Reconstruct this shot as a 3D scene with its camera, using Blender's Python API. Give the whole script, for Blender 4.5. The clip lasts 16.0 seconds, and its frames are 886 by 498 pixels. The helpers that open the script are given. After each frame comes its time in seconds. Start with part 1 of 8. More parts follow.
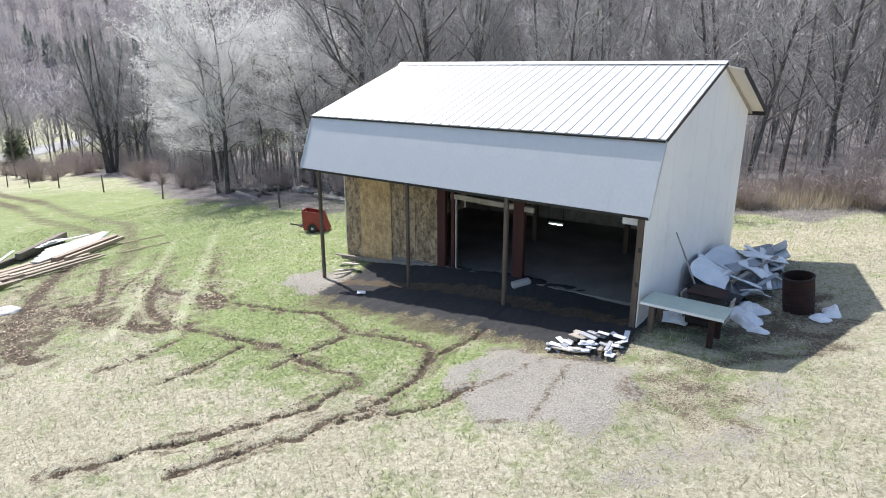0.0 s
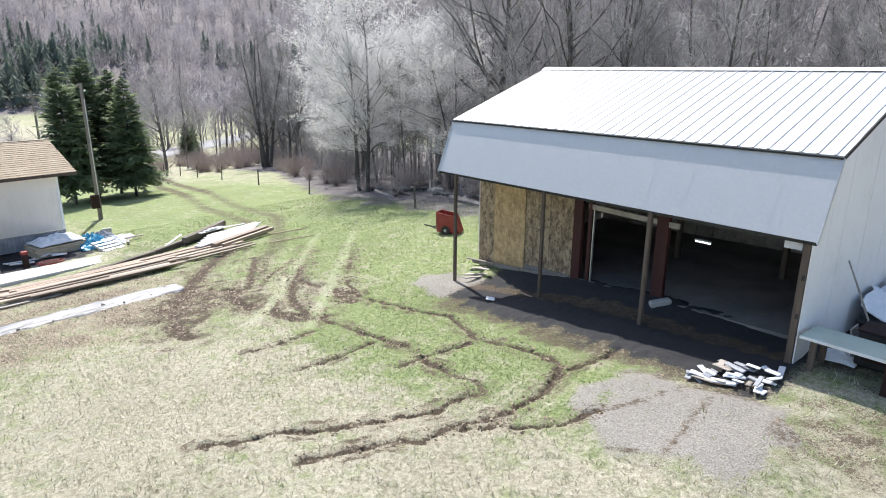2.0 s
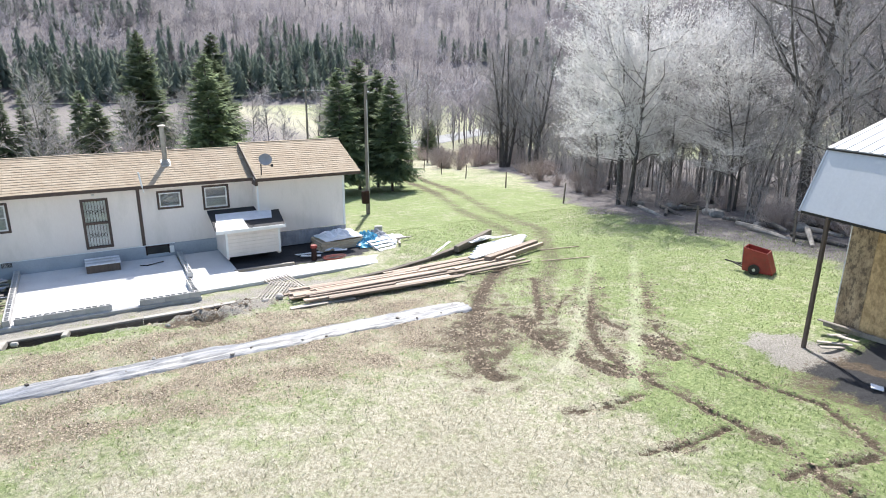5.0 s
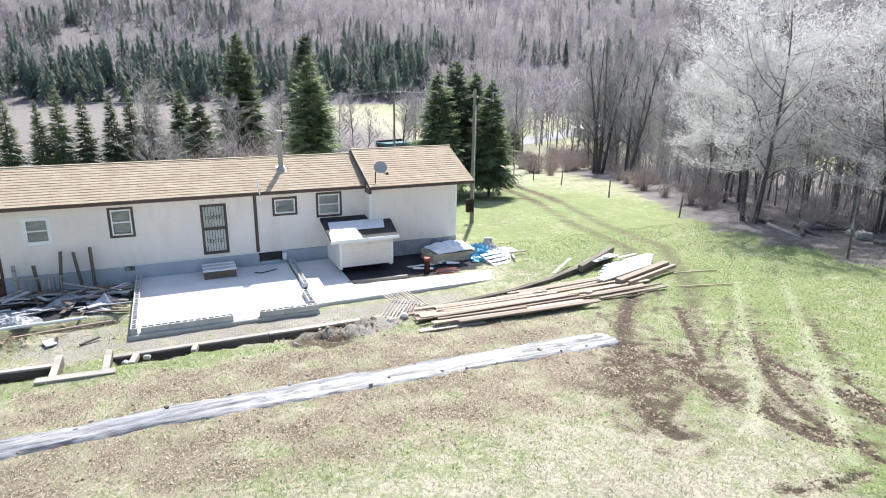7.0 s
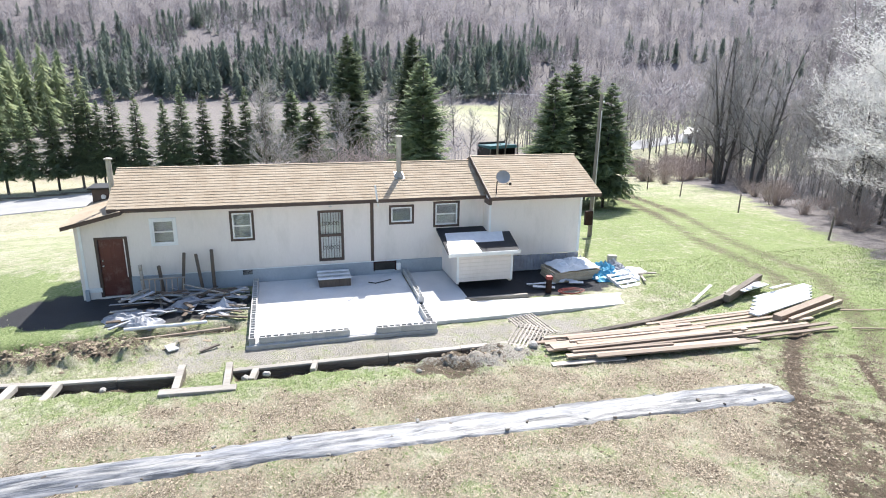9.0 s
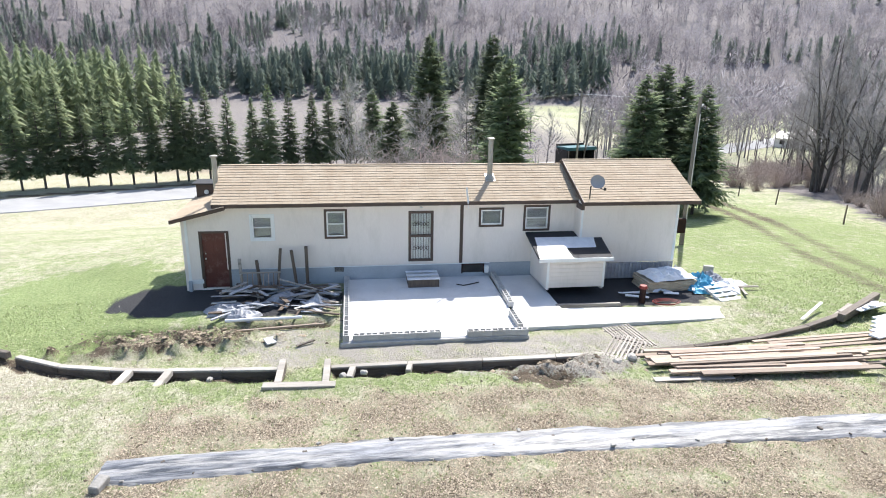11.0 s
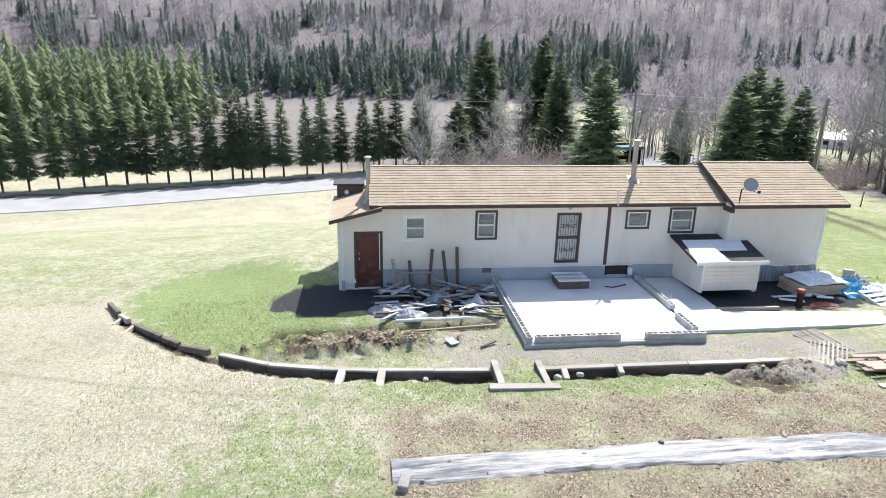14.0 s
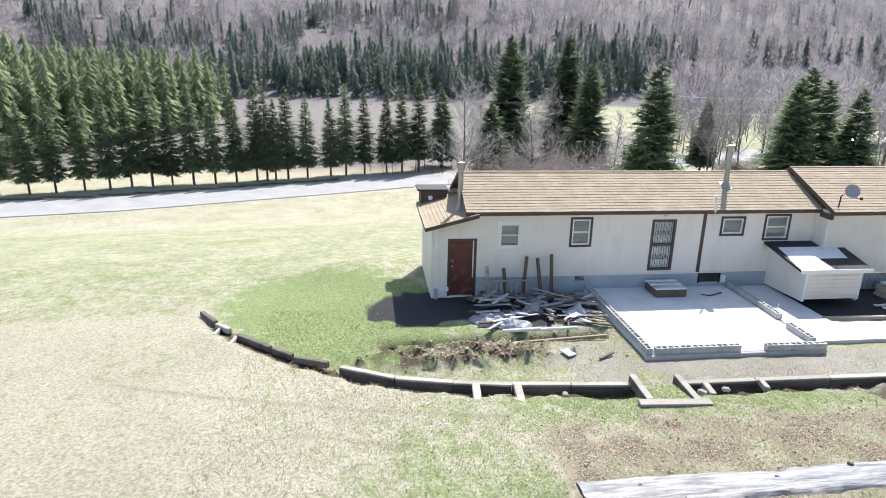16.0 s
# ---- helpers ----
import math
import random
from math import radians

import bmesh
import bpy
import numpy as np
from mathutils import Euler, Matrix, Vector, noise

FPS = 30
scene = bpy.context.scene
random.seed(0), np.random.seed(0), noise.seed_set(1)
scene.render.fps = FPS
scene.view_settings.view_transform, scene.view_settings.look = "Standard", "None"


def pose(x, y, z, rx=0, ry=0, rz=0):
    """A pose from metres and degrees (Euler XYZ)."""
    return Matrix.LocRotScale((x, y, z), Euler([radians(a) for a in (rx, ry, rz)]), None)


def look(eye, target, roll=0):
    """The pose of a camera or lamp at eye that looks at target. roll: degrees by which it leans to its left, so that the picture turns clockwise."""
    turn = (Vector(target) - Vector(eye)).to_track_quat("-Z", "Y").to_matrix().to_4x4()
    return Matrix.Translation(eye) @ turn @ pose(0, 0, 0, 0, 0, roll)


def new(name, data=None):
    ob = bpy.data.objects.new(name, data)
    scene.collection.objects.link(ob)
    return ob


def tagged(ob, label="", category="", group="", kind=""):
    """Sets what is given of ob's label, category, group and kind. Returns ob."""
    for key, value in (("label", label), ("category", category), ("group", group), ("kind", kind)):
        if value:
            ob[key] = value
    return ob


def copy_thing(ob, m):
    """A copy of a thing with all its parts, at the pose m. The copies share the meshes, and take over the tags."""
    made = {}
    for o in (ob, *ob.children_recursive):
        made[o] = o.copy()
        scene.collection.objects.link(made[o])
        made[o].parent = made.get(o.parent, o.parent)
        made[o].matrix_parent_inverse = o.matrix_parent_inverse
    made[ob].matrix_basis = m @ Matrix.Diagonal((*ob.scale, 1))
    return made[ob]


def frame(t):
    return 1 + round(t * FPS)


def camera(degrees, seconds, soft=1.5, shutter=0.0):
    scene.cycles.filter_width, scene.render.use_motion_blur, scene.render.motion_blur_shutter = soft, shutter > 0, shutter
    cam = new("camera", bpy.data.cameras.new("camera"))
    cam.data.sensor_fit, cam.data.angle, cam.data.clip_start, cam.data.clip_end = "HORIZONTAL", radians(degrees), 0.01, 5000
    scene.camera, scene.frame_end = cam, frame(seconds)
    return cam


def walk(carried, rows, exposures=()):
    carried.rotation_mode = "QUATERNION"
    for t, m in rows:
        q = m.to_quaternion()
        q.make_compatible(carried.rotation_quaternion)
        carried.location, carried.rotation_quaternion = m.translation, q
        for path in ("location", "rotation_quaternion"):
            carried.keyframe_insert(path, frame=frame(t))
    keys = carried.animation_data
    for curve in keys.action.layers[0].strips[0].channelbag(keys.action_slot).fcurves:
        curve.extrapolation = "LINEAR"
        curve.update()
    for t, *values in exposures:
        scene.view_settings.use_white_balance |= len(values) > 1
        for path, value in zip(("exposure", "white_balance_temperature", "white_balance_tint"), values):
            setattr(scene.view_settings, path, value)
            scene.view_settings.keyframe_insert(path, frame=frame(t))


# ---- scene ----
cam = camera(71.2, 16.0, soft=1.0)
METRES, EYE, TILT, LEAN, TURN = 18.2, 5.951, 0.29, -0.67, 27.8
ROWS = [
    (0.0, 0.0, 0.0, 0.0, -0.2, -16.75, 0.68),
    (0.5, -0.0002, 0.0005, 0.0014, 3.7, -16.12, 0.41),
    (1.0, 0.0014, 0.0023, 0.0019, 7.58, -15.77, 0.27),
    (1.5, 0.001, 0.0047, 0.0014, 9.67, -16.03, 0.5),
    (2.0, -0.0072, 0.0112, 0.0011, 12.18, -16.27, 0.42),
    (2.5, -0.025, 0.023, 0.0009, 14.82, -16.51, 0.37),
    (3.0, -0.0541, 0.0343, 0.0035, 18.31, -16.5, 0.3),
    (3.5, -0.0878, 0.0469, 0.007, 22.31, -16.46, 0.27),
    (4.0, -0.1243, 0.0578, 0.0118, 26.04, -16.45, 0.18),
    (4.5, -0.1602, 0.066, 0.0161, 29.08, -16.43, 0.12),
    (7.0, -0.333, 0.077, 0.0315, 38.55, -16.41, -0.1),
    (7.5, -0.3629, 0.0796, 0.0303, 39.12, -16.41, -0.12),
    (8.0, -0.3923, 0.086, 0.0314, 41.99, -16.4, -0.19),
    (8.5, -0.4181, 0.093, 0.0341, 44.53, -16.4, -0.25),
    (9.0, -0.4418, 0.1007, 0.0369, 47.3, -16.4, -0.3),
    (11.5, -0.4892, 0.0521, 0.0407, 54.64, -16.49, -0.43),
    (12.0, -0.5017, 0.0183, 0.0407, 55.0, -16.52, -0.47),
    (12.5, -0.5245, -0.0241, 0.0414, 55.09, -16.55, -0.47),
    (13.0, -0.5584, -0.0706, 0.0428, 55.23, -16.58, -0.47),
    (13.5, -0.5983, -0.1162, 0.0447, 55.3, -16.61, -0.46),
    (14.0, -0.6386, -0.1603, 0.0458, 55.39, -16.62, -0.47),
    (14.5, -0.6753, -0.2, 0.0455, 55.46, -16.62, -0.48),
    (15.0, -0.7091, -0.2373, 0.0466, 55.54, -16.63, -0.51),
    (15.5, -0.7405, -0.2719, 0.0492, 55.57, -16.62, -0.51),
    (16.0, -0.7715, -0.3043, 0.0518, 55.4, -16.62, -0.5),
]
walk(cam, [(t, pose(0, 0, EYE, TILT, LEAN, TURN) @ pose(METRES * x, METRES * y, METRES * z, 90 + pitch, roll, yaw)) for t, x, y, z, yaw, pitch, roll in ROWS],
     exposures=[(0.0, 0.62), (3.0, 0.66), (4.7, 0.73), (7.0, 0.83), (9.0, 0.83), (11.5, 0.77), (12.5, 0.74), (14.0, 0.70), (16.0, 0.67)])


# ---- world, sun, exposure ----
SUN_EL, SUN_AZ = 51.8, -60.0          # azimuth from +y towards +x
world = bpy.data.worlds.new("sky")
scene.world = world
world.use_nodes = True
wn = world.node_tree.nodes
sky = wn.new("ShaderNodeTexSky")
sky.sky_type, sky.sun_disc = "NISHITA", False
sky.sun_elevation, sky.sun_rotation = radians(SUN_EL), radians(SUN_AZ)
sky.air_density, sky.dust_density = 1.0, 1.5
wn["Background"].inputs["Strength"].default_value = 0.15
world.node_tree.links.new(sky.outputs["Color"], wn["Background"].inputs["Color"])
sun = new("sun", bpy.data.lights.new("sun", "SUN"))
sun.data.energy, sun.data.angle, sun.data.color = 5.0, radians(0.55), (1.0, 0.97, 0.93)
to_sun = Vector((math.sin(radians(SUN_AZ)) * math.cos(radians(SUN_EL)), math.cos(radians(SUN_AZ)) * math.cos(radians(SUN_EL)), math.sin(radians(SUN_EL))))
sun.matrix_world = look(to_sun * 60, (0, 0, 0))

# ---- materials ----


def links(m):
    m.use_nodes = True
    return m.node_tree.nodes, m.node_tree.links, m.node_tree.nodes["Principled BSDF"]


def noise_node(n, l, co, scale, detail=4.0, rough=0.55):
    t = n.new("ShaderNodeTexNoise")
    t.inputs["Scale"].default_value, t.inputs["Detail"].default_value, t.inputs["Roughness"].default_value = scale, detail, rough
    l.new(co, t.inputs["Vector"])
    return t.outputs["Fac"]


def ramp(n, l, fac, a, b, lo=0.35, hi=0.65):
    r = n.new("ShaderNodeValToRGB")
    r.color_ramp.elements[0].position, r.color_ramp.elements[1].position = lo, hi
    r.color_ramp.elements[0].color, r.color_ramp.elements[1].color = (*a, 1), (*b, 1)
    l.new(fac, r.inputs["Fac"])
    return r.outputs["Color"]


def blend(n, l, fac, a, b, how="MIX"):
    m = n.new("ShaderNodeMix")
    m.data_type, m.blend_type = "RGBA", how
    for sock, v in ((m.inputs["Factor"], fac), (m.inputs["A"], a), (m.inputs["B"], b)):
        if isinstance(v, (int, float)):
            sock.default_value = v
        elif isinstance(v, tuple):
            sock.default_value = (*v, 1)
        else:
            l.new(v, sock)
    return m.outputs["Result"]


def calc(n, l, op, a, b=0.0):
    m = n.new("ShaderNodeMath")
    m.operation = op
    for sock, v in ((m.inputs[0], a), (m.inputs[1], b)):
        if isinstance(v, (int, float)):
            sock.default_value = v
        else:
            l.new(v, sock)
    return m.outputs[0]


def material(name, a, b, scale=3.0, fine=40.0, rough=0.7, metal=0.0, bump=0.2, stretch=(1, 1, 1), stain=None, depth=0.01, vary=0.0, spread=(0.52, 0.7), band=(0.35, 0.65)):
    """A surface that wanders between two colours at a broad and a fine scale, with bump, stains and a change from piece to piece."""
    m = bpy.data.materials.new(name)
    n, l, p = links(m)
    tc = n.new("ShaderNodeTexCoord")
    mp = n.new("ShaderNodeMapping")
    mp.inputs["Scale"].default_value = stretch
    l.new(tc.outputs["Object"], mp.inputs["Vector"])
    co = mp.outputs["Vector"]
    broad, grain = noise_node(n, l, co, scale), noise_node(n, l, co, fine, 6.0, 0.65)
    both = calc(n, l, "ADD", calc(n, l, "MULTIPLY", broad, 0.55), calc(n, l, "MULTIPLY", grain, 0.45))
    col = ramp(n, l, both, a, b, *band)
    if stain:
        spots = noise_node(n, l, co, scale * 2.3, 5.0, 0.7)
        col = blend(n, l, calc(n, l, "MULTIPLY", ramp(n, l, spots, (0, 0, 0), (1, 1, 1), *spread), 0.7), col, stain)
    if vary:
        info = n.new("ShaderNodeObjectInfo")
        hsv = n.new("ShaderNodeHueSaturation")
        l.new(calc(n, l, "ADD", calc(n, l, "MULTIPLY", info.outputs["Random"], 2 * vary), 1 - vary), hsv.inputs["Value"])
        l.new(col, hsv.inputs["Color"])
        col = hsv.outputs["Color"]
    l.new(col, p.inputs["Base Color"])
    p.inputs["Metallic"].default_value = metal
    l.new(calc(n, l, "ADD", calc(n, l, "MULTIPLY", grain, 0.25), rough - 0.12), p.inputs["Roughness"])
    if bump:
        bp = n.new("ShaderNodeBump")
        bp.inputs["Strength"].default_value, bp.inputs["Distance"].default_value = bump, depth
        l.new(both, bp.inputs["Height"])
        l.new(bp.outputs["Normal"], p.inputs["Normal"])
    return m


def leafy(m, share):
    """Lets part of the light through a thin leaf, twig or blade."""
    n, l, p = links(m)
    t, mix = n.new("ShaderNodeBsdfTranslucent"), n.new("ShaderNodeMixShader")
    mix.inputs["Fac"].default_value = share
    l.new(p.inputs["Base Color"].links[0].from_socket, t.inputs["Color"])
    l.new(p.outputs["BSDF"], mix.inputs[1])
    l.new(t.outputs["BSDF"], mix.inputs[2])
    l.new(mix.outputs["Shader"], n["Material Output"].inputs["Surface"])


M = {}
M["roof_white"] = material("white_roof_metal", (0.50, 0.51, 0.52), (0.58, 0.59, 0.60), 0.6, 14, 0.42, 0.15, 0.05)
M["siding"] = material("white_painted_siding", (0.81, 0.785, 0.775), (0.87, 0.845, 0.835), 0.5, 22, 0.6, 0, 0.05, (1, 1, 1), (0.75, 0.72, 0.70))
M["cream"] = material("cream_house_paint", (0.75, 0.675, 0.61), (0.81, 0.74, 0.675), 0.5, 20, 0.65, 0, 0.05, (1, 1, 0.35), (0.66, 0.60, 0.53))
M["white"] = material("white_trim_paint", (0.72, 0.72, 0.70), (0.82, 0.82, 0.80), 2, 30, 0.5, 0, 0.05)
M["brown"] = material("brown_trim_paint", (0.055, 0.035, 0.028), (0.10, 0.065, 0.05), 2, 30, 0.6, 0, 0.1)
M["door_red"] = material("maroon_door_paint", (0.075, 0.018, 0.014), (0.12, 0.03, 0.022), 1.5, 25, 0.5, 0, 0.1, stain=(0.2, 0.12, 0.1))
M["barn_red"] = material("faded_barn_red_boards", (0.04, 0.011, 0.0095), (0.08, 0.022, 0.019), 2, 25, 0.75, 0, 0.2, (1, 1, 0.2))
M["cart_red"] = material("red_cart_paint", (0.19, 0.02, 0.016), (0.28, 0.04, 0.03), 3, 30, 0.5, 0, 0.1, stain=(0.16, 0.05, 0.03))
M["post"] = material("weathered_brown_post", (0.07, 0.05, 0.037), (0.17, 0.13, 0.10), 4, 40, 0.85, 0, 0.4, (1, 1, 0.12))
M["osb"] = material("weathered_strand_board", (0.20, 0.14, 0.085), (0.47, 0.355, 0.225), 4.5, 26, 0.8, 0, 0.3, (1, 1, 0.6), (0.06, 0.045, 0.033), vary=0.14, spread=(0.50, 0.60), band=(0.40, 0.60))
M["osb_new"] = material("clean_strand_board", (0.33, 0.22, 0.105), (0.62, 0.44, 0.235), 9, 24, 0.8, 0, 0.3, (1, 1, 0.6), band=(0.40, 0.60))
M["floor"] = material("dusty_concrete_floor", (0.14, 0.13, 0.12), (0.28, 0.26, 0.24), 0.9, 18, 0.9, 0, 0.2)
M["concrete"] = material("pale_new_concrete", (0.52, 0.52, 0.525), (0.66, 0.66, 0.655), 0.7, 25, 0.85, 0, 0.1, stain=(0.5, 0.5, 0.5))
M["block"] = material("grey_concrete_block", (0.36, 0.35, 0.34), (0.54, 0.53, 0.51), 3, 50, 0.95, 0, 0.4, vary=0.12)
M["footing"] = material("painted_grey_foundation", (0.30, 0.33, 0.36), (0.42, 0.45, 0.48), 1.2, 20, 0.85, 0, 0.2)
M["shingle"] = material("brown_asphalt_shingle", (0.32, 0.25, 0.175), (0.43, 0.355, 0.265), 1.2, 9, 0.95, 0, 0.4, (1, 1, 1), (0.30, 0.23, 0.16))
M["galv"] = material("galvanised_metal", (0.45, 0.46, 0.47), (0.66, 0.67, 0.68), 3, 30, 0.4, 0.7, 0.1)
M["old_pipe"] = material("dulled_pipe_metal", (0.30, 0.28, 0.24), (0.46, 0.44, 0.39), 3, 30, 0.55, 0.4, 0.1)
M["rust"] = material("rusty_steel_drum", (0.016, 0.008, 0.008), (0.05, 0.02, 0.014), 4, 30, 0.85, 0.2, 0.3)
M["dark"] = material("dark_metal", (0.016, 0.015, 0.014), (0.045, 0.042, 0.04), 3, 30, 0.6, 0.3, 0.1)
M["felt"] = material("black_roofing_felt", (0.012, 0.012, 0.014), (0.03, 0.03, 0.034), 2, 40, 0.8, 0, 0.2)
M["green_top"] = material("pale_green_laminate", (0.40, 0.47, 0.40), (0.50, 0.57, 0.48), 2, 25, 0.45, 0, 0.05, stain=(0.42, 0.42, 0.34))
M["lumber"] = material("fresh_sawn_lumber", (0.22, 0.155, 0.115), (0.50, 0.405, 0.315), 2, 45, 0.75, 0, 0.2, (1, 0.08, 1), (0.33, 0.27, 0.22), vary=0.42)
M["grey_wood"] = material("weathered_grey_wood", (0.25, 0.22, 0.19), (0.46, 0.42, 0.37), 3, 45, 0.85, 0, 0.3, (1, 0.1, 1), (0.14, 0.11, 0.09), vary=0.35)
M["timber"] = material("old_creosoted_timber", (0.055, 0.045, 0.038), (0.20, 0.17, 0.14), 3, 45, 0.9, 0, 0.4, (1, 0.1, 1), vary=0.3)
# bleached boards; on the retaining wall also its sunlit top put into colour
M["timber_top"] = material("sunlit_bleached_timber", (0.26, 0.235, 0.205), (0.48, 0.45, 0.40), 3, 45, 0.9, 0, 0.4, (1, 0.1, 1), vary=0.2)
M["foam"] = material("white_foam_and_plastic", (0.66, 0.67, 0.70), (0.84, 0.85, 0.87), 3, 30, 0.6, 0, 0.2, vary=0.1)
M["tarp"] = material("crumpled_blue_tarp", (0.03, 0.22, 0.38), (0.10, 0.42, 0.60), 6, 40, 0.4, 0, 0.3)
M["board_stack"] = material("tan_sheathing_board", (0.42, 0.34, 0.24), (0.58, 0.50, 0.38), 3, 40, 0.8, 0, 0.2)
M["earth"] = material("dug_brown_earth", (0.15, 0.115, 0.08), (0.34, 0.28, 0.21), 3, 30, 0.98, 0, 0.8, depth=0.03, vary=0.25)
M["stone"] = material("field_stone", (0.22, 0.21, 0.19), (0.42, 0.40, 0.37), 4, 30, 0.9, 0, 0.4, vary=0.25)
M["bark"] = material("grey_brown_bark", (0.05, 0.044, 0.04), (0.15, 0.135, 0.123), 5, 30, 0.95, 0, 0.5, (1, 1, 0.25), (0.36, 0.35, 0.33), vary=0.3)
M["twig"] = material("grey_bare_twigs", (0.20, 0.19, 0.185), (0.43, 0.41, 0.40), 1.2, 8, 0.8, 0, 0, vary=0.35)
M["silver_twig"] = material("silvery_budding_twigs", (0.52, 0.51, 0.505), (0.82, 0.81, 0.80), 1.2, 8, 0.6, 0, 0)
M["brush"] = material("grey_brown_brush", (0.30, 0.245, 0.22), (0.54, 0.465, 0.43), 1.2, 8, 0.85, 0, 0, vary=0.2)
M["straw"] = material("dry_tall_grass", (0.33, 0.275, 0.20), (0.52, 0.45, 0.35), 1.2, 8, 0.85, 0, 0)
M["needles"] = material("spruce_needles", (0.12, 0.165, 0.10), (0.29, 0.345, 0.19), 0.7, 5, 0.75, 0, 0, vary=0.3)
# distance haze put into the base colour: lighter, bluer needles
M["needles_far"] = material("hazy_spruce_needles", (0.12, 0.155, 0.13), (0.25, 0.295, 0.235), 0.09, 1.3, 0.85, 0, 0)
M["pine"] = material("pine_needles", (0.18, 0.23, 0.13), (0.38, 0.425, 0.25), 0.12, 1.6, 0.8, 0, 0)
# purple-grey twigs, with distance haze put into the base colour
M["far_bare"] = material("hazy_bare_wood", (0.13, 0.115, 0.13), (0.39, 0.37, 0.395), 0.03, 0.16, 0.9, 0, 0, band=(0.42, 0.60))
M["asphalt"] = material("sun_bleached_asphalt", (0.27, 0.27, 0.275), (0.36, 0.36, 0.36), 0.4, 12, 0.85, 0, 0.1)
M["teal"] = material("teal_metal_roof", (0.012, 0.08, 0.10), (0.03, 0.14, 0.16), 2, 20, 0.4, 0.2, 0.05)
M["pole"] = material("grey_utility_pole", (0.13, 0.115, 0.10), (0.27, 0.24, 0.21), 3, 30, 0.9, 0, 0.3, (1, 1, 0.1))
M["wire"] = material("aluminium_wire", (0.35, 0.35, 0.35), (0.5, 0.5, 0.5), 2, 20, 0.5, 0.5, 0)
M["dish"] = material("weathered_grey_dish_paint", (0.26, 0.26, 0.27), (0.36, 0.36, 0.37), 3, 30, 0.7, 0, 0.1)
M["blind"] = material("pale_window_blind", (0.36, 0.36, 0.37), (0.55, 0.55, 0.55), 1, 15, 0.8, 0, 0.1, (1, 1, 6))
M["patio"] = material("dark_wet_gravel", (0.028, 0.028, 0.03), (0.075, 0.075, 0.08), 3, 50, 0.9, 0, 0.6)

for key in ("needles", "needles_far", "pine", "silver_twig", "straw", "far_bare"):
    leafy(M[key], 0.55)
leafy(M["twig"], 0.25)
# blue-grey plastic; on the demolition heap it also carries the house's shade
M["dull_sheet"] = material("dull_grey_plastic", (0.22, 0.23, 0.26), (0.42, 0.43, 0.46), 3, 30, 0.6, 0, 0.2, vary=0.2)

# pale streaks and patches: dust, with some sky glare put into the colour
m = M["plastic"] = material("dusty_mulch_plastic", (0.045, 0.05, 0.06), (0.28, 0.29, 0.315), 2.6, 16, 0.46, 0, 1.0, (1, 0.10, 1), (0.40, 0.39, 0.37), depth=0.05, band=(0.42, 0.60), spread=(0.46, 0.60))
m = M["glass"] = bpy.data.materials.new("window_glass")
n, l, p = links(m)
p.inputs["Base Color"].default_value = (0.9, 0.93, 0.93, 1)
p.inputs["Roughness"].default_value, p.inputs["Transmission Weight"].default_value = 0.03, 1.0
m = M["tube"] = bpy.data.materials.new("lit_fluorescent_tube")
n, l, p = links(m)
p.inputs["Emission Color"].default_value, p.inputs["Emission Strength"].default_value = (1, 1, 1, 1), 4.0

# ---- shapes ----


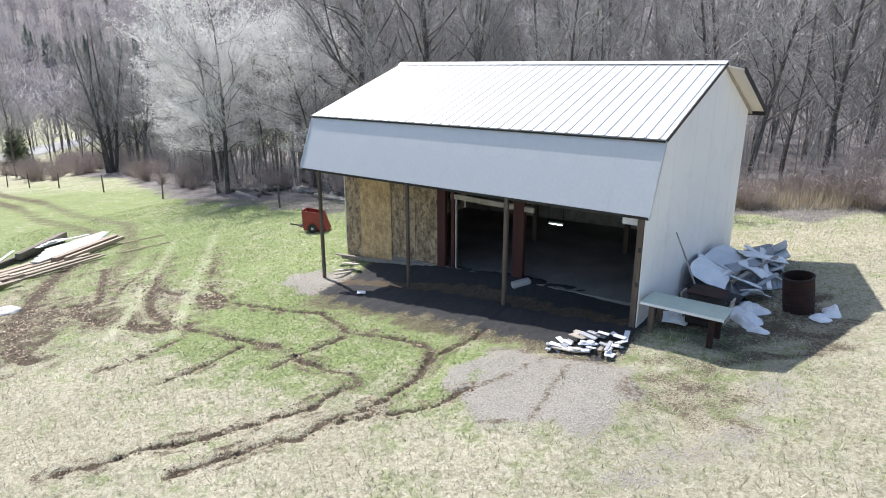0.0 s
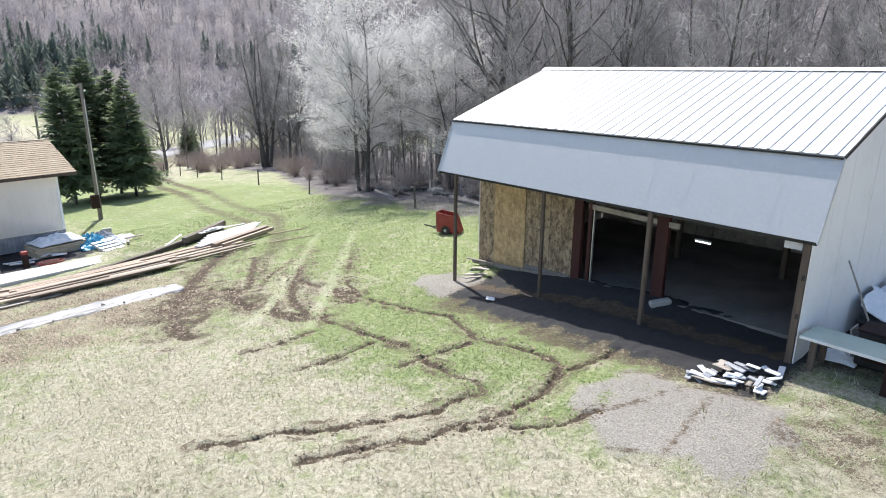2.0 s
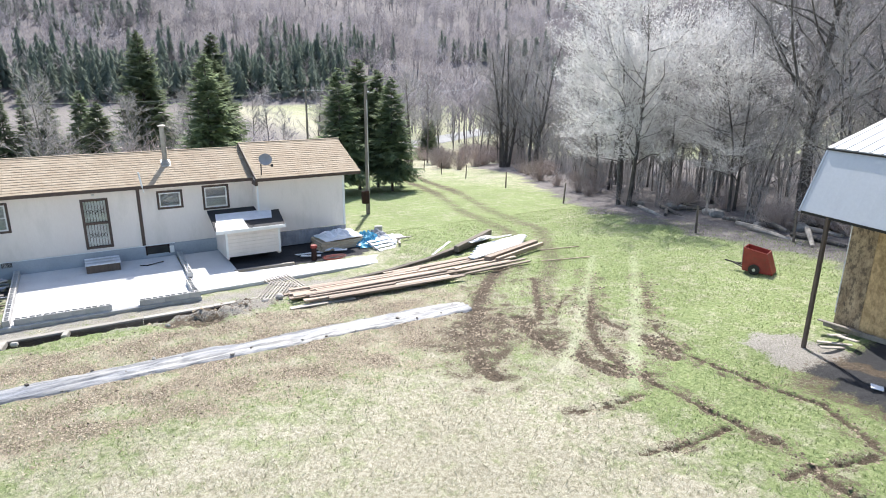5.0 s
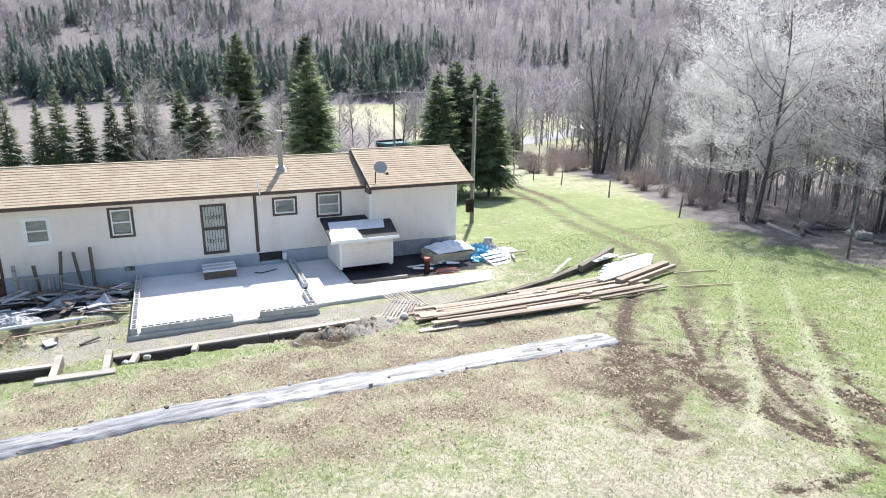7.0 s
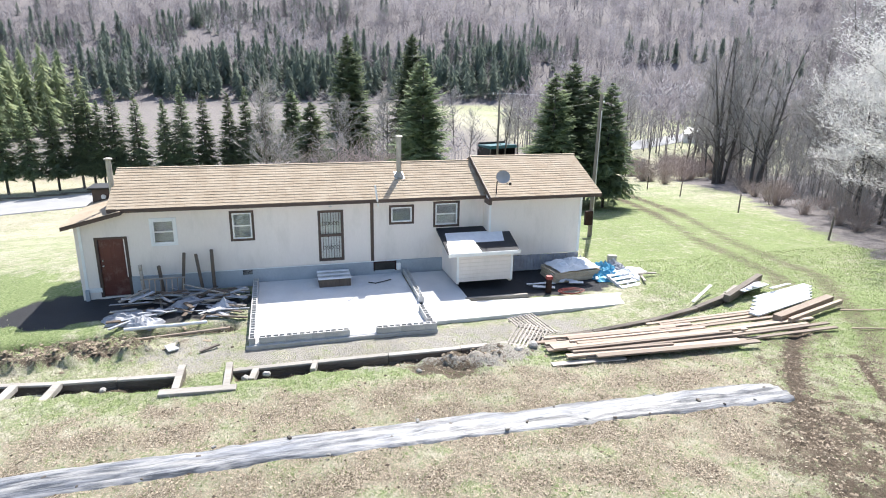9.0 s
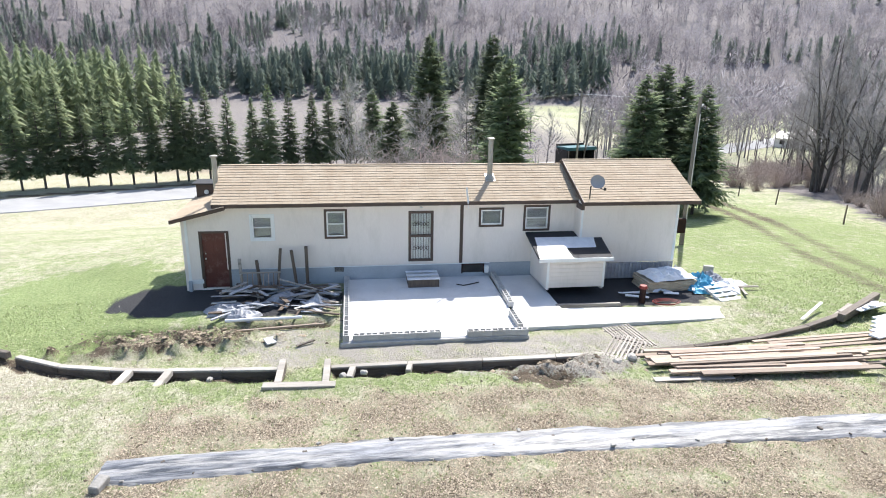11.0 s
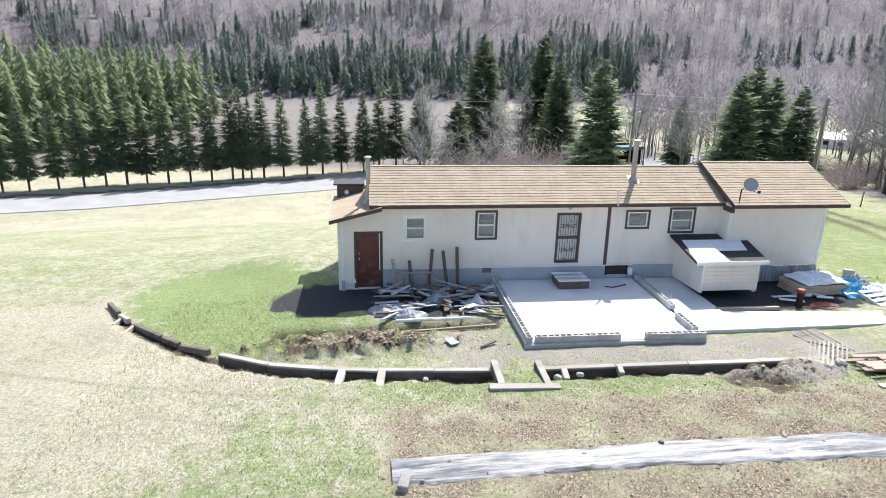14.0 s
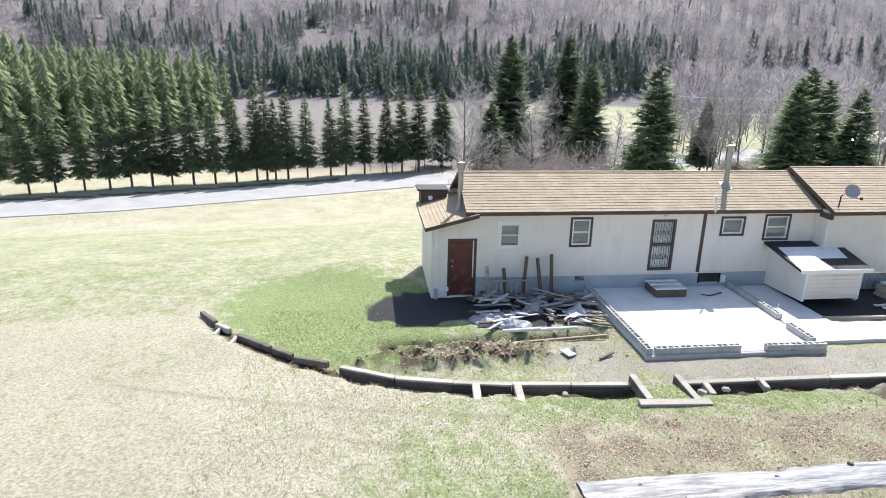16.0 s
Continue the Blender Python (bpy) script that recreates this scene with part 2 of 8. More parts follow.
class Shape:
    """Gathers the faces of one mesh."""

    def __init__(self):
        self.v, self.f = [], []

    def add(self, verts, faces, m=None):
        k = len(self.v)
        self.v += [tuple(m @ Vector(p)) if m else tuple(p) for p in verts]
        self.f += [tuple(k + i for i in face) for face in faces]
        return self

    def box(self, c, s, m=None, bevel=0.0):
        x, y, z = (d / 2 for d in s)
        if not bevel:
            vs = [(c[0] + i * x, c[1] + j * y, c[2] + k * z) for k in (-1, 1) for j in (-1, 1) for i in (-1, 1)]
            return self.add(vs, [(0, 2, 3, 1), (4, 5, 7, 6), (0, 1, 5, 4), (2, 6, 7, 3), (0, 4, 6, 2), (1, 3, 7, 5)], m)
        b = min(bevel, x * 0.9, y * 0.9, z * 0.9)
        vs, fs, at = [], [], {}
        for i in (-1, 1):
            for j in (-1, 1):
                for k in (-1, 1):
                    for a in range(3):
                        q = [i * (x - b), j * (y - b), k * (z - b)]
                        q[a] = (i * x, j * y, k * z)[a]
                        at[i, j, k, a] = len(vs)
                        vs.append([c[0] + q[0], c[1] + q[1], c[2] + q[2]])
        for a in range(3):
            o, w = [e for e in range(3) if e != a]
            for sgn in (-1, 1):
                ring = []
                for e, g in ((-1, -1), (1, -1), (1, 1), (-1, 1)):
                    key = [0, 0, 0]
                    key[a], key[o], key[w] = sgn, e, g
                    ring.append(at[(*key, a)])
                fs.append(ring)
            for e in (-1, 1):
                for g in (-1, 1):
                    k0, k1 = [0, 0, 0], [0, 0, 0]
                    k0[o] = k1[o] = e
                    k0[w] = k1[w] = g
                    k0[a], k1[a] = -1, 1
                    fs.append([at[(*k0, o)], at[(*k1, o)], at[(*k1, w)], at[(*k0, w)]])
        for i in (-1, 1):
            for j in (-1, 1):
                for k in (-1, 1):
                    fs.append([at[i, j, k, a] for a in range(3)])
        return self.add(vs, fs, m)

    def bar(self, a, b, w, h, bevel=0.0):
        """A squared bar from a to b, w wide and h high."""
        a, b = Vector(a), Vector(b)
        d = b - a
        q = d.to_track_quat("Y", "Z").to_matrix().to_4x4()
        return self.box((0, d.length / 2, 0), (w, d.length, h), Matrix.Translation(a) @ q, bevel)

    def tube(self, pts, radii, n=8, caps=True):
        pts = [Vector(p) for p in pts]
        k = len(self.v)
        for i, p in enumerate(pts):
            d = (pts[min(i + 1, len(pts) - 1)] - pts[max(i - 1, 0)]).normalized()
            s = d.cross(Vector((0.31, 0.17, 1)) if abs(d.z) < 0.9 else Vector((1, 0.2, 0))).normalized()
            t = d.cross(s)
            for j in range(n):
                a = 2 * math.pi * j / n
                self.v.append(tuple(p + radii[i] * (math.cos(a) * s + math.sin(a) * t)))
        for i in range(len(pts) - 1):
            for j in range(n):
                a, b = k + i * n + j, k + i * n + (j + 1) % n
                self.f.append((a, b, b + n, a + n))
        if caps:
            self.f.append(tuple(k + j for j in reversed(range(n))))
            self.f.append(tuple(k + (len(pts) - 1) * n + j for j in range(n)))
        return self

    def spike(self, a, b, r):
        """A three-sided twig that tapers to a point."""
        a, b = Vector(a), Vector(b)
        d = (b - a).normalized()
        s = d.orthogonal().normalized()
        t = d.cross(s)
        k = len(self.v)
        self.v += [tuple(a + r * (math.cos(q) * s + math.sin(q) * t)) for q in (0, 2.09, 4.19)] + [tuple(b)]
        self.f += [(k, k + 1, k + 3), (k + 1, k + 2, k + 3), (k + 2, k, k + 3)]
        return self

    def sliver(self, a, b, r, turn):
        """A flat twig."""
        a, b = Vector(a), Vector(b)
        d = b - a
        s = Vector((math.cos(turn), math.sin(turn), 0.4)).cross(d)
        s *= r / max(s.length, 1e-6)
        k = len(self.v)
        self.v += [tuple(a - s), tuple(a + s), tuple(b)]
        self.f.append((k, k + 1, k + 2))

    def prism(self, outline, x0, x1):
        """An outline in (y, z), drawn out along x."""
        k = len(outline)
        return self.add([(x0, *p) for p in outline] + [(x1, *p) for p in outline],
                        [tuple(reversed(range(k))), tuple(range(k, 2 * k))] + [(i, (i + 1) % k, k + (i + 1) % k, k + i) for i in range(k)])

    def mesh(self, name):
        me = bpy.data.meshes.new(name)
        me.from_pydata(self.v, [], self.f)
        me.update()
        b = bmesh.new()
        b.from_mesh(me)
        bmesh.ops.recalc_face_normals(b, faces=b.faces)
        b.to_mesh(me)
        b.free()
        return me


def part(name, shape, material_key, parent=None, label="", smooth=False):
    me = shape if isinstance(shape, bpy.types.Mesh) else shape.mesh(name)
    if not me.materials:
        me.materials.append(M[material_key])
    if smooth:
        me.polygons.foreach_set("use_smooth", [True] * len(me.polygons))
    ob = new(name, me)
    ob.parent = parent
    return tagged(ob, label) if label else ob


def thing(name, label, category, group="", m=None, kind=""):
    ob = new(name)
    ob.empty_display_size = 0.2
    if m is not None:
        ob.matrix_world = m
    return tagged(ob, label, category, group, kind)


def single(name, shape, material_key, label, category, group="", kind="", m=None, smooth=False):
    ob = part(name, shape, material_key, smooth=smooth)
    if m is not None:
        ob.matrix_world = m
    return tagged(ob, label, category, group, kind)


def big_mesh(name, v, f, material_key, layers=()):
    """A large mesh from arrays; f has three or four corners a face."""
    me = bpy.data.meshes.new(name)
    k = f.shape[1]
    me.vertices.add(len(v))
    me.vertices.foreach_set("co", np.asarray(v, np.float32).ravel())
    me.loops.add(f.size)
    me.loops.foreach_set("vertex_index", f.astype(np.int32).ravel())
    me.polygons.add(len(f))
    me.polygons.foreach_set("loop_start", np.arange(0, f.size, k, dtype=np.int32))
    me.polygons.foreach_set("loop_total", np.full(len(f), k, np.int32))
    me.update(calc_edges=True)
    for key, values in layers:
        at = me.attributes.new(key, "FLOAT", "POINT")
        at.data.foreach_set("value", np.asarray(values, np.float32))
    me.materials.append(M[material_key])
    return me


def wall(length, height, thick, holes, m, outline=None):
    """An upright wall along local x, its face at y = 0, with openings (x0, z0, x1, z1) right through it."""
    s = Shape()
    xs = sorted({0.0, length, *[h[0] for h in holes], *[h[2] for h in holes]})
    zs = sorted({0.0, height, *[h[1] for h in holes], *[h[3] for h in holes]})
    solid = {}
    for i in range(len(xs) - 1):
        for k in range(len(zs) - 1):
            cx, cz = (xs[i] + xs[i + 1]) / 2, (zs[k] + zs[k + 1]) / 2
            solid[i, k] = not any(h[0] < cx < h[2] and h[1] < cz < h[3] for h in holes)
    for (i, k), full in solid.items():
        if not full:
            continue
        a, b, c, d = xs[i], xs[i + 1], zs[k], zs[k + 1]
        s.add([(a, 0, c), (b, 0, c), (b, 0, d), (a, 0, d)], [(0, 1, 2, 3)], m)
        s.add([(a, thick, c), (b, thick, c), (b, thick, d), (a, thick, d)], [(3, 2, 1, 0)], m)
        for (di, dk), quad in (((-1, 0), [(a, 0, c), (a, 0, d), (a, thick, d), (a, thick, c)]), ((1, 0), [(b, 0, c), (b, thick, c), (b, thick, d), (b, 0, d)]),
                               ((0, -1), [(a, 0, c), (a, thick, c), (b, thick, c), (b, 0, c)]), ((0, 1), [(a, 0, d), (b, 0, d), (b, thick, d), (a, thick, d)])):
            if not solid.get((i + di, k + dk), False):
                s.add(quad, [(0, 1, 2, 3)], m)
    return s


# ---- the land ----


def soft(v, k):
    return k * np.logaddexp(0.0, v / k)


def step(a, b, v):
    t = np.clip((v - a) / (b - a), 0.0, 1.0)
    return t * t * (3 - 2 * t)


# the timber retaining wall: its line, x by y
WALL_Y = [-17.6, -15.9, -14.0, -12.3, -10.8, -8.7, -4.8, -3.6, 0.0, 4.5, 8.0, 12.0, 15.2]
WALL_X = [-31.4, -29.0, -27.0, -25.6, -24.7, -24.0, -23.3, -23.2, -23.1, -22.9, -23.2, -24.3, -26.2]


def land(x, y):
    """The natural slope: from the shed down past the house to the road, hills round it."""
    z = 1.0 + 0.087 * np.minimum(x, 12.0) - 0.027 * soft(-y, 1.5) - (0.03 + 0.09 * (1 - step(-8.0, 14.0, y))) * soft(-x - 42.0, 4.0)
    flat = -9.6 - 0.012 * soft(-x - 72.0, 4.0)
    z = flat + soft(z - flat, 0.6)
    r = np.hypot(x + 10.0, y + 5.0) + 1e-6
    facing = step(-0.25, 0.3, (-x - 10.0 + 0.6 * (y + 5.0)) / r)
    swell = 1.0 + 0.10 * np.sin(0.021 * y + 0.6) + 0.06 * np.sin(0.047 * y - 0.011 * x)
    z = z + facing * 150.0 * np.tanh(0.31 * swell * soft(r - 282.0, 8.0) / 150.0)
    return z + step(-48.0, -15.0, x) * 60.0 * np.tanh(0.18 * soft(y - 55.0, 5.0) / 60.0)


def ground_z(x, y):
    z = land(x, y)
    wx = np.interp(y, WALL_Y, WALL_X)
    inside = step(0.0, 0.25, wx - x) * step(-40.0, -36.0, x) * step(-17.0, -11.0, y) * (1 - step(7.0, 15.0, y))
    return z + inside * (-1.75 - 0.03 * soft(-y - 4.0, 0.8) - z)


def gz(x, y):
    return float(ground_z(np.float64(x), np.float64(y)))


def waves(x, y, s, k):
    """Cheap smooth noise, about -1 to 1, of wavelength s."""
    rng, out = np.random.default_rng(k), 0.0
    for i in range(7):
        a, f, p = rng.uniform(0, 6.28), rng.uniform(0.6, 1.9) * 6.28 / s, rng.uniform(0, 6.28)
        out = out + np.sin(f * (x * np.cos(a) + y * np.sin(a)) + p + 0.8 * np.sin(0.7 * f * (x * np.sin(a) - y * np.cos(a)) + p * 2))
    return out / 4.5


def away(x, y, line):
    """Distance to a line of points on the plan."""
    best = np.full(np.shape(x), 1e9)
    for (ax, ay), (bx, by) in zip(line, line[1:]):
        dx, dy = bx - ax, by - ay
        t = np.clip(((x - ax) * dx + (y - ay) * dy) / (dx * dx + dy * dy), 0, 1)
        best = np.minimum(best, np.hypot(x - ax - t * dx, y - ay - t * dy))
    return best


# wheel ruts across the lawn
RUTS = [
    [(-13.4, 11.2), (-12.0, 11.0), (-10.2, 10.9), (-9.1, 11.0), (-7.7, 10.2), (-6.7, 10.2), (-5.9, 10.1), (-5.4, 9.9), (-5.2, 9.3), (-5.1, 8.6), (-5.2, 7.9), (-5.4, 7.3), (-5.7, 6.9), (-5.8, 6.3), (-6.2, 6.0), (-6.5, 5.5), (-6.9, 4.8)],
    [(-13.5, 9.0), (-11.7, 9.2), (-9.9, 9.1), (-8.6, 9.0), (-8.1, 8.7), (-6.9, 8.45), (-6.2, 8.4), (-6.0, 8.2), (-6.2, 7.6), (-6.2, 7.1), (-6.6, 6.7), (-6.9, 6.2), (-7.4, 5.6), (-8.0, 5.1), (-8.2, 4.6), (-8.6, 4.2)],
    [(-9.7, 6.9), (-9.5, 7.7), (-9.5, 8.8)],
    [(-8.05, 8.0), (-8.0, 8.6), (-7.6, 9.9)],
    [(-4.8, 11.1), (-5.15, 9.8), (-5.2, 9.3)],
    [(-5.6, 6.85), (-5.0, 7.3), (-4.3, 7.9), (-3.9, 8.5)],
    [(-11.5, 6.9), (-11.3, 7.4), (-11.2, 8.8)],
    [(-21.8, 12.8), (-20.2, 11.0), (-18.8, 9.7), (-17.4, 8.6), (-16.2, 7.7), (-15.2, 7.1), (-14.2, 6.7), (-13.6, 6.65)],
    [(-19.5, 12.4), (-18.4, 11.6), (-16.9, 10.5), (-16.0, 9.8)],
    [(-16.6, 9.5), (-15.9, 9.2), (-15.0, 8.9), (-14.2, 8.8)],
    [(-19.1, 14.5), (-17.4, 13.0), (-15.9, 11.6), (-14.7, 10.5), (-13.6, 9.7), (-12.8, 9.4), (-11.9, 9.1)],
    [(-14.3, 9.4), (-13.7, 9.05), (-13.0, 8.85), (-12.4, 8.85), (-11.9, 9.3)],
    [(-17.9, 15.5), (-16.4, 14.4), (-14.6, 12.6), (-13.6, 11.7), (-12.6, 11.2)],
    [(-13.6, 11.15), (-13.2, 11.0), (-12.6, 10.7), (-12.1, 10.55)],
    [(-16.2, 10.5), (-16.9, 11.4), (-17.5, 12.4)],
    [(-16.3, 11.7), (-15.8, 11.35), (-15.0, 11.15), (-14.2, 11.1)],
]
FADED = [[(-66.0, 31.5), (-52.2, 26.4), (-43.1, 23.7), (-33.2, 20.0), (-26.5, 18.4), (-21.0, 14.5), (-17.5, 11.1)],
         [(-66.0, 30.0), (-52.5, 24.9), (-43.6, 22.2), (-33.7, 18.5), (-27.0, 16.9), (-22.0, 13.2), (-18.8, 9.7)]]
PALE = [[(-20.8, 16.4), (-17.5, 12.9), (-14.5, 9.8), (-13.0, 8.0)], [(-19.6, 17.3), (-16.3, 13.9), (-13.4, 10.7), (-11.6, 8.7)]]
STRIP = [(-18.95, -7.65), (-18.8, -3.4), (-18.65, 0.5), (-18.45, 4.6), (-18.25, 8.8)]   # plastic mulch
SHED_AT = pose(-1.85, 11.76, 0, 0, 0, -9.82)


def blot(x, y, cx, cy, rx, ry, turn, k, rough=0.35):
    """A patch with an uneven edge: 1 inside, 0 outside."""
    c, s = math.cos(radians(turn)), math.sin(radians(turn))
    u, v = ((x - cx) * c + (y - cy) * s) / rx, (-(x - cx) * s + (y - cy) * c) / ry
    return 1 - step(0.75, 1.15, np.hypot(u, v) + rough * 0.5 * waves(x, y, 1.3, k))


def layers_at(x, y):
    """Height, and how green, muddy, gravelly, mulched, pale the ground is."""
    z = ground_z(x, y)
    ragged = waves(x, y, 0.9, 5)
    dirt, dip = np.zeros_like(x), np.zeros_like(x)
    for i, line in enumerate(RUTS):
        d = away(x, y, line)
        w = (0.10, 0.10, 0.075, 0.075, 0.085, 0.07, 0.06, 0.30, 0.16, 0.26, 0.17, 0.24, 0.10, 0.20, 0.08, 0.20)[i]
        near_ = d < 1.2
        d = d + near_ * (0.05 * waves(x, y, 0.5, 11) + 0.04 * waves(x, y, 0.22, 13))
        fade = np.clip(0.92 + 0.4 * waves(x, y, 1.7, 12 + i), 0.45, 1.0)
        side = np.clip(0.45 + 0.6 * waves(x, y, 1.2, 112 + i), 0.0, 1.0)
        dirt = np.maximum.reduce([dirt, 1.15 * (1 - step(w * 0.3, w * 1.1, d)) * fade, 0.60 * (1 - step(w * 1.2, w * 4.8, d)) * side, near_ * 0.8 * side * (1 - step(0.2 * w, 0.8 * w, np.abs(d - 2.6 * w)))])
        dip = np.minimum(dip, -0.075 * fade * np.exp(-(d / (0.8 * w)) ** 2))
        dip = dip + 0.07 * np.exp(-((d - 1.7 * w) / (0.7 * w)) ** 2) * np.clip(0.5 + 0.9 * waves(x, y, 0.5, 14), 0, 1.5)
    far = np.zeros_like(x)
    for line in FADED:
        d = away(x, y, line) + 0.25 * ragged
        far = np.maximum(far, (1 - step(0.2, 0.7, d)) * (0.66 + 0.3 * (1 - step(-46, -38, x))))
    dirt = np.maximum(dirt, far * (0.8 + 0.2 * ragged))
    for line in ([(-4.08, 8.05), (-3.13, 9.95)], [(-2.58, 7.48), (-2.7, 9.92)], [(-3.3, 7.6), (-2.95, 7.7)]):
        dirt = np.maximum(dirt, 0.5 * (1 - step(0.03, 0.11, away(x, y, line) + 0.02 * ragged)))
    faint = np.minimum(away(x, y, [(-25.4, -18.3), (-24.65, -16.6), (-23.8, -14.3), (-22.9, -11.6), (-22.1, -8.3)]), away(x, y, [(-19.9, -14.4), (-21.4, -14.3), (-22.0, -13.2), (-21.2, -11.0)]))
    dirt = np.maximum(dirt, 0.36 * (1 - step(0.05, 0.22, faint + 0.05 * ragged)))
    # strip below the roadside spruces: earth, with their shade put in as dirt
    verge = away(x, y, [(-82.0, -64.0), (-85.4, -52.6), (-88.0, -41.6), (-92.6, -29.6), (-98.2, -16.0)]) + 0.25 * ragged
    dirt = np.maximum(dirt, 0.9 * (1 - step(0.5, 1.1, verge)))
    churn = np.maximum(blot(x, y, -16.0, 7.9, 2.5, 1.15, -36, 21, 0.9), blot(x, y, -15.2, 9.2, 1.5, 0.6, -18, 29, 0.9))
    dirt = np.maximum(dirt, churn * (0.66 + 0.34 * waves(x, y, 0.8, 22)))
    dirt = np.maximum(dirt, blot(x, y, -13.6, 10.0, 2.0, 1.1, -14, 23, 0.8) * (0.36 + 0.25 * waves(x, y, 0.8, 24)))
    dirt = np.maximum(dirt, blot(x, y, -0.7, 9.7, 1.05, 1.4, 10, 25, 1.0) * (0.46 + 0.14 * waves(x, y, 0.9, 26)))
    # worn earth beside the shed, with the wall's shadow put into the dirt
    dirt = np.maximum(dirt, blot(x, y, 0.0, 13.6, 2.0, 2.5, 0, 27, 0.8) * (0.55 + 0.25 * waves(x, y, 1.0, 28)))
    pale = np.zeros_like(x)
    for line in PALE:
        pale = np.maximum(pale, (1 - step(0.04, 0.24, away(x, y, line) + 0.02 * ragged)))
    dirt = dirt * (1 - 0.85 * pale)
    # bare earth in the shade of the shed, its gravel apron, the gravel heap before it
    inv = SHED_AT.inverted()
    u, v = inv[0][0] * x + inv[0][1] * y + inv[0][3] + 9.75, inv[1][0] * x + inv[1][1] * y + inv[1][3]
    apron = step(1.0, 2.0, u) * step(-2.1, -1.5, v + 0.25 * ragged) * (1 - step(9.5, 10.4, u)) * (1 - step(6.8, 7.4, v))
    under_eave = step(-1.5, -0.6, v + 0.25 * ragged)
    dirt = np.maximum(dirt, apron * (0.62 + 0.33 * under_eave))
    drip = 1 - step(0.08, 0.32, away(x, y, [(-10.2, 13.0), (-8.93, 12.93), (-6.01, 12.86), (-3.39, 12.23), (-2.2, 12.0)]) + 0.12 * ragged)
    gravel = np.maximum(blot(x, y, -2.85, 9.1, 1.75, 1.5, -15, 31, 0.5), blot(x, y, -10.4, 12.9, 1.7, 0.85, -12, 32, 0.4))
    gravel = np.maximum(gravel, (0.45 + 0.25 * waves(x, y, 1.2, 33)) * (1 - step(0.12, 0.5, away(x, y, [(0.65, 11.0), (0.4, 9.4), (0.13, 8.3), (-0.5, 7.8), (-1.1, 7.0)]) + 0.2 * ragged)))
    heap = 0.10 * blot(x, y, -2.8, 8.9, 1.9, 1.4, -15, 31, 0.2)
    front = np.interp(u, [-2.0, 0.68, 3.85, 6.69, 9.75, 12.0], [0.0, 0.14, 0.55, 0.74, 1.0, 1.15])
    inner = np.interp(u, [-2.0, 0.4, 3.96, 6.36, 9.7, 12.0], [0.1, 0.34, 0.86, 1.05, 1.06, 1.2])
    pad = front + (inner - front) * step(0.1, 1.25, v) - 0.22 * step(1.25, 1.6, v)
    near = step(-1.5, 0.5, u) * (1 - step(10.0, 12.0, u)) * step(-1.6, -0.1, v) * (1 - step(7.6, 9.5, v))
    z = z + near * (pad - z)
    # garden beds beside the plastic
    wx = np.interp(y, WALL_Y, WALL_X)
    sx = np.interp(y, [p[1] for p in STRIP], [p[0] for p in STRIP])
    bed = step(-8.4, -7.2, y + 0.3 * ragged) * (1 - step(8.4, 10.2, y + 0.4 * ragged)) * step(sx - 3.1, sx - 2.3, x + 0.3 * ragged) * (1 - step(sx + 2.2, sx + 4.6, x + 0.4 * ragged))
    mulch = np.maximum(bed * (0.66 + 0.40 * waves(x, y, 2.2, 41) + 0.15 * waves(x, y, 0.6, 42)), 0.62 * (1 - step(-106, -99, x)) * (1 - step(30, 60, y)))
    # trench on the uphill side of the timber wall, spoil heaps
    d = x - wx
    run = np.maximum(step(-17.4, -16.5, y) * (1 - step(-4.95, -4.6, y)), step(-3.7, -3.3, y) * (1 - step(2.6, 3.4, y)))
    trench = step(-0.12, 0.05, d) * (1 - step(0.35, 0.85, d + 0.2 * ragged)) * run
    dip = dip - 0.36 * trench * (0.8 + 0.3 * ragged) * (0.45 + 0.55 * step(-15.5, -12.0, y))
    hole = blot(x, y, -21.7, 1.7, 1.1, 0.5, 60, 51, 0.6)
    mound = blot(x, y, -22.2, 2.5, 0.9, 1.6, 0, 52, 0.7)
    dip = dip - 0.16 * hole * (0.7 + 0.5 * ragged) + 0.15 * mound * (1 - hole) * (0.6 + 0.9 * waves(x, y, 0.6, 59) + 0.5 * waves(x, y, 0.3, 60))
    spoil = blot(x, y, -26.6, -8.6, 0.75, 3.0, 0, 53, 0.8)
    ditch = step(-11.6, -10.8, y) * (1 - step(-3.9, -3.5, y)) * np.exp(-((x + 27.75 - 0.05 * ragged) / 0.28) ** 2)
    dip = dip + 0.34 * spoil * (0.6 + 0.5 * waves(x, y, 0.9, 54) + 0.2 * waves(x, y, 0.5, 56)) - 0.34 * ditch
    dirt = np.maximum.reduce([dirt, trench * 0.9, hole * 0.8, mound * 0.30, spoil * (0.6 + 0.4 * ragged), ditch])
    worn = blot(x, y, -25.9, -4.6, 1.6, 1.5, 0, 55, 0.8) * 0.6 + 0.7 * step(-26.3, -25.6, x) * (1 - step(-24.0, -23.3, x)) * step(-3.5, -3.0, y) * (1 - step(7.0, 9.0, y))
    worn = np.maximum(worn, 0.62 * step(0.0, 0.2, x - wx) * (1 - step(0.7, 1.5, x - wx + 0.3 * ragged)) * step(-1.2, 0.0, y) * (1 - step(4.2, 5.2, y)))
    gravel = np.maximum.reduce([gravel, worn * (0.95 + 0.35 * ragged), 0.85 * mound])
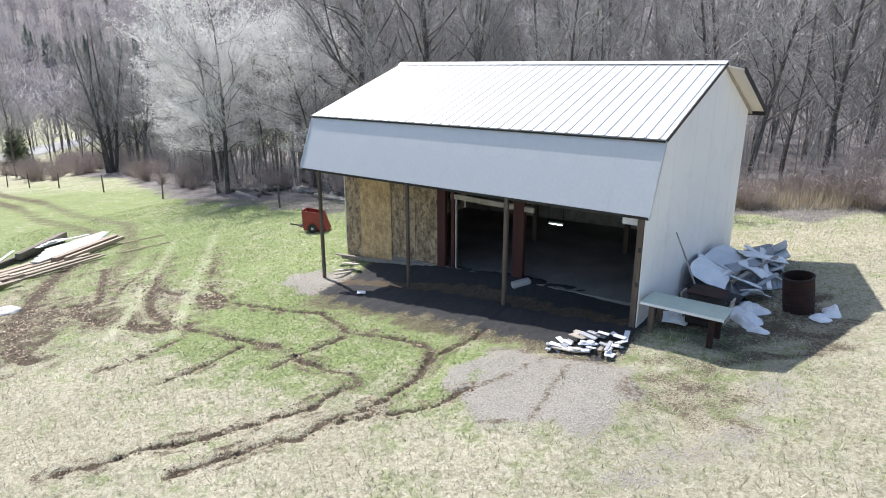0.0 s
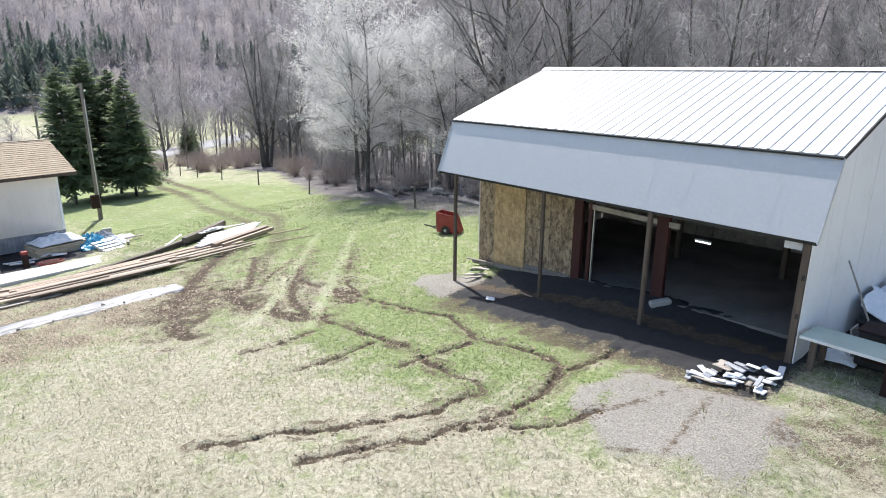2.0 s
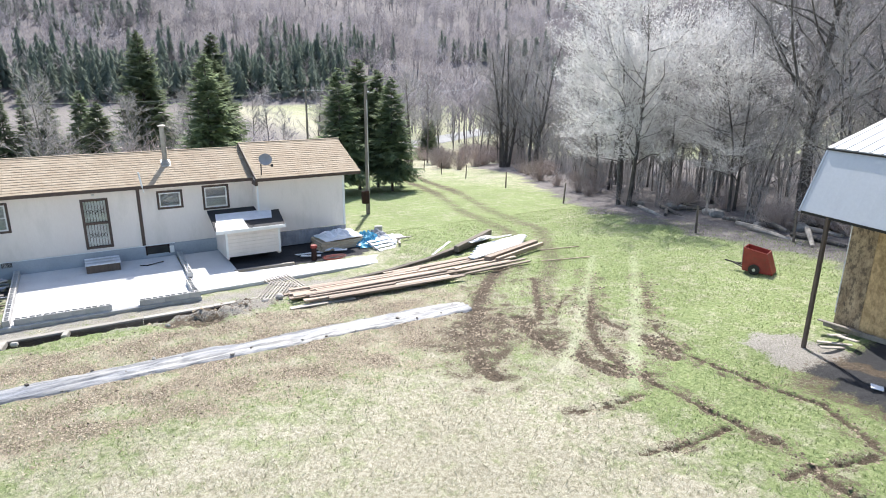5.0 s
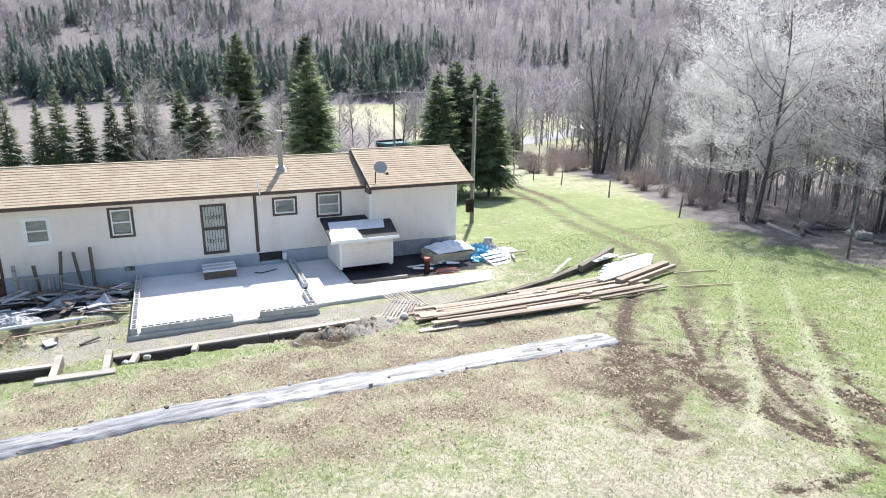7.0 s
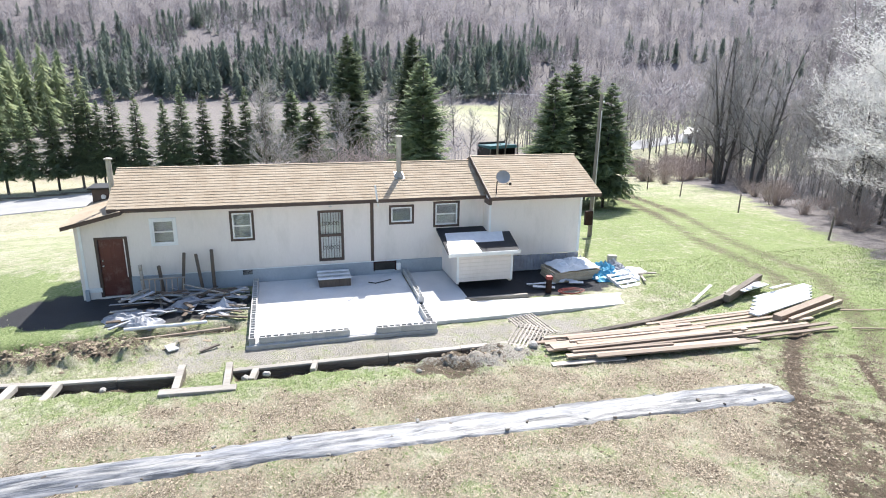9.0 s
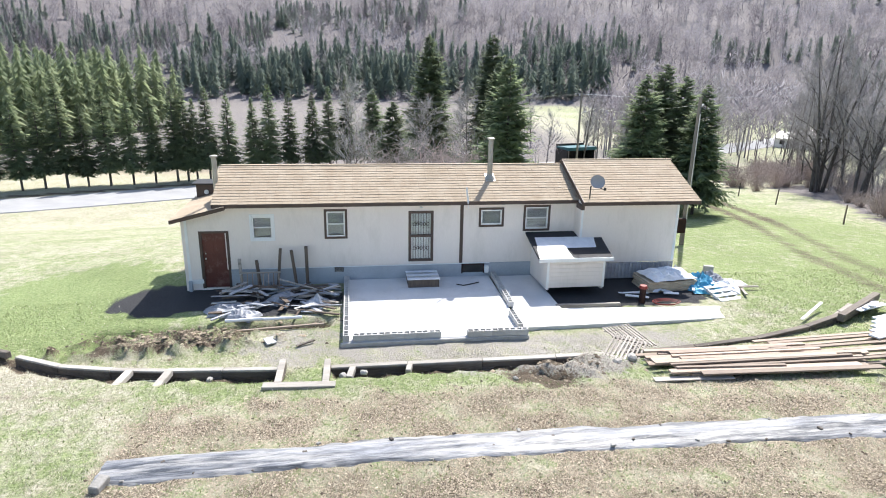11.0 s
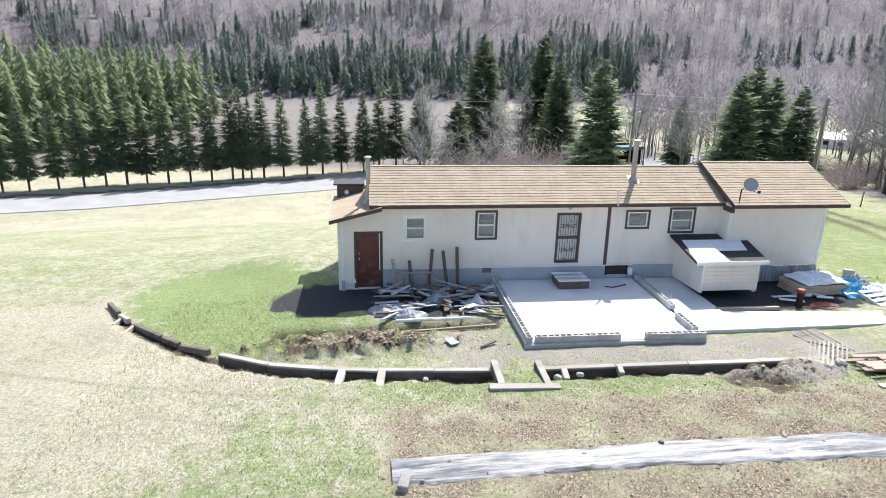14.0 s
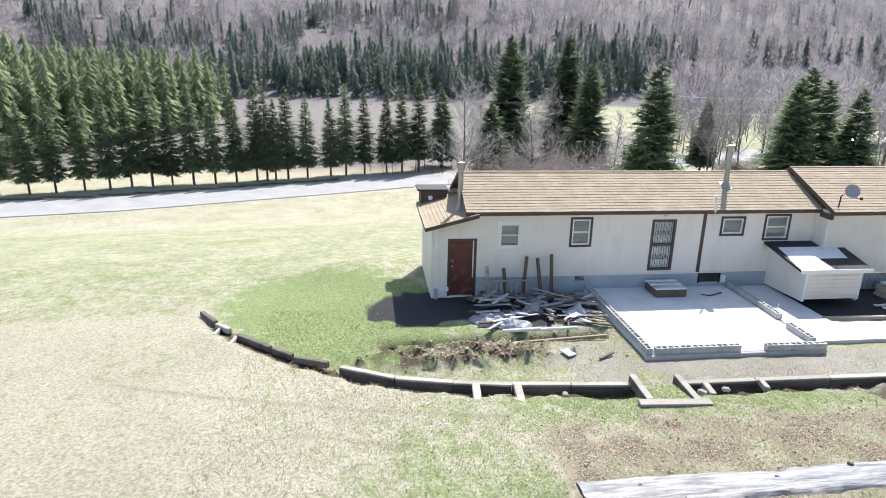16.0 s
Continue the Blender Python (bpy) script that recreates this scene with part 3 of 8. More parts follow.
    # last blot: dark debris ground with the house's shadow put into it
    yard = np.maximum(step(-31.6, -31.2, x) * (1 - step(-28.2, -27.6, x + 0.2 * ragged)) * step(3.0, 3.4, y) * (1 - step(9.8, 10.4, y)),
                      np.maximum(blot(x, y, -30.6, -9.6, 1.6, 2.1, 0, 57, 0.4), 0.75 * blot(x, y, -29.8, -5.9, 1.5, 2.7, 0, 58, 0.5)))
    # shade below the shed's front eave, put into the ground as near-black
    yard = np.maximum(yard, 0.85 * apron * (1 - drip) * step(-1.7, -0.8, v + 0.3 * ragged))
    gravel = np.maximum(gravel, 0.42 * drip)
    # green lawn and dry field
    green = 0.46 + 0.16 * waves(x, y, 7.0, 61) + 0.12 * waves(x, y, 2.1, 62)
    green = green + 0.42 * step(9.0, 14.0, y) * (1 - step(-11, -7, x)) + 0.42 * blot(x, y, -7.8, 9.4, 5.2, 2.4, -8, 63)
    green = green - 0.34 * step(-16.0, -11.0, x) * (1 - step(6.2, 9.2, y + 0.03 * x)) - 0.30 * step(-1.5, 0.5, x) * (1 - step(20, 26, y))
    green = green + 0.35 * step(-24, -22.6, x) * (1 - step(-22.2, -20.8, x)) * step(-9, -6, y) * (1 - step(5, 7, y))
    green = green + 1.05 * blot(x, y, -31.0, -12.6, 5.2, 3.6, 35, 64) - 0.42 * (1 - step(-13.0, -8.5, y + 0.45 * (x + 24))) * (x > wx)
    green = green - 0.38 * step(26, 30, y - 0.0 * x) - 0.25 * (1 - step(-70, -60, x))
    green = green - 0.5 * (1 - step(-108, -102, x)) * (1 - step(30, 60, y)) + 0.22 * step(60, 80, y) * (1 - step(-60, -45, x))
    z = z + dip + heap + 0.018 * waves(x, y, 1.7, 71) + 0.012 * waves(x, y, 0.45, 72) + 0.02 * dirt * waves(x, y, 0.3, 73)
    return z, np.clip(green, 0, 1.45), np.clip(dirt, 0, 1), np.clip(gravel, 0, 1), np.clip(mulch, 0, 1), np.clip(pale, 0, 1), np.clip(yard, 0, 1)


def axis(stretches, far, grow=1.13):
    """Grid lines: stretches of (from, to, spacing), then wider and wider out to far."""
    mid = [stretches[0][0]]
    for lo, hi, fine in stretches:
        k = round((hi - lo) / fine)
        mid += [lo + (hi - lo) * (i + 1) / k for i in range(k)]
    out, s, p = [], stretches[-1][2], stretches[-1][1]
    while p < far:
        s = min(s * grow, 14.0)
        p += s
        out.append(p)
    back, s, p = [], stretches[0][2], stretches[0][0]
    while p > -far:
        s = min(s * grow, 14.0)
        p -= s
        back.append(p)
    return np.array(back[::-1] + mid + out)


gx, gy = axis([(-112.0, -70.0, 1.2), (-70.0, -30.0, 0.6), (-30.0, -20.5, 0.15), (-20.5, -14.0, 0.09), (-14.0, -3.5, 0.06), (-3.5, 3.0, 0.17)], 640.0, 1.2), axis([(-60.0, -19.0, 1.3), (-19.0, -13.0, 0.3), (-13.0, 4.0, 0.13), (4.0, 12.0, 0.06), (12.0, 19.0, 0.17), (19.0, 34.0, 0.4)], 640.0, 1.2)
X, Y = np.meshgrid(gx, gy, indexing="ij")
Z, GREEN, DIRT, GRAVEL, MULCH, PALEN, YARD = layers_at(X.ravel(), Y.ravel())
EDGE_X = [-100, -80, -66, -52, -38, -29, -20, -12, 0, 15, 45]
EDGE_Y = [60, 50, 45, 41, 33, 29, 27.5, 26.5, 28, 30, 34]
WOODS = step(-6.2, -3.4, Y.ravel() - np.interp(X.ravel(), EDGE_X, EDGE_Y) + 0.8 * waves(X.ravel(), Y.ravel(), 3.0, 81)) * step(-74, -66, X.ravel())
WOODS = WOODS * (1 - (1 - step(-50, -34, X.ravel())) * step(16, 24, Y.ravel() - np.interp(X.ravel(), EDGE_X, EDGE_Y)))
WOODS = np.maximum(WOODS, step(268, 284, np.hypot(X.ravel() + 10, Y.ravel() + 5)))
WOODS = np.maximum(WOODS, 0.62 * (1 - step(-112, -100, X.ravel())) * (1 - step(40, 70, Y.ravel())))
nx, ny = len(gx), len(gy)
idx = np.arange(nx * ny).reshape(nx, ny)
quads = np.stack([idx[:-1, :-1], idx[1:, :-1], idx[1:, 1:], idx[:-1, 1:]], -1).reshape(-1, 4)

m = M["ground"] = bpy.data.materials.new("lawn_and_earth")
n, l, p = links(m)
tc = n.new("ShaderNodeTexCoord")
co = tc.outputs["Object"]


def layer(key):
    a = n.new("ShaderNodeAttribute")
    a.attribute_name = key
    return a.outputs["Fac"]


tufts, fine, broad, mid = noise_node(n, l, co, 12, 8, 0.76), noise_node(n, l, co, 38, 6, 0.7), noise_node(n, l, co, 0.35, 4), noise_node(n, l, co, 2.4, 7, 0.75)
live = ramp(n, l, tufts, (0.125, 0.175, 0.062), (0.345, 0.40, 0.185), 0.37, 0.63)
dead = ramp(n, l, tufts, (0.27, 0.247, 0.172), (0.60, 0.56, 0.45), 0.37, 0.63)
pick = calc(n, l, "ADD", layer("green"), calc(n, l, "MULTIPLY", calc(n, l, "SUBTRACT", calc(n, l, "ADD", calc(n, l, "MULTIPLY", mid, 0.75), calc(n, l, "MULTIPLY", fine, 0.25)), 0.5), 4.0))
col = blend(n, l, ramp(n, l, pick, (0, 0, 0), (1, 1, 1), 0.15, 0.85), dead, live)
col = blend(n, l, calc(n, l, "MULTIPLY", layer("pale"), 0.38), col, (0.50, 0.52, 0.36))
soil = ramp(n, l, calc(n, l, "ADD", calc(n, l, "MULTIPLY", tufts, 0.5), calc(n, l, "MULTIPLY", fine, 0.5)), (0.038, 0.028, 0.02), (0.21, 0.163, 0.117), 0.42, 0.62)
chips = ramp(n, l, calc(n, l, "ADD", calc(n, l, "MULTIPLY", tufts, 0.4), calc(n, l, "MULTIPLY", fine, 0.6)), (0.065, 0.047, 0.031), (0.58, 0.49, 0.37), 0.45, 0.575)
vor = n.new("ShaderNodeTexVoronoi")
vor.inputs["Scale"].default_value = 32
l.new(co, vor.inputs["Vector"])
stones = blend(n, l, 0.45, ramp(n, l, fine, (0.25, 0.23, 0.20), (0.48, 0.45, 0.41)), ramp(n, l, vor.outputs["Distance"], (0.5, 0.47, 0.43), (0.16, 0.145, 0.13), 0.1, 0.8))


def ragged_edge(key, gain=4.5):
    return ramp(n, l, calc(n, l, "ADD", layer(key), calc(n, l, "MULTIPLY", calc(n, l, "SUBTRACT", calc(n, l, "ADD", calc(n, l, "MULTIPLY", tufts, 0.6), calc(n, l, "MULTIPLY", fine, 0.4)), 0.5), gain)), (0, 0, 0), (1, 1, 1), 0.35, 0.62)


col = blend(n, l, ragged_edge("mulch", 5.0), col, chips)
col = blend(n, l, ragged_edge("gravel"), col, stones)
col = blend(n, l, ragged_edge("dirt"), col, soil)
# dark gravel colour, which also paints the shade by shed and debris
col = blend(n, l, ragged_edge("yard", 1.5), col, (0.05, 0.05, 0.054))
litter = ramp(n, l, calc(n, l, "ADD", calc(n, l, "MULTIPLY", tufts, 0.5), calc(n, l, "MULTIPLY", mid, 0.5)), (0.112, 0.10, 0.10), (0.28, 0.255, 0.255), 0.40, 0.62)
col = blend(n, l, ragged_edge("wood", 2.0), col, litter)
col = blend(n, l, 1.0, col, ramp(n, l, broad, (0.82, 0.82, 0.80), (1.0, 1.0, 1.0), 0.3, 0.7), "MULTIPLY")
l.new(col, p.inputs["Base Color"])
p.inputs["Roughness"].default_value = 0.95
p.inputs["Specular IOR Level"].default_value = 0.25
bp = n.new("ShaderNodeBump")
bp.inputs["Strength"].default_value, bp.inputs["Distance"].default_value = 1.0, 0.055
l.new(calc(n, l, "ADD", tufts, calc(n, l, "MULTIPLY", fine, 0.5)), bp.inputs["Height"])
l.new(bp.outputs["Normal"], p.inputs["Normal"])
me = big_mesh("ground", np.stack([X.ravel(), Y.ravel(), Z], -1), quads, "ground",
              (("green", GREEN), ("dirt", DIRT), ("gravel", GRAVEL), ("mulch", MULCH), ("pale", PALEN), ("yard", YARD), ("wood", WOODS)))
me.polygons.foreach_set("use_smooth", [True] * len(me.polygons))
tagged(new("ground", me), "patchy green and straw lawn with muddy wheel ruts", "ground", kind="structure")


def strip_mesh(center, half, lift, seg=3.0):
    """A band that lies on the land, both sides of a line of (x, y)."""
    pts = []
    for (ax, ay), (bx, by) in zip(center, center[1:]):
        k = max(1, int(math.hypot(bx - ax, by - ay) / seg))
        pts += [(ax + (bx - ax) * i / k, ay + (by - ay) * i / k) for i in range(k)]
    pts.append(center[-1])
    s = Shape()
    rows = []
    for i, (x, y) in enumerate(pts):
        x0, y0 = pts[max(i - 1, 0)]
        x1, y1 = pts[min(i + 1, len(pts) - 1)]
        d = math.hypot(x1 - x0, y1 - y0)
        px, py = -(y1 - y0) / d, (x1 - x0) / d
        rows.append([(x + px * q * half, y + py * q * half, gz(x + px * q * half, y + py * q * half) + lift * (1 if abs(q) < 1 else -1)) for q in (-1, -0.97, -0.5, 0, 0.5, 0.97, 1)])
    for a, b in zip(rows, rows[1:]):
        for k in range(6):
            s.add([a[k], a[k + 1], b[k + 1], b[k]], [(0, 1, 2, 3)])
    return s


ROAD = [(-62, -120), (-70, -90), (-76.5, -64), (-79.8, -50.5), (-82.4, -39.8), (-87.0, -28.3), (-92.5, -14.8), (-96.2, -6.2), (-104, 20), (-112, 42), (-119.6, 56.8), (-127, 68), (-141, 91), (-172, 140)]
tagged(part("road", strip_mesh(ROAD, 4.3, 0.10), "asphalt"), "sun-bleached grey two-lane country road", "road", kind="structure")

# ---- the shed ----
# local: x to the right along the front (0 at the left rake), y to the back, z world height
SH = SHED_AT @ pose(-9.75, 0, 0)
EAVE, KNEE, RIDGE, BACK = (-0.06, 3.25), (0.50, 4.63), (4.28, 6.03), (7.56, 4.80)
W = 9.82
FRONT = 1.18
shed = thing("storage_shed", "white metal-roofed open-front pole shed on a dirt floor", "shed", m=SH)


def under(v, drop=0.06):
    """Underside of the shed's roof at depth v."""
    return float(np.interp(v, [EAVE[0], KNEE[0], RIDGE[0], BACK[0]], [EAVE[1], KNEE[1], RIDGE[1], BACK[1]])) - drop


def ribbed(width, length, pitch, rise=0.022):
    """A sheet of ribbed roofing, x across the ribs and y up the slope."""
    s = Shape()
    prof, x = [(0.0, 0.0)], pitch / 2
    while x < width - 0.03:
        prof += [(x - 0.028, 0.0), (x - 0.014, rise), (x + 0.014, rise), (x + 0.028, 0.0)]
        x += pitch
    prof.append((width, 0.0))
    lower = [(a, b - 0.012) for a, b in prof]
    k = len(prof)
    s.add([(a, 0, b) for a, b in prof] + [(a, length, b) for a, b in prof] + [(a, 0, b) for a, b in lower] + [(a, length, b) for a, b in lower],
          [(i, i + 1, k + i + 1, k + i) for i in range(k - 1)] + [(2 * k + i, 3 * k + i, 3 * k + i + 1, 2 * k + i + 1) for i in range(k - 1)]
          + [(i, 2 * k + i, 2 * k + i + 1, i + 1) for i in range(k - 1)] + [(k + i, k + i + 1, 3 * k + i + 1, 3 * k + i) for i in range(k - 1)])
    return s


def slope(a, b, x=0.0):
    """Frame with x along the shed and y up the slope from a to b, each (depth, height)."""
    d = Vector((0, b[0] - a[0], b[1] - a[1]))
    ang = math.degrees(math.atan2(d.z, d.y))
    return pose(x, a[0], a[1], ang, 0, 0), d.length


N_PANEL = 12
PW = W / N_PANEL
roof = part("roof", Shape().prism([(EAVE[0] + 0.03, EAVE[1] - 0.05), (KNEE[0] + 0.02, KNEE[1] - 0.04), (RIDGE[0], RIDGE[1] - 0.04), (BACK[0], BACK[1] - 0.04), (BACK[0], BACK[1] - 0.10), (RIDGE[0], RIDGE[1] - 0.10), (KNEE[0] + 0.05, KNEE[1] - 0.10), (EAVE[0] + 0.09, EAVE[1] - 0.05)], 0.02, W - 0.02), "grey_wood", shed, "bare roof deck")
for name, a, b, pitch in (("front_panel", EAVE, KNEE, PW / 3), ("roof_panel", (KNEE[0] - 0.03, KNEE[1] + 0.01), RIDGE, PW / 3), ("roof_panel", BACK, RIDGE, PW / 3)):
    back = a is BACK
    m, ln = slope(a, b)
    sheet = ribbed(PW - 0.004, ln, pitch, 0.0004 if name == "front_panel" else 0.017).mesh(name)
    for i in range(N_PANEL):
        o = part(name, sheet, "roof_white", roof)
        o.matrix_local = (pose(W, a[0], a[1], 0, 0, 180) @ pose(PW * i, 0, 0, math.degrees(math.atan2(b[1] - a[1], a[0] - b[0])))) if back else m @ pose(PW * i, 0, 0)
part("ridge_cap", Shape().prism([(RIDGE[0] - 0.17, RIDGE[1] - 0.03), (RIDGE[0], RIDGE[1] + 0.045), (RIDGE[0] + 0.17, RIDGE[1] - 0.03), (RIDGE[0], RIDGE[1] + 0.03)], 0, W), "roof_white", roof)
part("knee_flashing", Shape().bar((0, KNEE[0] - 0.045, KNEE[1] - 0.03), (W, KNEE[0] - 0.045, KNEE[1] - 0.03), 0.02, 0.035), "dark", roof, "dark shadow-gap flashing")
for x in (0.0, W):
    part("rake_trim", Shape().bar((x, EAVE[0], EAVE[1] - 0.03), (x, KNEE[0], KNEE[1] - 0.03), 0.025, 0.06), "galv", roof)
    part("rake_trim", Shape().bar((x, KNEE[0], KNEE[1] - 0.02), (x, RIDGE[0], RIDGE[1] - 0.02), 0.025, 0.07), "dark", roof)
part("rake_soffit", Shape().add([(W - 0.1, RIDGE[0] + 0.0, RIDGE[1] - 0.06), (W + 0.30, RIDGE[0] + 0.35, RIDGE[1] - 0.17), (W + 0.30, BACK[0] + 0.1, BACK[1] - 0.06), (W - 0.1, BACK[0] + 0.1, BACK[1] - 0.06),
                                 (W - 0.1, RIDGE[0] + 0.0, RIDGE[1] - 0.03), (W + 0.30, RIDGE[0] + 0.35, RIDGE[1] - 0.14), (W + 0.30, BACK[0] + 0.1, BACK[1] - 0.03), (W - 0.1, BACK[0] + 0.1, BACK[1] - 0.03)],
                                [(3, 2, 1, 0), (4, 5, 6, 7), (0, 1, 5, 4), (1, 2, 6, 5), (2, 3, 7, 6), (3, 0, 4, 7)]), "cream", roof, "cream soffit boards")
part("fascia", Shape().bar((W + 0.31, RIDGE[0] + 0.3, RIDGE[1] - 0.15), (W + 0.31, BACK[0] + 0.12, BACK[1] - 0.05), 0.025, 0.12), "dark", roof)
part("fascia", Shape().bar((0, BACK[0] + 0.02, BACK[1] - 0.06), (W + 0.3, BACK[0] + 0.02, BACK[1] - 0.06), 0.03, 0.14), "dark", roof)
part("fascia", Shape().bar((0.02, EAVE[0] + 0.05, EAVE[1] - 0.03), (W - 0.02, EAVE[0] + 0.05, EAVE[1] - 0.03), 0.05, 0.07), "dark", roof)


def gable_panels(x, thick, key, first=0.0):
    """Upright panels of a gable end, cut to the roof."""
    edges = [first] + [e for e in (0.62, 1.32, 2.6, 3.85, 5.1, 6.3, 7.26) if e > first + 0.1]
    holder = part("gable_wall", Shape().prism([(first + 0.03, 0.7), (first + 0.03, under(first + 0.03)), (max(KNEE[0], first + 0.04), under(max(KNEE[0], first + 0.04))), (RIDGE[0], under(RIDGE[0])), (7.22, under(7.22)), (7.22, 0.8)], x - 0.03 if thick > 0 else x + 0.005, x - 0.005 if thick > 0 else x + 0.03), "grey_wood", shed, "bare framing board")
    for a, b in zip(edges, edges[1:]):
        stops = [a] + [q for q in (KNEE[0], RIDGE[0]) if a < q < b] + [b]
        g = 0.006
        line = [(a + g, 0.75)] + [(min(max(q, a + g), b - g), under(q)) for q in stops] + [(b - g, 0.75)]
        part("wall_panel", Shape().prism(line[::-1], min(x, x + thick), max(x, x + thick)), key, holder)


gable_panels(9.75 - 0.02, 0.022, "siding")
gable_panels(0.42, -0.022, "siding", FRONT)
part("back_wall", Shape().box((W / 2 + 0.2, 7.22, 2.9), (9.2, 0.05, 4.2)), "grey_wood", shed, "dark unpainted boards inside")
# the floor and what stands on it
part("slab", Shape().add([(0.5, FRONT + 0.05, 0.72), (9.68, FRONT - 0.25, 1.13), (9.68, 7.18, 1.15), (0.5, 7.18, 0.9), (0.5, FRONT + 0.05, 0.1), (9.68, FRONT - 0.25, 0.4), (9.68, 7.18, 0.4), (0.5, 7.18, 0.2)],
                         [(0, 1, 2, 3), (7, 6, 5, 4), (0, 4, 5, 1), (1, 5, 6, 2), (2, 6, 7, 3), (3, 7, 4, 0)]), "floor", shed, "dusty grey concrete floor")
for u, b, w in ((0.68, 0.05, 0.085), (3.85, 0.42, 0.08), (6.69, 0.66, 0.09)):
    top = EAVE[1] - 0.02
    part("post", Shape().bar((u, 0.0, b - 0.2), (u, 0.0, top), w, w, 0.012), "post", shed)
part("corner_post", Shape().bar((9.66, 0.04, 0.7), (9.66, 0.04, 3.24), 0.12, 0.12, 0.012), "post", shed, "weathered grey corner post with nail plates")
for z in (1.9, 2.6):
    part("nail_plate", Shape().box((9.70, -0.065, z), (0.05, 0.012, 0.09)), "dark", shed)
part("eave_beam", Shape().bar((0.3, 0.1, 3.33), (9.7, 0.1, 3.33), 0.07, 0.16), "post", shed)
for u in (0.35, 2.2, 4.15, 6.4, 8.2, 9.6):
    part("rafter", Shape().bar((u, 0.05, 3.27), (u, KNEE[0] + 0.1, KNEE[1] - 0.2), 0.05, 0.1).bar((u, KNEE[0] + 0.1, KNEE[1] - 0.2), (u, RIDGE[0], RIDGE[1] - 0.2), 0.05, 0.14), "post", shed)
part("tie_beam", Shape().bar((0.4, FRONT, 3.05), (9.7, FRONT, 3.05), 0.09, 0.22), "post", shed)
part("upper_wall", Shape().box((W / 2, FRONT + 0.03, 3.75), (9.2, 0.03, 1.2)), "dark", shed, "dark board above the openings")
part("door_header", Shape().bar((4.35, FRONT - 0.06, 2.80), (6.75, FRONT - 0.06, 2.74), 0.05, 0.13, 0.01), "grey_wood", shed, "grey sliding-door header")
# sheets of strand board, two weathered and one clean
x = 0.43
for wd, key, lo in ((0.62, "osb", 0.30), (1.20, "osb_new", 0.40), (0.86, "osb", 0.58), (0.78, "osb", 0.72)):
    part("board", Shape().box((x + wd / 2, FRONT + (0.004 if key == "osb" else -0.008), (lo + 2.96) / 2), (wd - 0.012, 0.02, 2.96 - lo), bevel=0.003), key, shed, "weathered strand board" if key == "osb" else "clean strand board")
    x += wd
part("sill_plank", Shape().bar((0.25, FRONT - 0.08, 0.42), (3.95, FRONT - 0.08, 0.80), 0.05, 0.12, 0.01), "grey_wood", shed)
for u, wd in ((4.05, 0.26), (4.42, 0.10), (6.36, 0.30)):
    part("red_jamb", Shape().box((u, FRONT - 0.03, 1.95), (wd, 0.12, 2.1 if u > 4.1 else 2.3), bevel=0.01), "barn_red", shed, "faded barn-red door jamb")
part("door_edge", Shape().box((4.52, FRONT - 0.05, 1.85), (0.03, 0.05, 1.95)), "galv", shed, "bright metal door edge")
part("pier_base", Shape().bar((6.45, FRONT - 0.45, 0.95), (6.75, FRONT - 0.1, 1.04), 0.2, 0.14, 0.03), "block", shed, "pale concrete pier base")
for u, v in ((7.7, 4.6), (4.9, 4.6)):
    part("inner_post", Shape().bar((u, v, 0.9), (u, v, under(v) - 0.1), 0.13, 0.13, 0.01), "post", shed)
light = thing("shop_light", "lit fluorescent shop light hung in the dark shed", "lamp", m=SH @ pose(6.62, 2.5, 2.13))
part("housing", Shape().box((0, 0, 0.03), (0.40, 0.08, 0.04), bevel=0.01), "white", light)
part("tube", Shape().tube([(-0.18, 0, -0.01), (0.18, 0, -0.01)], [0.011, 0.011], 8), "tube", light, "glowing white tube")
part("cord", Shape().tube([(-0.2, 0, 0.05), (-0.2, 0, 3.2)], [0.006, 0.006], 4).tube([(0.2, 0, 0.05), (0.2, 0, 3.2)], [0.006, 0.006], 4), "dark", light)
rag = Shape()
for i in range(7):
    a = i * 0.9
    rag.add([(9.35, 0.12, 3.22), (9.35 + 0.3 * math.cos(a) * 0.6, 0.12 - 0.05 * math.sin(a), 3.02 - 0.05 * (i % 3)), (9.55, 0.1 + 0.02 * i, 3.1)], [(0, 1, 2)])
part("torn_soffit", Shape().box((9.40, 0.13, 3.12), (0.3, 0.03, 0.2), pose(0, 0, 0)), "foam", shed, "torn pale soffit scrap")


def box_thing(name, size, key, label, category, at, rx=0, ry=0, rz=0, group="", bevel=0.008):
    """One loose rectangular piece, its base at the given place."""
    return single(name, Shape().box((0, 0, size[2] / 2), size, bevel=bevel), key, label, category, group, m=pose(*at, rx, ry, rz))


def top_z(x, y):
    return float(layers_at(np.array([x]), np.array([y]))[0][0])


def on_shed(u, v, dz=0.0):
    p = SH @ Vector((u, v, 0))
    return (p.x, p.y, top_z(p.x, p.y) + dz)


# loose planks by the left post
for i, (u, v, r, ln) in enumerate(((1.0, 0.55, 20, 0.7), (1.15, 0.3, 55, 0.55), (0.9, 0.75, 80, 0.6), (1.25, 0.6, -15, 0.5), (0.75, 0.95, 5, 0.95))):
    box_thing("plank", (ln, 0.11, 0.03), "grey_wood", "short sun-bleached plank thrown down by the shed", "plank", on_shed(u, v, 0.02 + 0.05 * i), 0, 9 * (i % 3 - 1), r, "planks by the shed")
box_thing("plank", (0.42, 0.05, 0.03), "lumber", "short pale stick on bare earth", "plank", on_shed(3.5, -0.1, 0.05), 0, 0, -8)
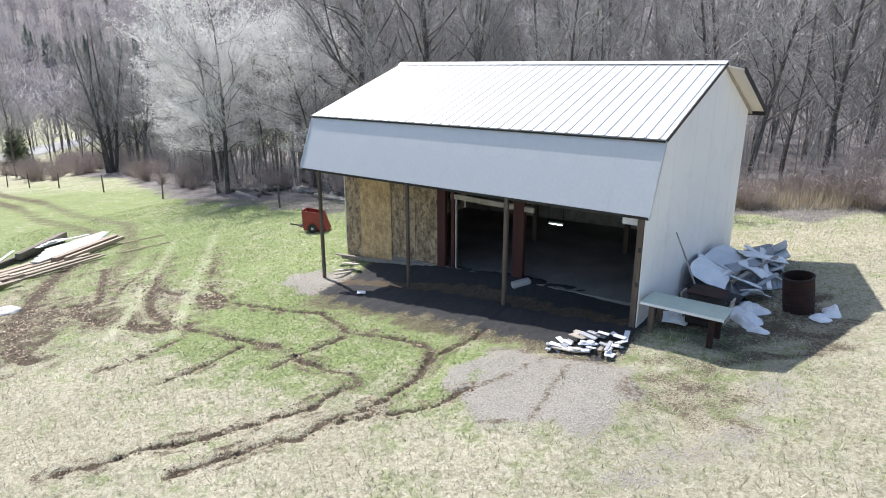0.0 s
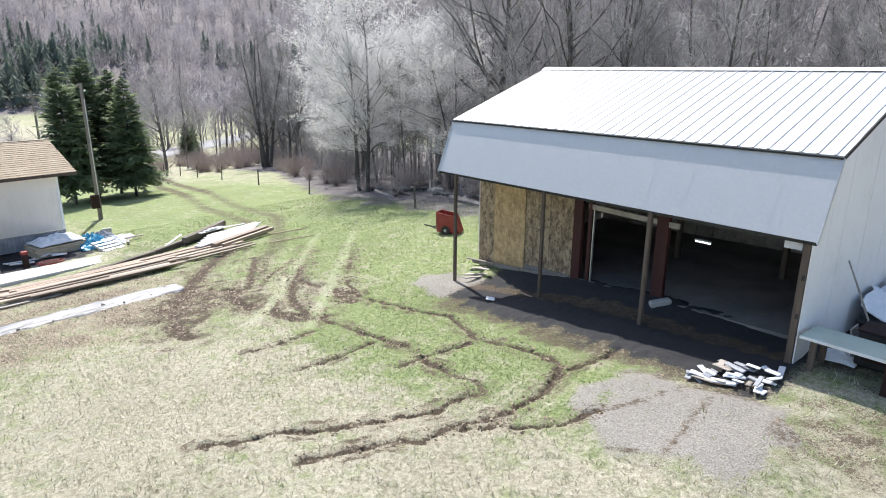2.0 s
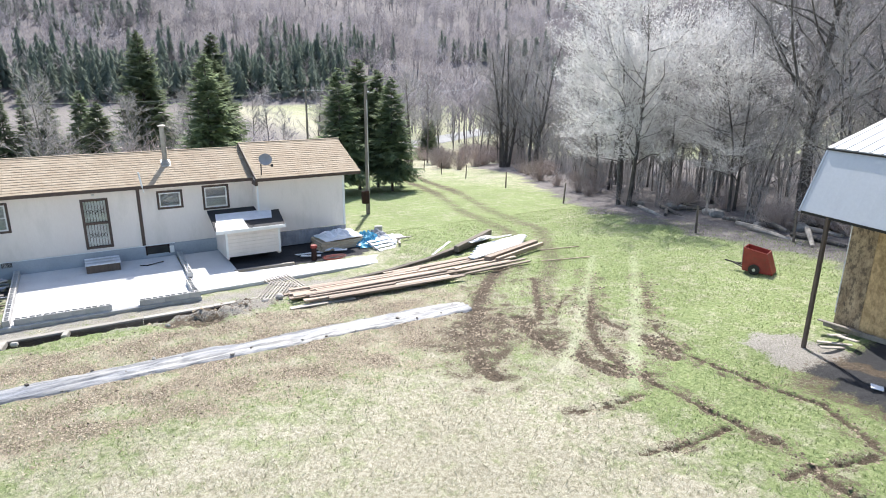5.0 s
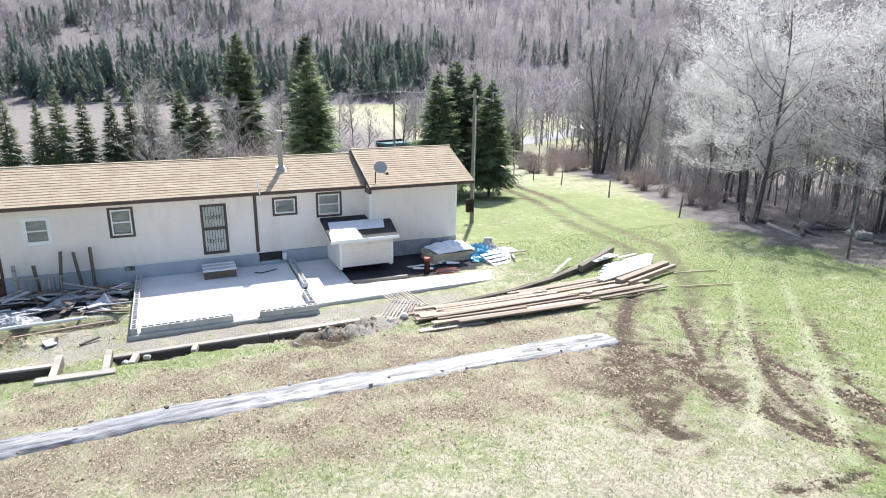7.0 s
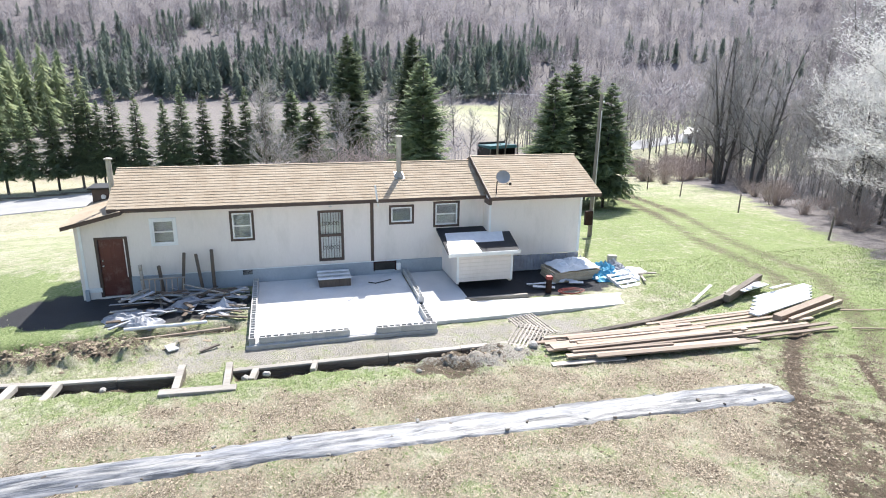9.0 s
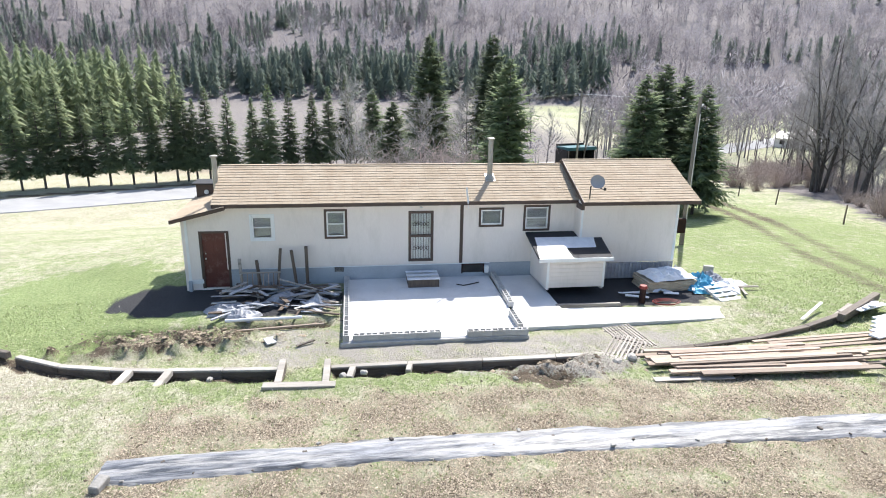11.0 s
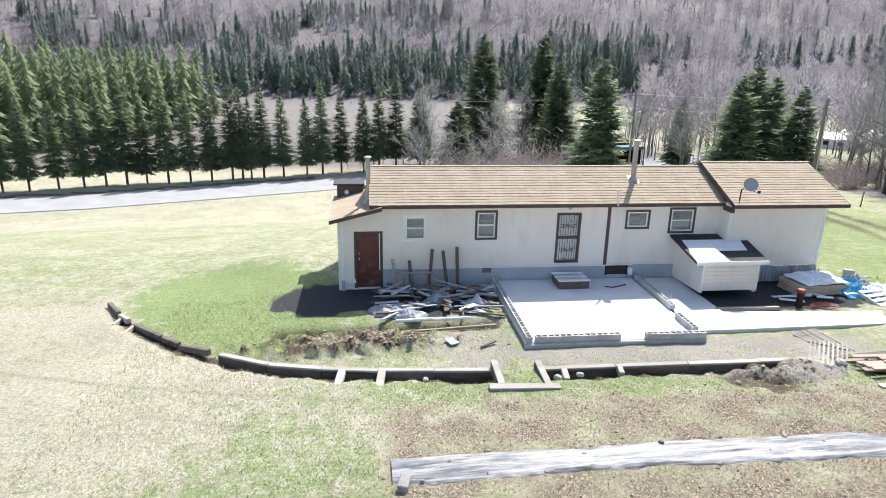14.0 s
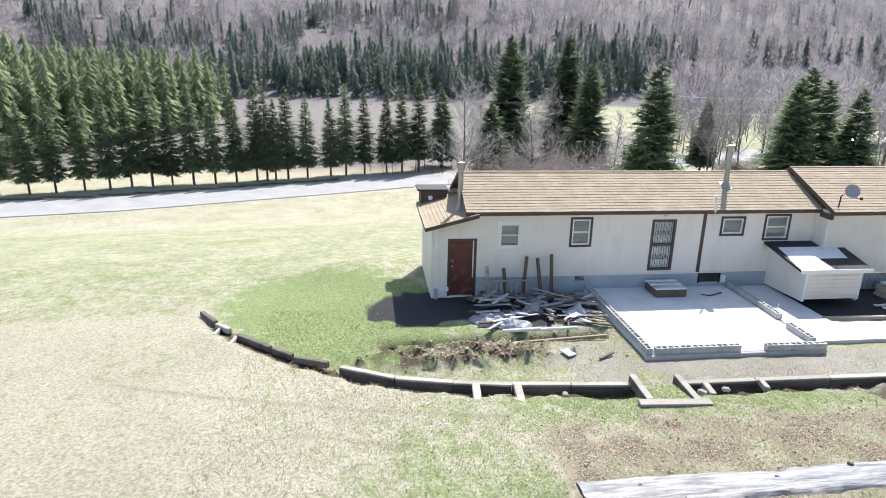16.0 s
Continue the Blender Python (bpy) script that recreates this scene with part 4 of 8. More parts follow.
box_thing("scrap_card", (0.22, 0.16, 0.02), "foam", "pale crumpled scrap on bare earth", "scrap", on_shed(2.9, -0.75, 0.05), 8, 5, 30)

# white scraps before the corner post
rng = random.Random(4)
for i in range(40):
    u, v = 8.6 + 1.2 * rng.random(), -1.45 + 0.7 * rng.random()
    v += 0.25 * (u - 8.9)
    box_thing("foam_scrap", (rng.uniform(0.14, 0.42), rng.uniform(0.05, 0.14), 0.025), "foam" if rng.random() < 0.55 else rng.choice(("grey_wood", "dull_sheet")), "broken white board scrap lying in a heap", "scrap", on_shed(u, v, 0.02 + 0.12 * rng.random()), rng.uniform(-12, 12), rng.uniform(-12, 12), rng.choice((-20, -10, 5, 80, 100)) + rng.uniform(-18, 18), "white scraps", 0.01)

# work table with a pale green top
tb = thing("work_table", "low work table with pale green top and brown legs", "table", m=SH @ pose(10.60, 0.18, 0) @ pose(0, 0, top_z(-0.95, 11.9)))
part("tabletop", Shape().box((0, 0, 0.58), (1.52, 0.70, 0.04), bevel=0.01), "green_top", tb)
part("edge_strip", Shape().box((0, -0.357, 0.575), (1.52, 0.012, 0.05)), "white", tb)
for i, j in ((-1, -1), (1, -1), (1, 1), (-1, 1)):
    part("leg", Shape().box((i * 0.55, j * 0.27, 0.25), (0.10, 0.08, 0.62), bevel=0.008), "rust" if i > 0 else "post", tb)
st = thing("old_stove", "rusty black stove box lying under the table", "stove", m=SH @ pose(10.78, 0.92, top_z(-0.7, 12.5)))
part("body", Shape().box((0, 0, 0.33), (0.62, 0.55, 0.62), bevel=0.03), "dark", st)
part("top_plate", Shape().box((0, 0.02, 0.66), (0.68, 0.6, 0.03), bevel=0.01), "rust", st)
part("door", Shape().box((0, -0.285, 0.32), (0.4, 0.02, 0.35), bevel=0.008), "rust", st)
for i in (-1, 1):
    part("side_board", Shape().box((i * 0.36, 0.05, 0.40), (0.03, 0.35, 0.5), pose(0, 0, 0, 0, i * 10, 0)), "grey_wood", st)

# rusty drum
dr = thing("steel_drum", "leaning rust-brown open steel drum on grass", "drum", m=pose(1.0, 14.0, top_z(1.0, 14.0) - 0.03, 3, -9, 15) @ Matrix.Diagonal((1.03, 1.03, 0.86, 1)))
outer = [(0.28, 0.0), (0.285, 0.28), (0.297, 0.30), (0.285, 0.32), (0.285, 0.58), (0.297, 0.60), (0.285, 0.62), (0.285, 0.92), (0.297, 0.935), (0.285, 0.95), (0.265, 0.95), (0.265, 0.05)]
s = Shape()
k = 24
s.add([(r * math.cos(2 * math.pi * j / k), r * math.sin(2 * math.pi * j / k), z) for r, z in outer for j in range(k)],
      [(i * k + j, i * k + (j + 1) % k, (i + 1) * k + (j + 1) % k, (i + 1) * k + j) for i in range(len(outer) - 1) for j in range(k)] + [tuple(range((len(outer) - 1) * k, len(outer) * k))])
part("barrel", s, "rust", dr, smooth=False)
part("rim", Shape().tube([(0.29 * math.cos(a * 0.2618), 0.29 * math.sin(a * 0.2618), 0.945) for a in range(25)], [0.012] * 25, 5, False), "dark", dr)


def crumpled(w, d, h, seed, n=14):
    """A crumpled sheet of plastic or foil, edges on the ground."""
    s = Shape()
    r = random.Random(seed)
    o = Vector((r.uniform(0, 50), r.uniform(0, 50), 0))
    for i in range(n + 1):
        for j in range(n + 1):
            x, y = (i / n - 0.5) * w, (j / n - 0.5) * d
            rise = (1 - (2 * i / n - 1) ** 2) ** 0.6 * (1 - (2 * j / n - 1) ** 2) ** 0.6
            q = 1.2 * noise.noise(Vector((x * 3.2, y * 3.2, seed)) + o) + 0.9 * noise.noise(Vector((x * 9, y * 9, seed)) + o)
            s.v.append((x + 0.12 * noise.noise(Vector((x * 3, y * 3, seed + 9))), y + 0.12 * noise.noise(Vector((x * 3, y * 3, seed + 5))), h * rise * (0.75 + 0.5 * q) + 0.015))
    s.f = [(i * (n + 1) + j, (i + 1) * (n + 1) + j, (i + 1) * (n + 1) + j + 1, i * (n + 1) + j + 1) for i in range(n) for j in range(n)]
    return s


for i, (u, v, w, d, h, r) in enumerate(((10.4, 1.25, 0.7, 0.8, 0.16, 0), (11.45, 1.6, 0.5, 1.3, 0.2, 30), (12.75, 2.75, 0.34, 0.5, 0.22, 10), (10.25, 0.75, 0.6, 0.5, 0.12, 0), (11.35, 2.4, 0.6, 0.7, 0.2, 40), (12.6, 2.35, 0.3, 0.3, 0.1, 50))):
    single("crumpled_sheet", crumpled(w, d, h, i + 3, 18), "foam", "crumpled white plastic sheet in a junk heap by the shed", "plastic sheet", "junk by the shed", m=SH @ pose(u, v, on_shed(u, v)[2] - 0.02, 0, 0, r))
for i, (u, v, w, d, h, r) in enumerate(((10.45, 3.3, 1.0, 1.6, 0.36, 0), (11.0, 4.6, 1.2, 1.7, 0.42, 20), (10.4, 5.3, 0.9, 1.5, 0.4, 0))):
    single("crumpled_sheet", crumpled(w, d, h, i + 15, 16), "dull_sheet", "crumpled dull plastic under the junk heap", "plastic sheet", "junk by the shed", m=SH @ pose(u, v, on_shed(u, v)[2] - 0.02, 0, 0, r))


def bent_sheet(w, d, bend, seed, n=9):
    """A thin panel, bowed across and torn at its edges."""
    s, o = Shape(), Vector((seed * 7.3, seed * 3.1, 0))
    for dz in (0.0, -0.022):
        for i in range(n + 1):
            for j in range(n + 1):
                x, y = (i / n - 0.5) * w, (j / n - 0.5) * d
                e = 0.05 * noise.noise(Vector((x * 4, y * 4, seed)) + o) if i in (0, n) or j in (0, n) else 0.0
                s.v.append((x + e, y + e, bend * (1 - (2 * j / n - 1) ** 2) + 0.05 * noise.noise(Vector((x * 2.5, y * 2.5, 4)) + o) + dz))
    k = n + 1
    for i in range(n):
        for j in range(n):
            q = i * k + j
            s.f += [(q, q + k, q + k + 1, q + 1), (k * k + q, k * k + q + 1, k * k + q + k + 1, k * k + q + k)]
    for i in range(n):
        for q0, q1 in ((i, i + 1), ((i + 1) * k + n, i * k + n), ((i + 1) * k, i * k), (n * k + i, n * k + i + 1)):
            s.f.append((q0, q1, k * k + q1, k * k + q0))
    return s


# the black sheet is added to paint the shaded gap below the panels
for i, (u, v, z, w, d, ry, rx, rz, bend, key) in enumerate((
        (10.22, 3.35, 1.36, 0.85, 1.5, 26, 0, 6, 0.14, "foam"), (10.36, 4.6, 1.38, 0.9, 1.2, 20, 4, -10, 0.10, "foam"), (10.95, 5.05, 1.46, 1.0, 0.95, 8, -10, 25, 0.06, "foam"),
        (11.15, 4.15, 1.36, 0.75, 0.95, 15, -16, -30, 0.05, "foam"), (10.95, 3.35, 1.22, 0.65, 0.8, 14, -24, 15, 0.08, "foam"), (10.55, 2.65, 1.12, 1.2, 0.5, 8, -10, -12, 0.16, "felt"),
        (11.35, 4.9, 1.24, 0.45, 0.8, 34, 0, 50, 0.03, "dull_sheet"), (10.8, 3.95, 1.50, 0.3, 0.8, 10, 8, -35, 0.02, "dull_sheet"), (11.25, 3.1, 1.14, 0.4, 0.5, 30, -10, 70, 0.04, "foam"), (10.75, 5.7, 1.40, 0.7, 0.6, -20, 10, 10, 0.05, "dull_sheet"))):
    single("broken_panel", bent_sheet(w, d, bend, i + 1), key, {"foam": "broken white panel thrown on the junk heap", "felt": "black sheet put in for the shaded gap under the heap panels", "dull_sheet": "bent dull grey panel in the junk heap"}[key], "panel", "junk by the shed", m=SH @ pose(u, v, z, rx, ry, rz))
sheet = ribbed(0.75, 1.1, 0.09, 0.03)
for i, (u, v, rx, rz) in enumerate(((10.35, 6.5, 35, -80), (10.4, 5.9, 30, -72), (10.5, 5.2, 25, -86))):
    single("corrugated_sheet", sheet, "galv", "grey corrugated metal sheet leaning on the junk heap", "metal sheet", "junk by the shed", m=SH @ pose(u, v, on_shed(u, v)[2] + 0.02, rx, 0, rz))
for i, (a, b) in enumerate((((10.35, 2.7, 0.30), (11.0, 5.1, 0.62)), ((10.75, 3.1, 0.32), (11.3, 5.0, 0.55)), ((10.9, 5.3, 0.62), (11.5, 3.3, 0.26)), ((11.0, 2.6, 0.12), (11.5, 4.0, 0.42)), ((10.5, 5.4, 0.6), (11.5, 4.7, 0.35)))):
    a, b = SH @ Vector((a[0], a[1], a[2] + 0.98)), SH @ Vector((b[0], b[1], b[2] + 0.98))
    single("gutter_length", Shape().bar(a, b, 0.10, 0.05, 0.012), ("foam", "grey_wood", "foam", "dull_sheet", "foam")[i], "bent pale gutter length across the junk heap", "gutter", "junk by the shed")
a, b = SH @ Vector((10.42, 1.4, 1.60)), SH @ Vector((9.86, 1.6, 2.63))
single("iron_rod", Shape().tube([a + (a - b) * 0.45, (a + b) / 2 + Vector((0, 0, 0.02)), b], [0.022, 0.018, 0.014], 6), "grey_wood", "thin rusty rod leaning against the white wall", "rod")

# small red cart with a sloped tub
ct = thing("garden_cart", "small red sheet-metal garden cart tipped on grass", "cart", m=pose(-15.6, 18.85, gz(-15.6, 18.85), 0, 0, 20) @ Matrix.Scale(0.9, 4))
s = Shape()
o = [(-0.42, 0.10), (0.62, 0.10), (0.34, 0.86), (-0.46, 0.98)]
i_ = [(-0.39, 0.13), (0.56, 0.13), (0.31, 0.86), (-0.43, 0.97)]
for y0, y1 in ((-0.34, -0.31), (0.31, 0.34)):
    s.add([(x, y0, z) for x, z in o] + [(x, y1, z) for x, z in o], [(3, 2, 1, 0), (4, 5, 6, 7), (0, 1, 5, 4), (1, 2, 6, 5), (2, 3, 7, 6), (3, 0, 4, 7)])
for (p0, p1) in ((o[0], o[1]), (o[1], o[2]), (o[3], o[0])):
    s.bar((p0[0], 0, p0[1]), (p1[0], 0, p1[1]), 0.64, 0.025)
part("tub", s, "cart_red", ct)
for y in (-0.4, 0.4):
    wh = part("wheel", Shape().tube([(0, y - 0.03, 0.2), (0, y + 0.03, 0.2)], [0.2, 0.2], 18), "dark", ct, "black rubber wheel")
    part("hub", Shape().tube([(0, y - 0.045, 0.2), (0, y + 0.045, 0.2)], [0.06, 0.06], 10), "galv", wh)
part("axle", Shape().tube([(0, -0.4, 0.2), (0, 0.4, 0.2)], [0.02, 0.02], 6), "dark", ct)
part("tow_bar", Shape().bar((-0.4, 0, 0.2), (-1.15, 0, 0.28), 0.05, 0.05).bar((-0.4, -0.3, 0.2), (-0.85, 0, 0.24), 0.04, 0.04).bar((-0.4, 0.3, 0.2), (-0.85, 0, 0.24), 0.04, 0.04), "dark", ct)
part("stake", Shape().tube([(-0.46, -0.3, 0.3), (-0.5, -0.3, 1.35)], [0.015, 0.012], 5), "grey_wood", ct)

# ---- the house ----
HX = -31.48
FACE = pose(HX, 0, 0, 0, 0, 90)      # local x runs along +y of the land, the face looks to +x
FLOOR_Z = -1.1
house = thing("house", "long cream single-storey house with brown shingle roof", "house")
openings = [(-8.51, -1.56, -7.55, 0.38), (-6.62, 0.09, -5.89, 0.95), (-3.88, 0.12, -3.19, 1.10), (-0.72, -0.93, 0.18, 1.03), (2.10, 0.47, 2.93, 1.07), (3.90, 0.27, 4.82, 1.15)]


def face_box(s, y0, z0, y1, z1, x0, x1, bevel=0.0):
    return s.box(((x0 + x1) / 2, (y0 + y1) / 2, (z0 + z1) / 2), (abs(x1 - x0), y1 - y0, z1 - z0), None, bevel)


base_m = pose(HX, -9.03, -1.1, 0, 0, 90)
holes = [(a + 9.03, max(b + 1.1, 0.0), c + 9.03, d + 1.1) for a, b, c, d in openings[1:]]
# wall ends: the front is cut to the lean-to roof on its left part
part("wall", wall(13.67, 2.52, 0.14, [(a - 1.4, b, c - 1.4, d) for a, b, c, d in holes], base_m @ pose(1.4, -0.004, 0)), "cream", house)
s = wall(1.42, 2.98, 0.14, [(0.52, 0.18, 1.42 - 0.0, 2.38)], pose(HX, -9.03, -2.0, 0, 0, 90))
s.add([(HX, -9.03, 0.98), (HX, -7.61, 0.98), (HX, -7.61, 1.34)], [(0, 1, 2)]).add([(HX - 0.14, -9.03, 0.98), (HX - 0.14, -7.61, 1.34), (HX - 0.14, -7.61, 0.98)], [(0, 1, 2)])
part("porch_wall", s, "cream", house)
part("end_wall", Shape().box(((HX - 35.4) / 2, -9.10, -0.55), (abs(HX + 35.4), 0.14, 2.9)), "cream", house)
part("end_wall", Shape().prism([(-7.70, -1.3), (-7.70, 1.44), (-7.56, 1.44), (-7.56, -1.3)], -35.4, HX - 0.15), "cream", house)
part("gable_wall", Shape().add([(HX - 0.15, -7.74, 1.3), (-33.5, -7.74, 2.45), (-35.4, -7.74, 1.3), (HX - 0.15, -7.6, 1.3), (-33.5, -7.6, 2.45), (-35.4, -7.6, 1.3)], [(0, 1, 2), (5, 4, 3), (0, 3, 4, 1), (1, 4, 5, 2)]), "cream", house)
part("rear_wall", Shape().box((-35.47, 0.45, -0.1), (0.14, 19.2, 3.0)), "cream", house)
part("white_corner", Shape().box((HX + 0.012, -9.0, -0.35), (0.03, 0.09, 2.5)), "white", house)
# right-hand addition, standing a little forward
part("wall", wall(4.05, 2.55, 0.14, [], pose(-30.8, 5.95, -1.02, 0, 0, 90)), "cream", house)
part("return_wall", Shape().box(((HX - 30.8) / 2 - 0.05, 6.0, 0.25), (0.76, 0.15, 2.5)), "cream", house)
part("end_wall", Shape().add([(-30.94, 9.93, -1.02), (-30.94, 9.93, 1.5), (-33.4, 9.93, 2.62), (-35.5, 9.93, 1.5), (-35.5, 9.93, -1.02), (-30.94, 10.0, -1.02), (-30.94, 10.0, 1.5), (-33.4, 10.0, 2.62), (-35.5, 10.0, 1.5), (-35.5, 10.0, -1.02)],
                             [(0, 1, 2, 3, 4), (9, 8, 7, 6, 5), (0, 5, 6, 1), (1, 6, 7, 2), (2, 7, 8, 3), (3, 8, 9, 4)]), "cream", house)
part("corner_board", Shape().box((-30.785, 9.96, 0.25), (0.03, 0.1, 2.5)), "white", house)
part("corner_board", Shape().box((-30.785, 5.99, 0.25), (0.03, 0.07, 2.5)), "white", house)
sk = Shape()
for i in range(54):
    y = 5.97 + i * 0.0745
    sk.box((-30.79 + (0.035 if i % 2 else 0.0), y + 0.037, -1.36), (0.03, 0.074, 0.66))
part("skirting", sk, "dull_sheet", house, "grey corrugated metal skirting")
part("plinth", Shape().box((HX + 0.01, -2.37, -1.55), (0.10, 10.24, 0.9)), "footing", house, "grey painted block foundation")
part("plinth", Shape().box((HX + 0.01, 4.35, -1.55), (0.10, 3.2, 0.9)), "footing", house)
part("plinth", Shape().box((-33.4, -9.0, -1.75), (4.1, 0.12, 0.5)), "footing", house)
part("white_base", Shape().box((HX + 0.02, -8.77, -1.54), (0.03, 0.5, 0.16)), "white", house)
part("drip_edge", Shape().box((HX + 0.065, -2.0, -1.085), (0.02, 9.0, 0.03)), "white", house)
v = part("vent", Shape().box((HX + 0.066, -3.46, -1.20), (0.02, 0.34, 0.18)), "dark", house, "dark foundation vent")
for i in range(4):
    part("louvre", Shape().box((HX + 0.08, -3.46, -1.265 + 0.042 * i), (0.012, 0.30, 0.012)), "galv", v)
# torn-open crawl hole under the wall; a proud dark box paints its inner shade
h = part("crawl_hole", Shape().box((HX + 0.04, 1.82, -1.30), (0.06, 0.86, 0.34)), "dark", house, "dark box painting the shade inside a crawl-space hole")
part("frame", Shape().box((HX + 0.05, 1.38, -1.30), (0.09, 0.05, 0.4)).box((HX + 0.05, 2.26, -1.30), (0.09, 0.05, 0.4)).box((HX + 0.05, 1.82, -1.13), (0.09, 0.9, 0.04)), "rust", h)
single("meter_box", Shape().box((HX + 0.14, 2.36, -1.33), (0.14, 0.17, 0.28), bevel=0.02), "white", "small white box beside the crawl hole", "box")
part("batten", Shape().box((HX + 0.015, 1.33, 0.15), (0.03, 0.13, 2.55)), "brown", house, "brown corner batten")


def window(y0, z0, y1, z1, trim, cased, sash=True):
    """A window filling an opening: casing, white frame, two panes and a blind."""
    w = part("window", face_box(face_box(face_box(face_box(Shape(), y0, z0, y0 + 0.05, z1, HX - 0.06, HX + 0.012), y1 - 0.05, z0, y1, z1, HX - 0.06, HX + 0.012),
                                        y0 + 0.05, z0, y1 - 0.05, z0 + 0.05, HX - 0.06, HX + 0.012), y0 + 0.05, z1 - 0.05, y1 - 0.05, z1, HX - 0.06, HX + 0.012), "white", house, "white window frame")
    c = 0.09
    if cased:
        for b in ((y0 - c, z0 - c, y0 - 0.002, z1 + c), (y1 + 0.002, z0 - c, y1 + c, z1 + c), (y0, z1 + 0.002, y1, z1 + c), (y0, z0 - c, y1, z0 - 0.002)):
            part("casing", face_box(Shape(), *b, HX, HX + 0.025, 0.004), trim, w, "dark brown casing" if trim == "brown" else "white casing")
    zm = (z0 + z1) / 2
    if sash:
        part("meeting_rail", face_box(Shape(), y0 + 0.05, zm - 0.025, y1 - 0.05, zm + 0.025, HX - 0.05, HX - 0.005), "white", w)
        spans = ((z0 + 0.05, zm - 0.025), (zm + 0.025, z1 - 0.05))
    else:
        spans = ((z0 + 0.05, z1 - 0.05),)
    for a, b in spans:
        o = part("pane", face_box(Shape(), y0 + 0.05, a, y1 - 0.05, b, HX - 0.045, HX - 0.035), "glass", w)
        o.visible_shadow = False
    part("blind", face_box(Shape(), y0, z0 + (zm - z0) * 0.1, y1, z1, HX - 0.16, HX - 0.15), "blind", w)


for i, o in enumerate(openings):
    if i in (1, 2, 4, 5):
        window(*o, "white" if i == 1 else "brown", True, i != 4)
# maroon side door
dr = part("door", face_box(Shape(), -8.47, -1.80, -7.59, 0.34, HX - 0.09, HX - 0.04, 0.006), "door_red", house, "scuffed maroon door")
for b in ((-8.57, -1.82, -8.47, 0.42), (-7.59, -1.82, -7.49, 0.42), (-8.47, 0.34, -7.59, 0.42)):
    part("door_frame", face_box(Shape(), *b, HX - 0.09, HX + 0.02), "brown", dr)
for z0, z1 in ((-1.42, -0.72), (-0.6, 0.2)):
    for a, b in ((-8.36, -8.08), (-7.98, -7.70)):
        part("door_panel", face_box(Shape(), a, z0, b, z1, HX - 0.042, HX - 0.03, 0.008), "door_red", dr)
part("knob", Shape().tube([(HX - 0.04, -8.38, -0.65), (HX + 0.03, -8.38, -0.65)], [0.03, 0.025], 10), "galv", dr, "metal knob")
part("deadbolt", Shape().tube([(HX - 0.04, -8.38, -0.45), (HX, -8.38, -0.45)], [0.025, 0.02], 10), "galv", dr)
# storm door with wrought-iron bars over a curtained glass door
sd = part("storm_door", face_box(Shape(), -0.66, -0.90, 0.12, 0.97, HX - 0.075, HX - 0.065), "white", house, "white door curtain behind glass")
for b in ((-0.76, -0.97, -0.66, 1.07), (0.12, -0.97, 0.22, 1.07), (-0.66, 0.97, 0.12, 1.07), (-0.66, -0.97, 0.12, -0.87), (-0.66, 0.02, 0.12, 0.12)):
    part("door_frame", face_box(Shape(), *b, HX - 0.05, HX + 0.02, 0.005), "brown", sd, "dark brown storm-door frame")
for z0, z1 in ((-0.87, 0.02), (0.12, 0.97)):
    o = part("pane", face_box(Shape(), -0.66, z0, 0.12, z1, HX - 0.05, HX - 0.04), "glass", sd)
    o.visible_shadow = False
    for i in range(7):
        y = -0.58 + i * 0.103
        part("bar", Shape().tube([(HX + 0.0, y, z0), (HX + 0.0, y, z1)], [0.008, 0.008], 5), "rust", sd)
    for i in range(5):
        y, zc = -0.53 + i * 0.13, (z0 + z1) / 2
        part("scroll", Shape().tube([(HX + 0.01, y + 0.05 * math.cos(q), zc + 0.07 * math.sin(q)) for q in np.linspace(0, 6.0, 12)], [0.009] * 12, 4), "rust", sd)
part("porch_light", Shape().box((HX + 0.04, -0.27, 1.22), (0.08, 0.12, 0.06), bevel=0.02), "galv", house)


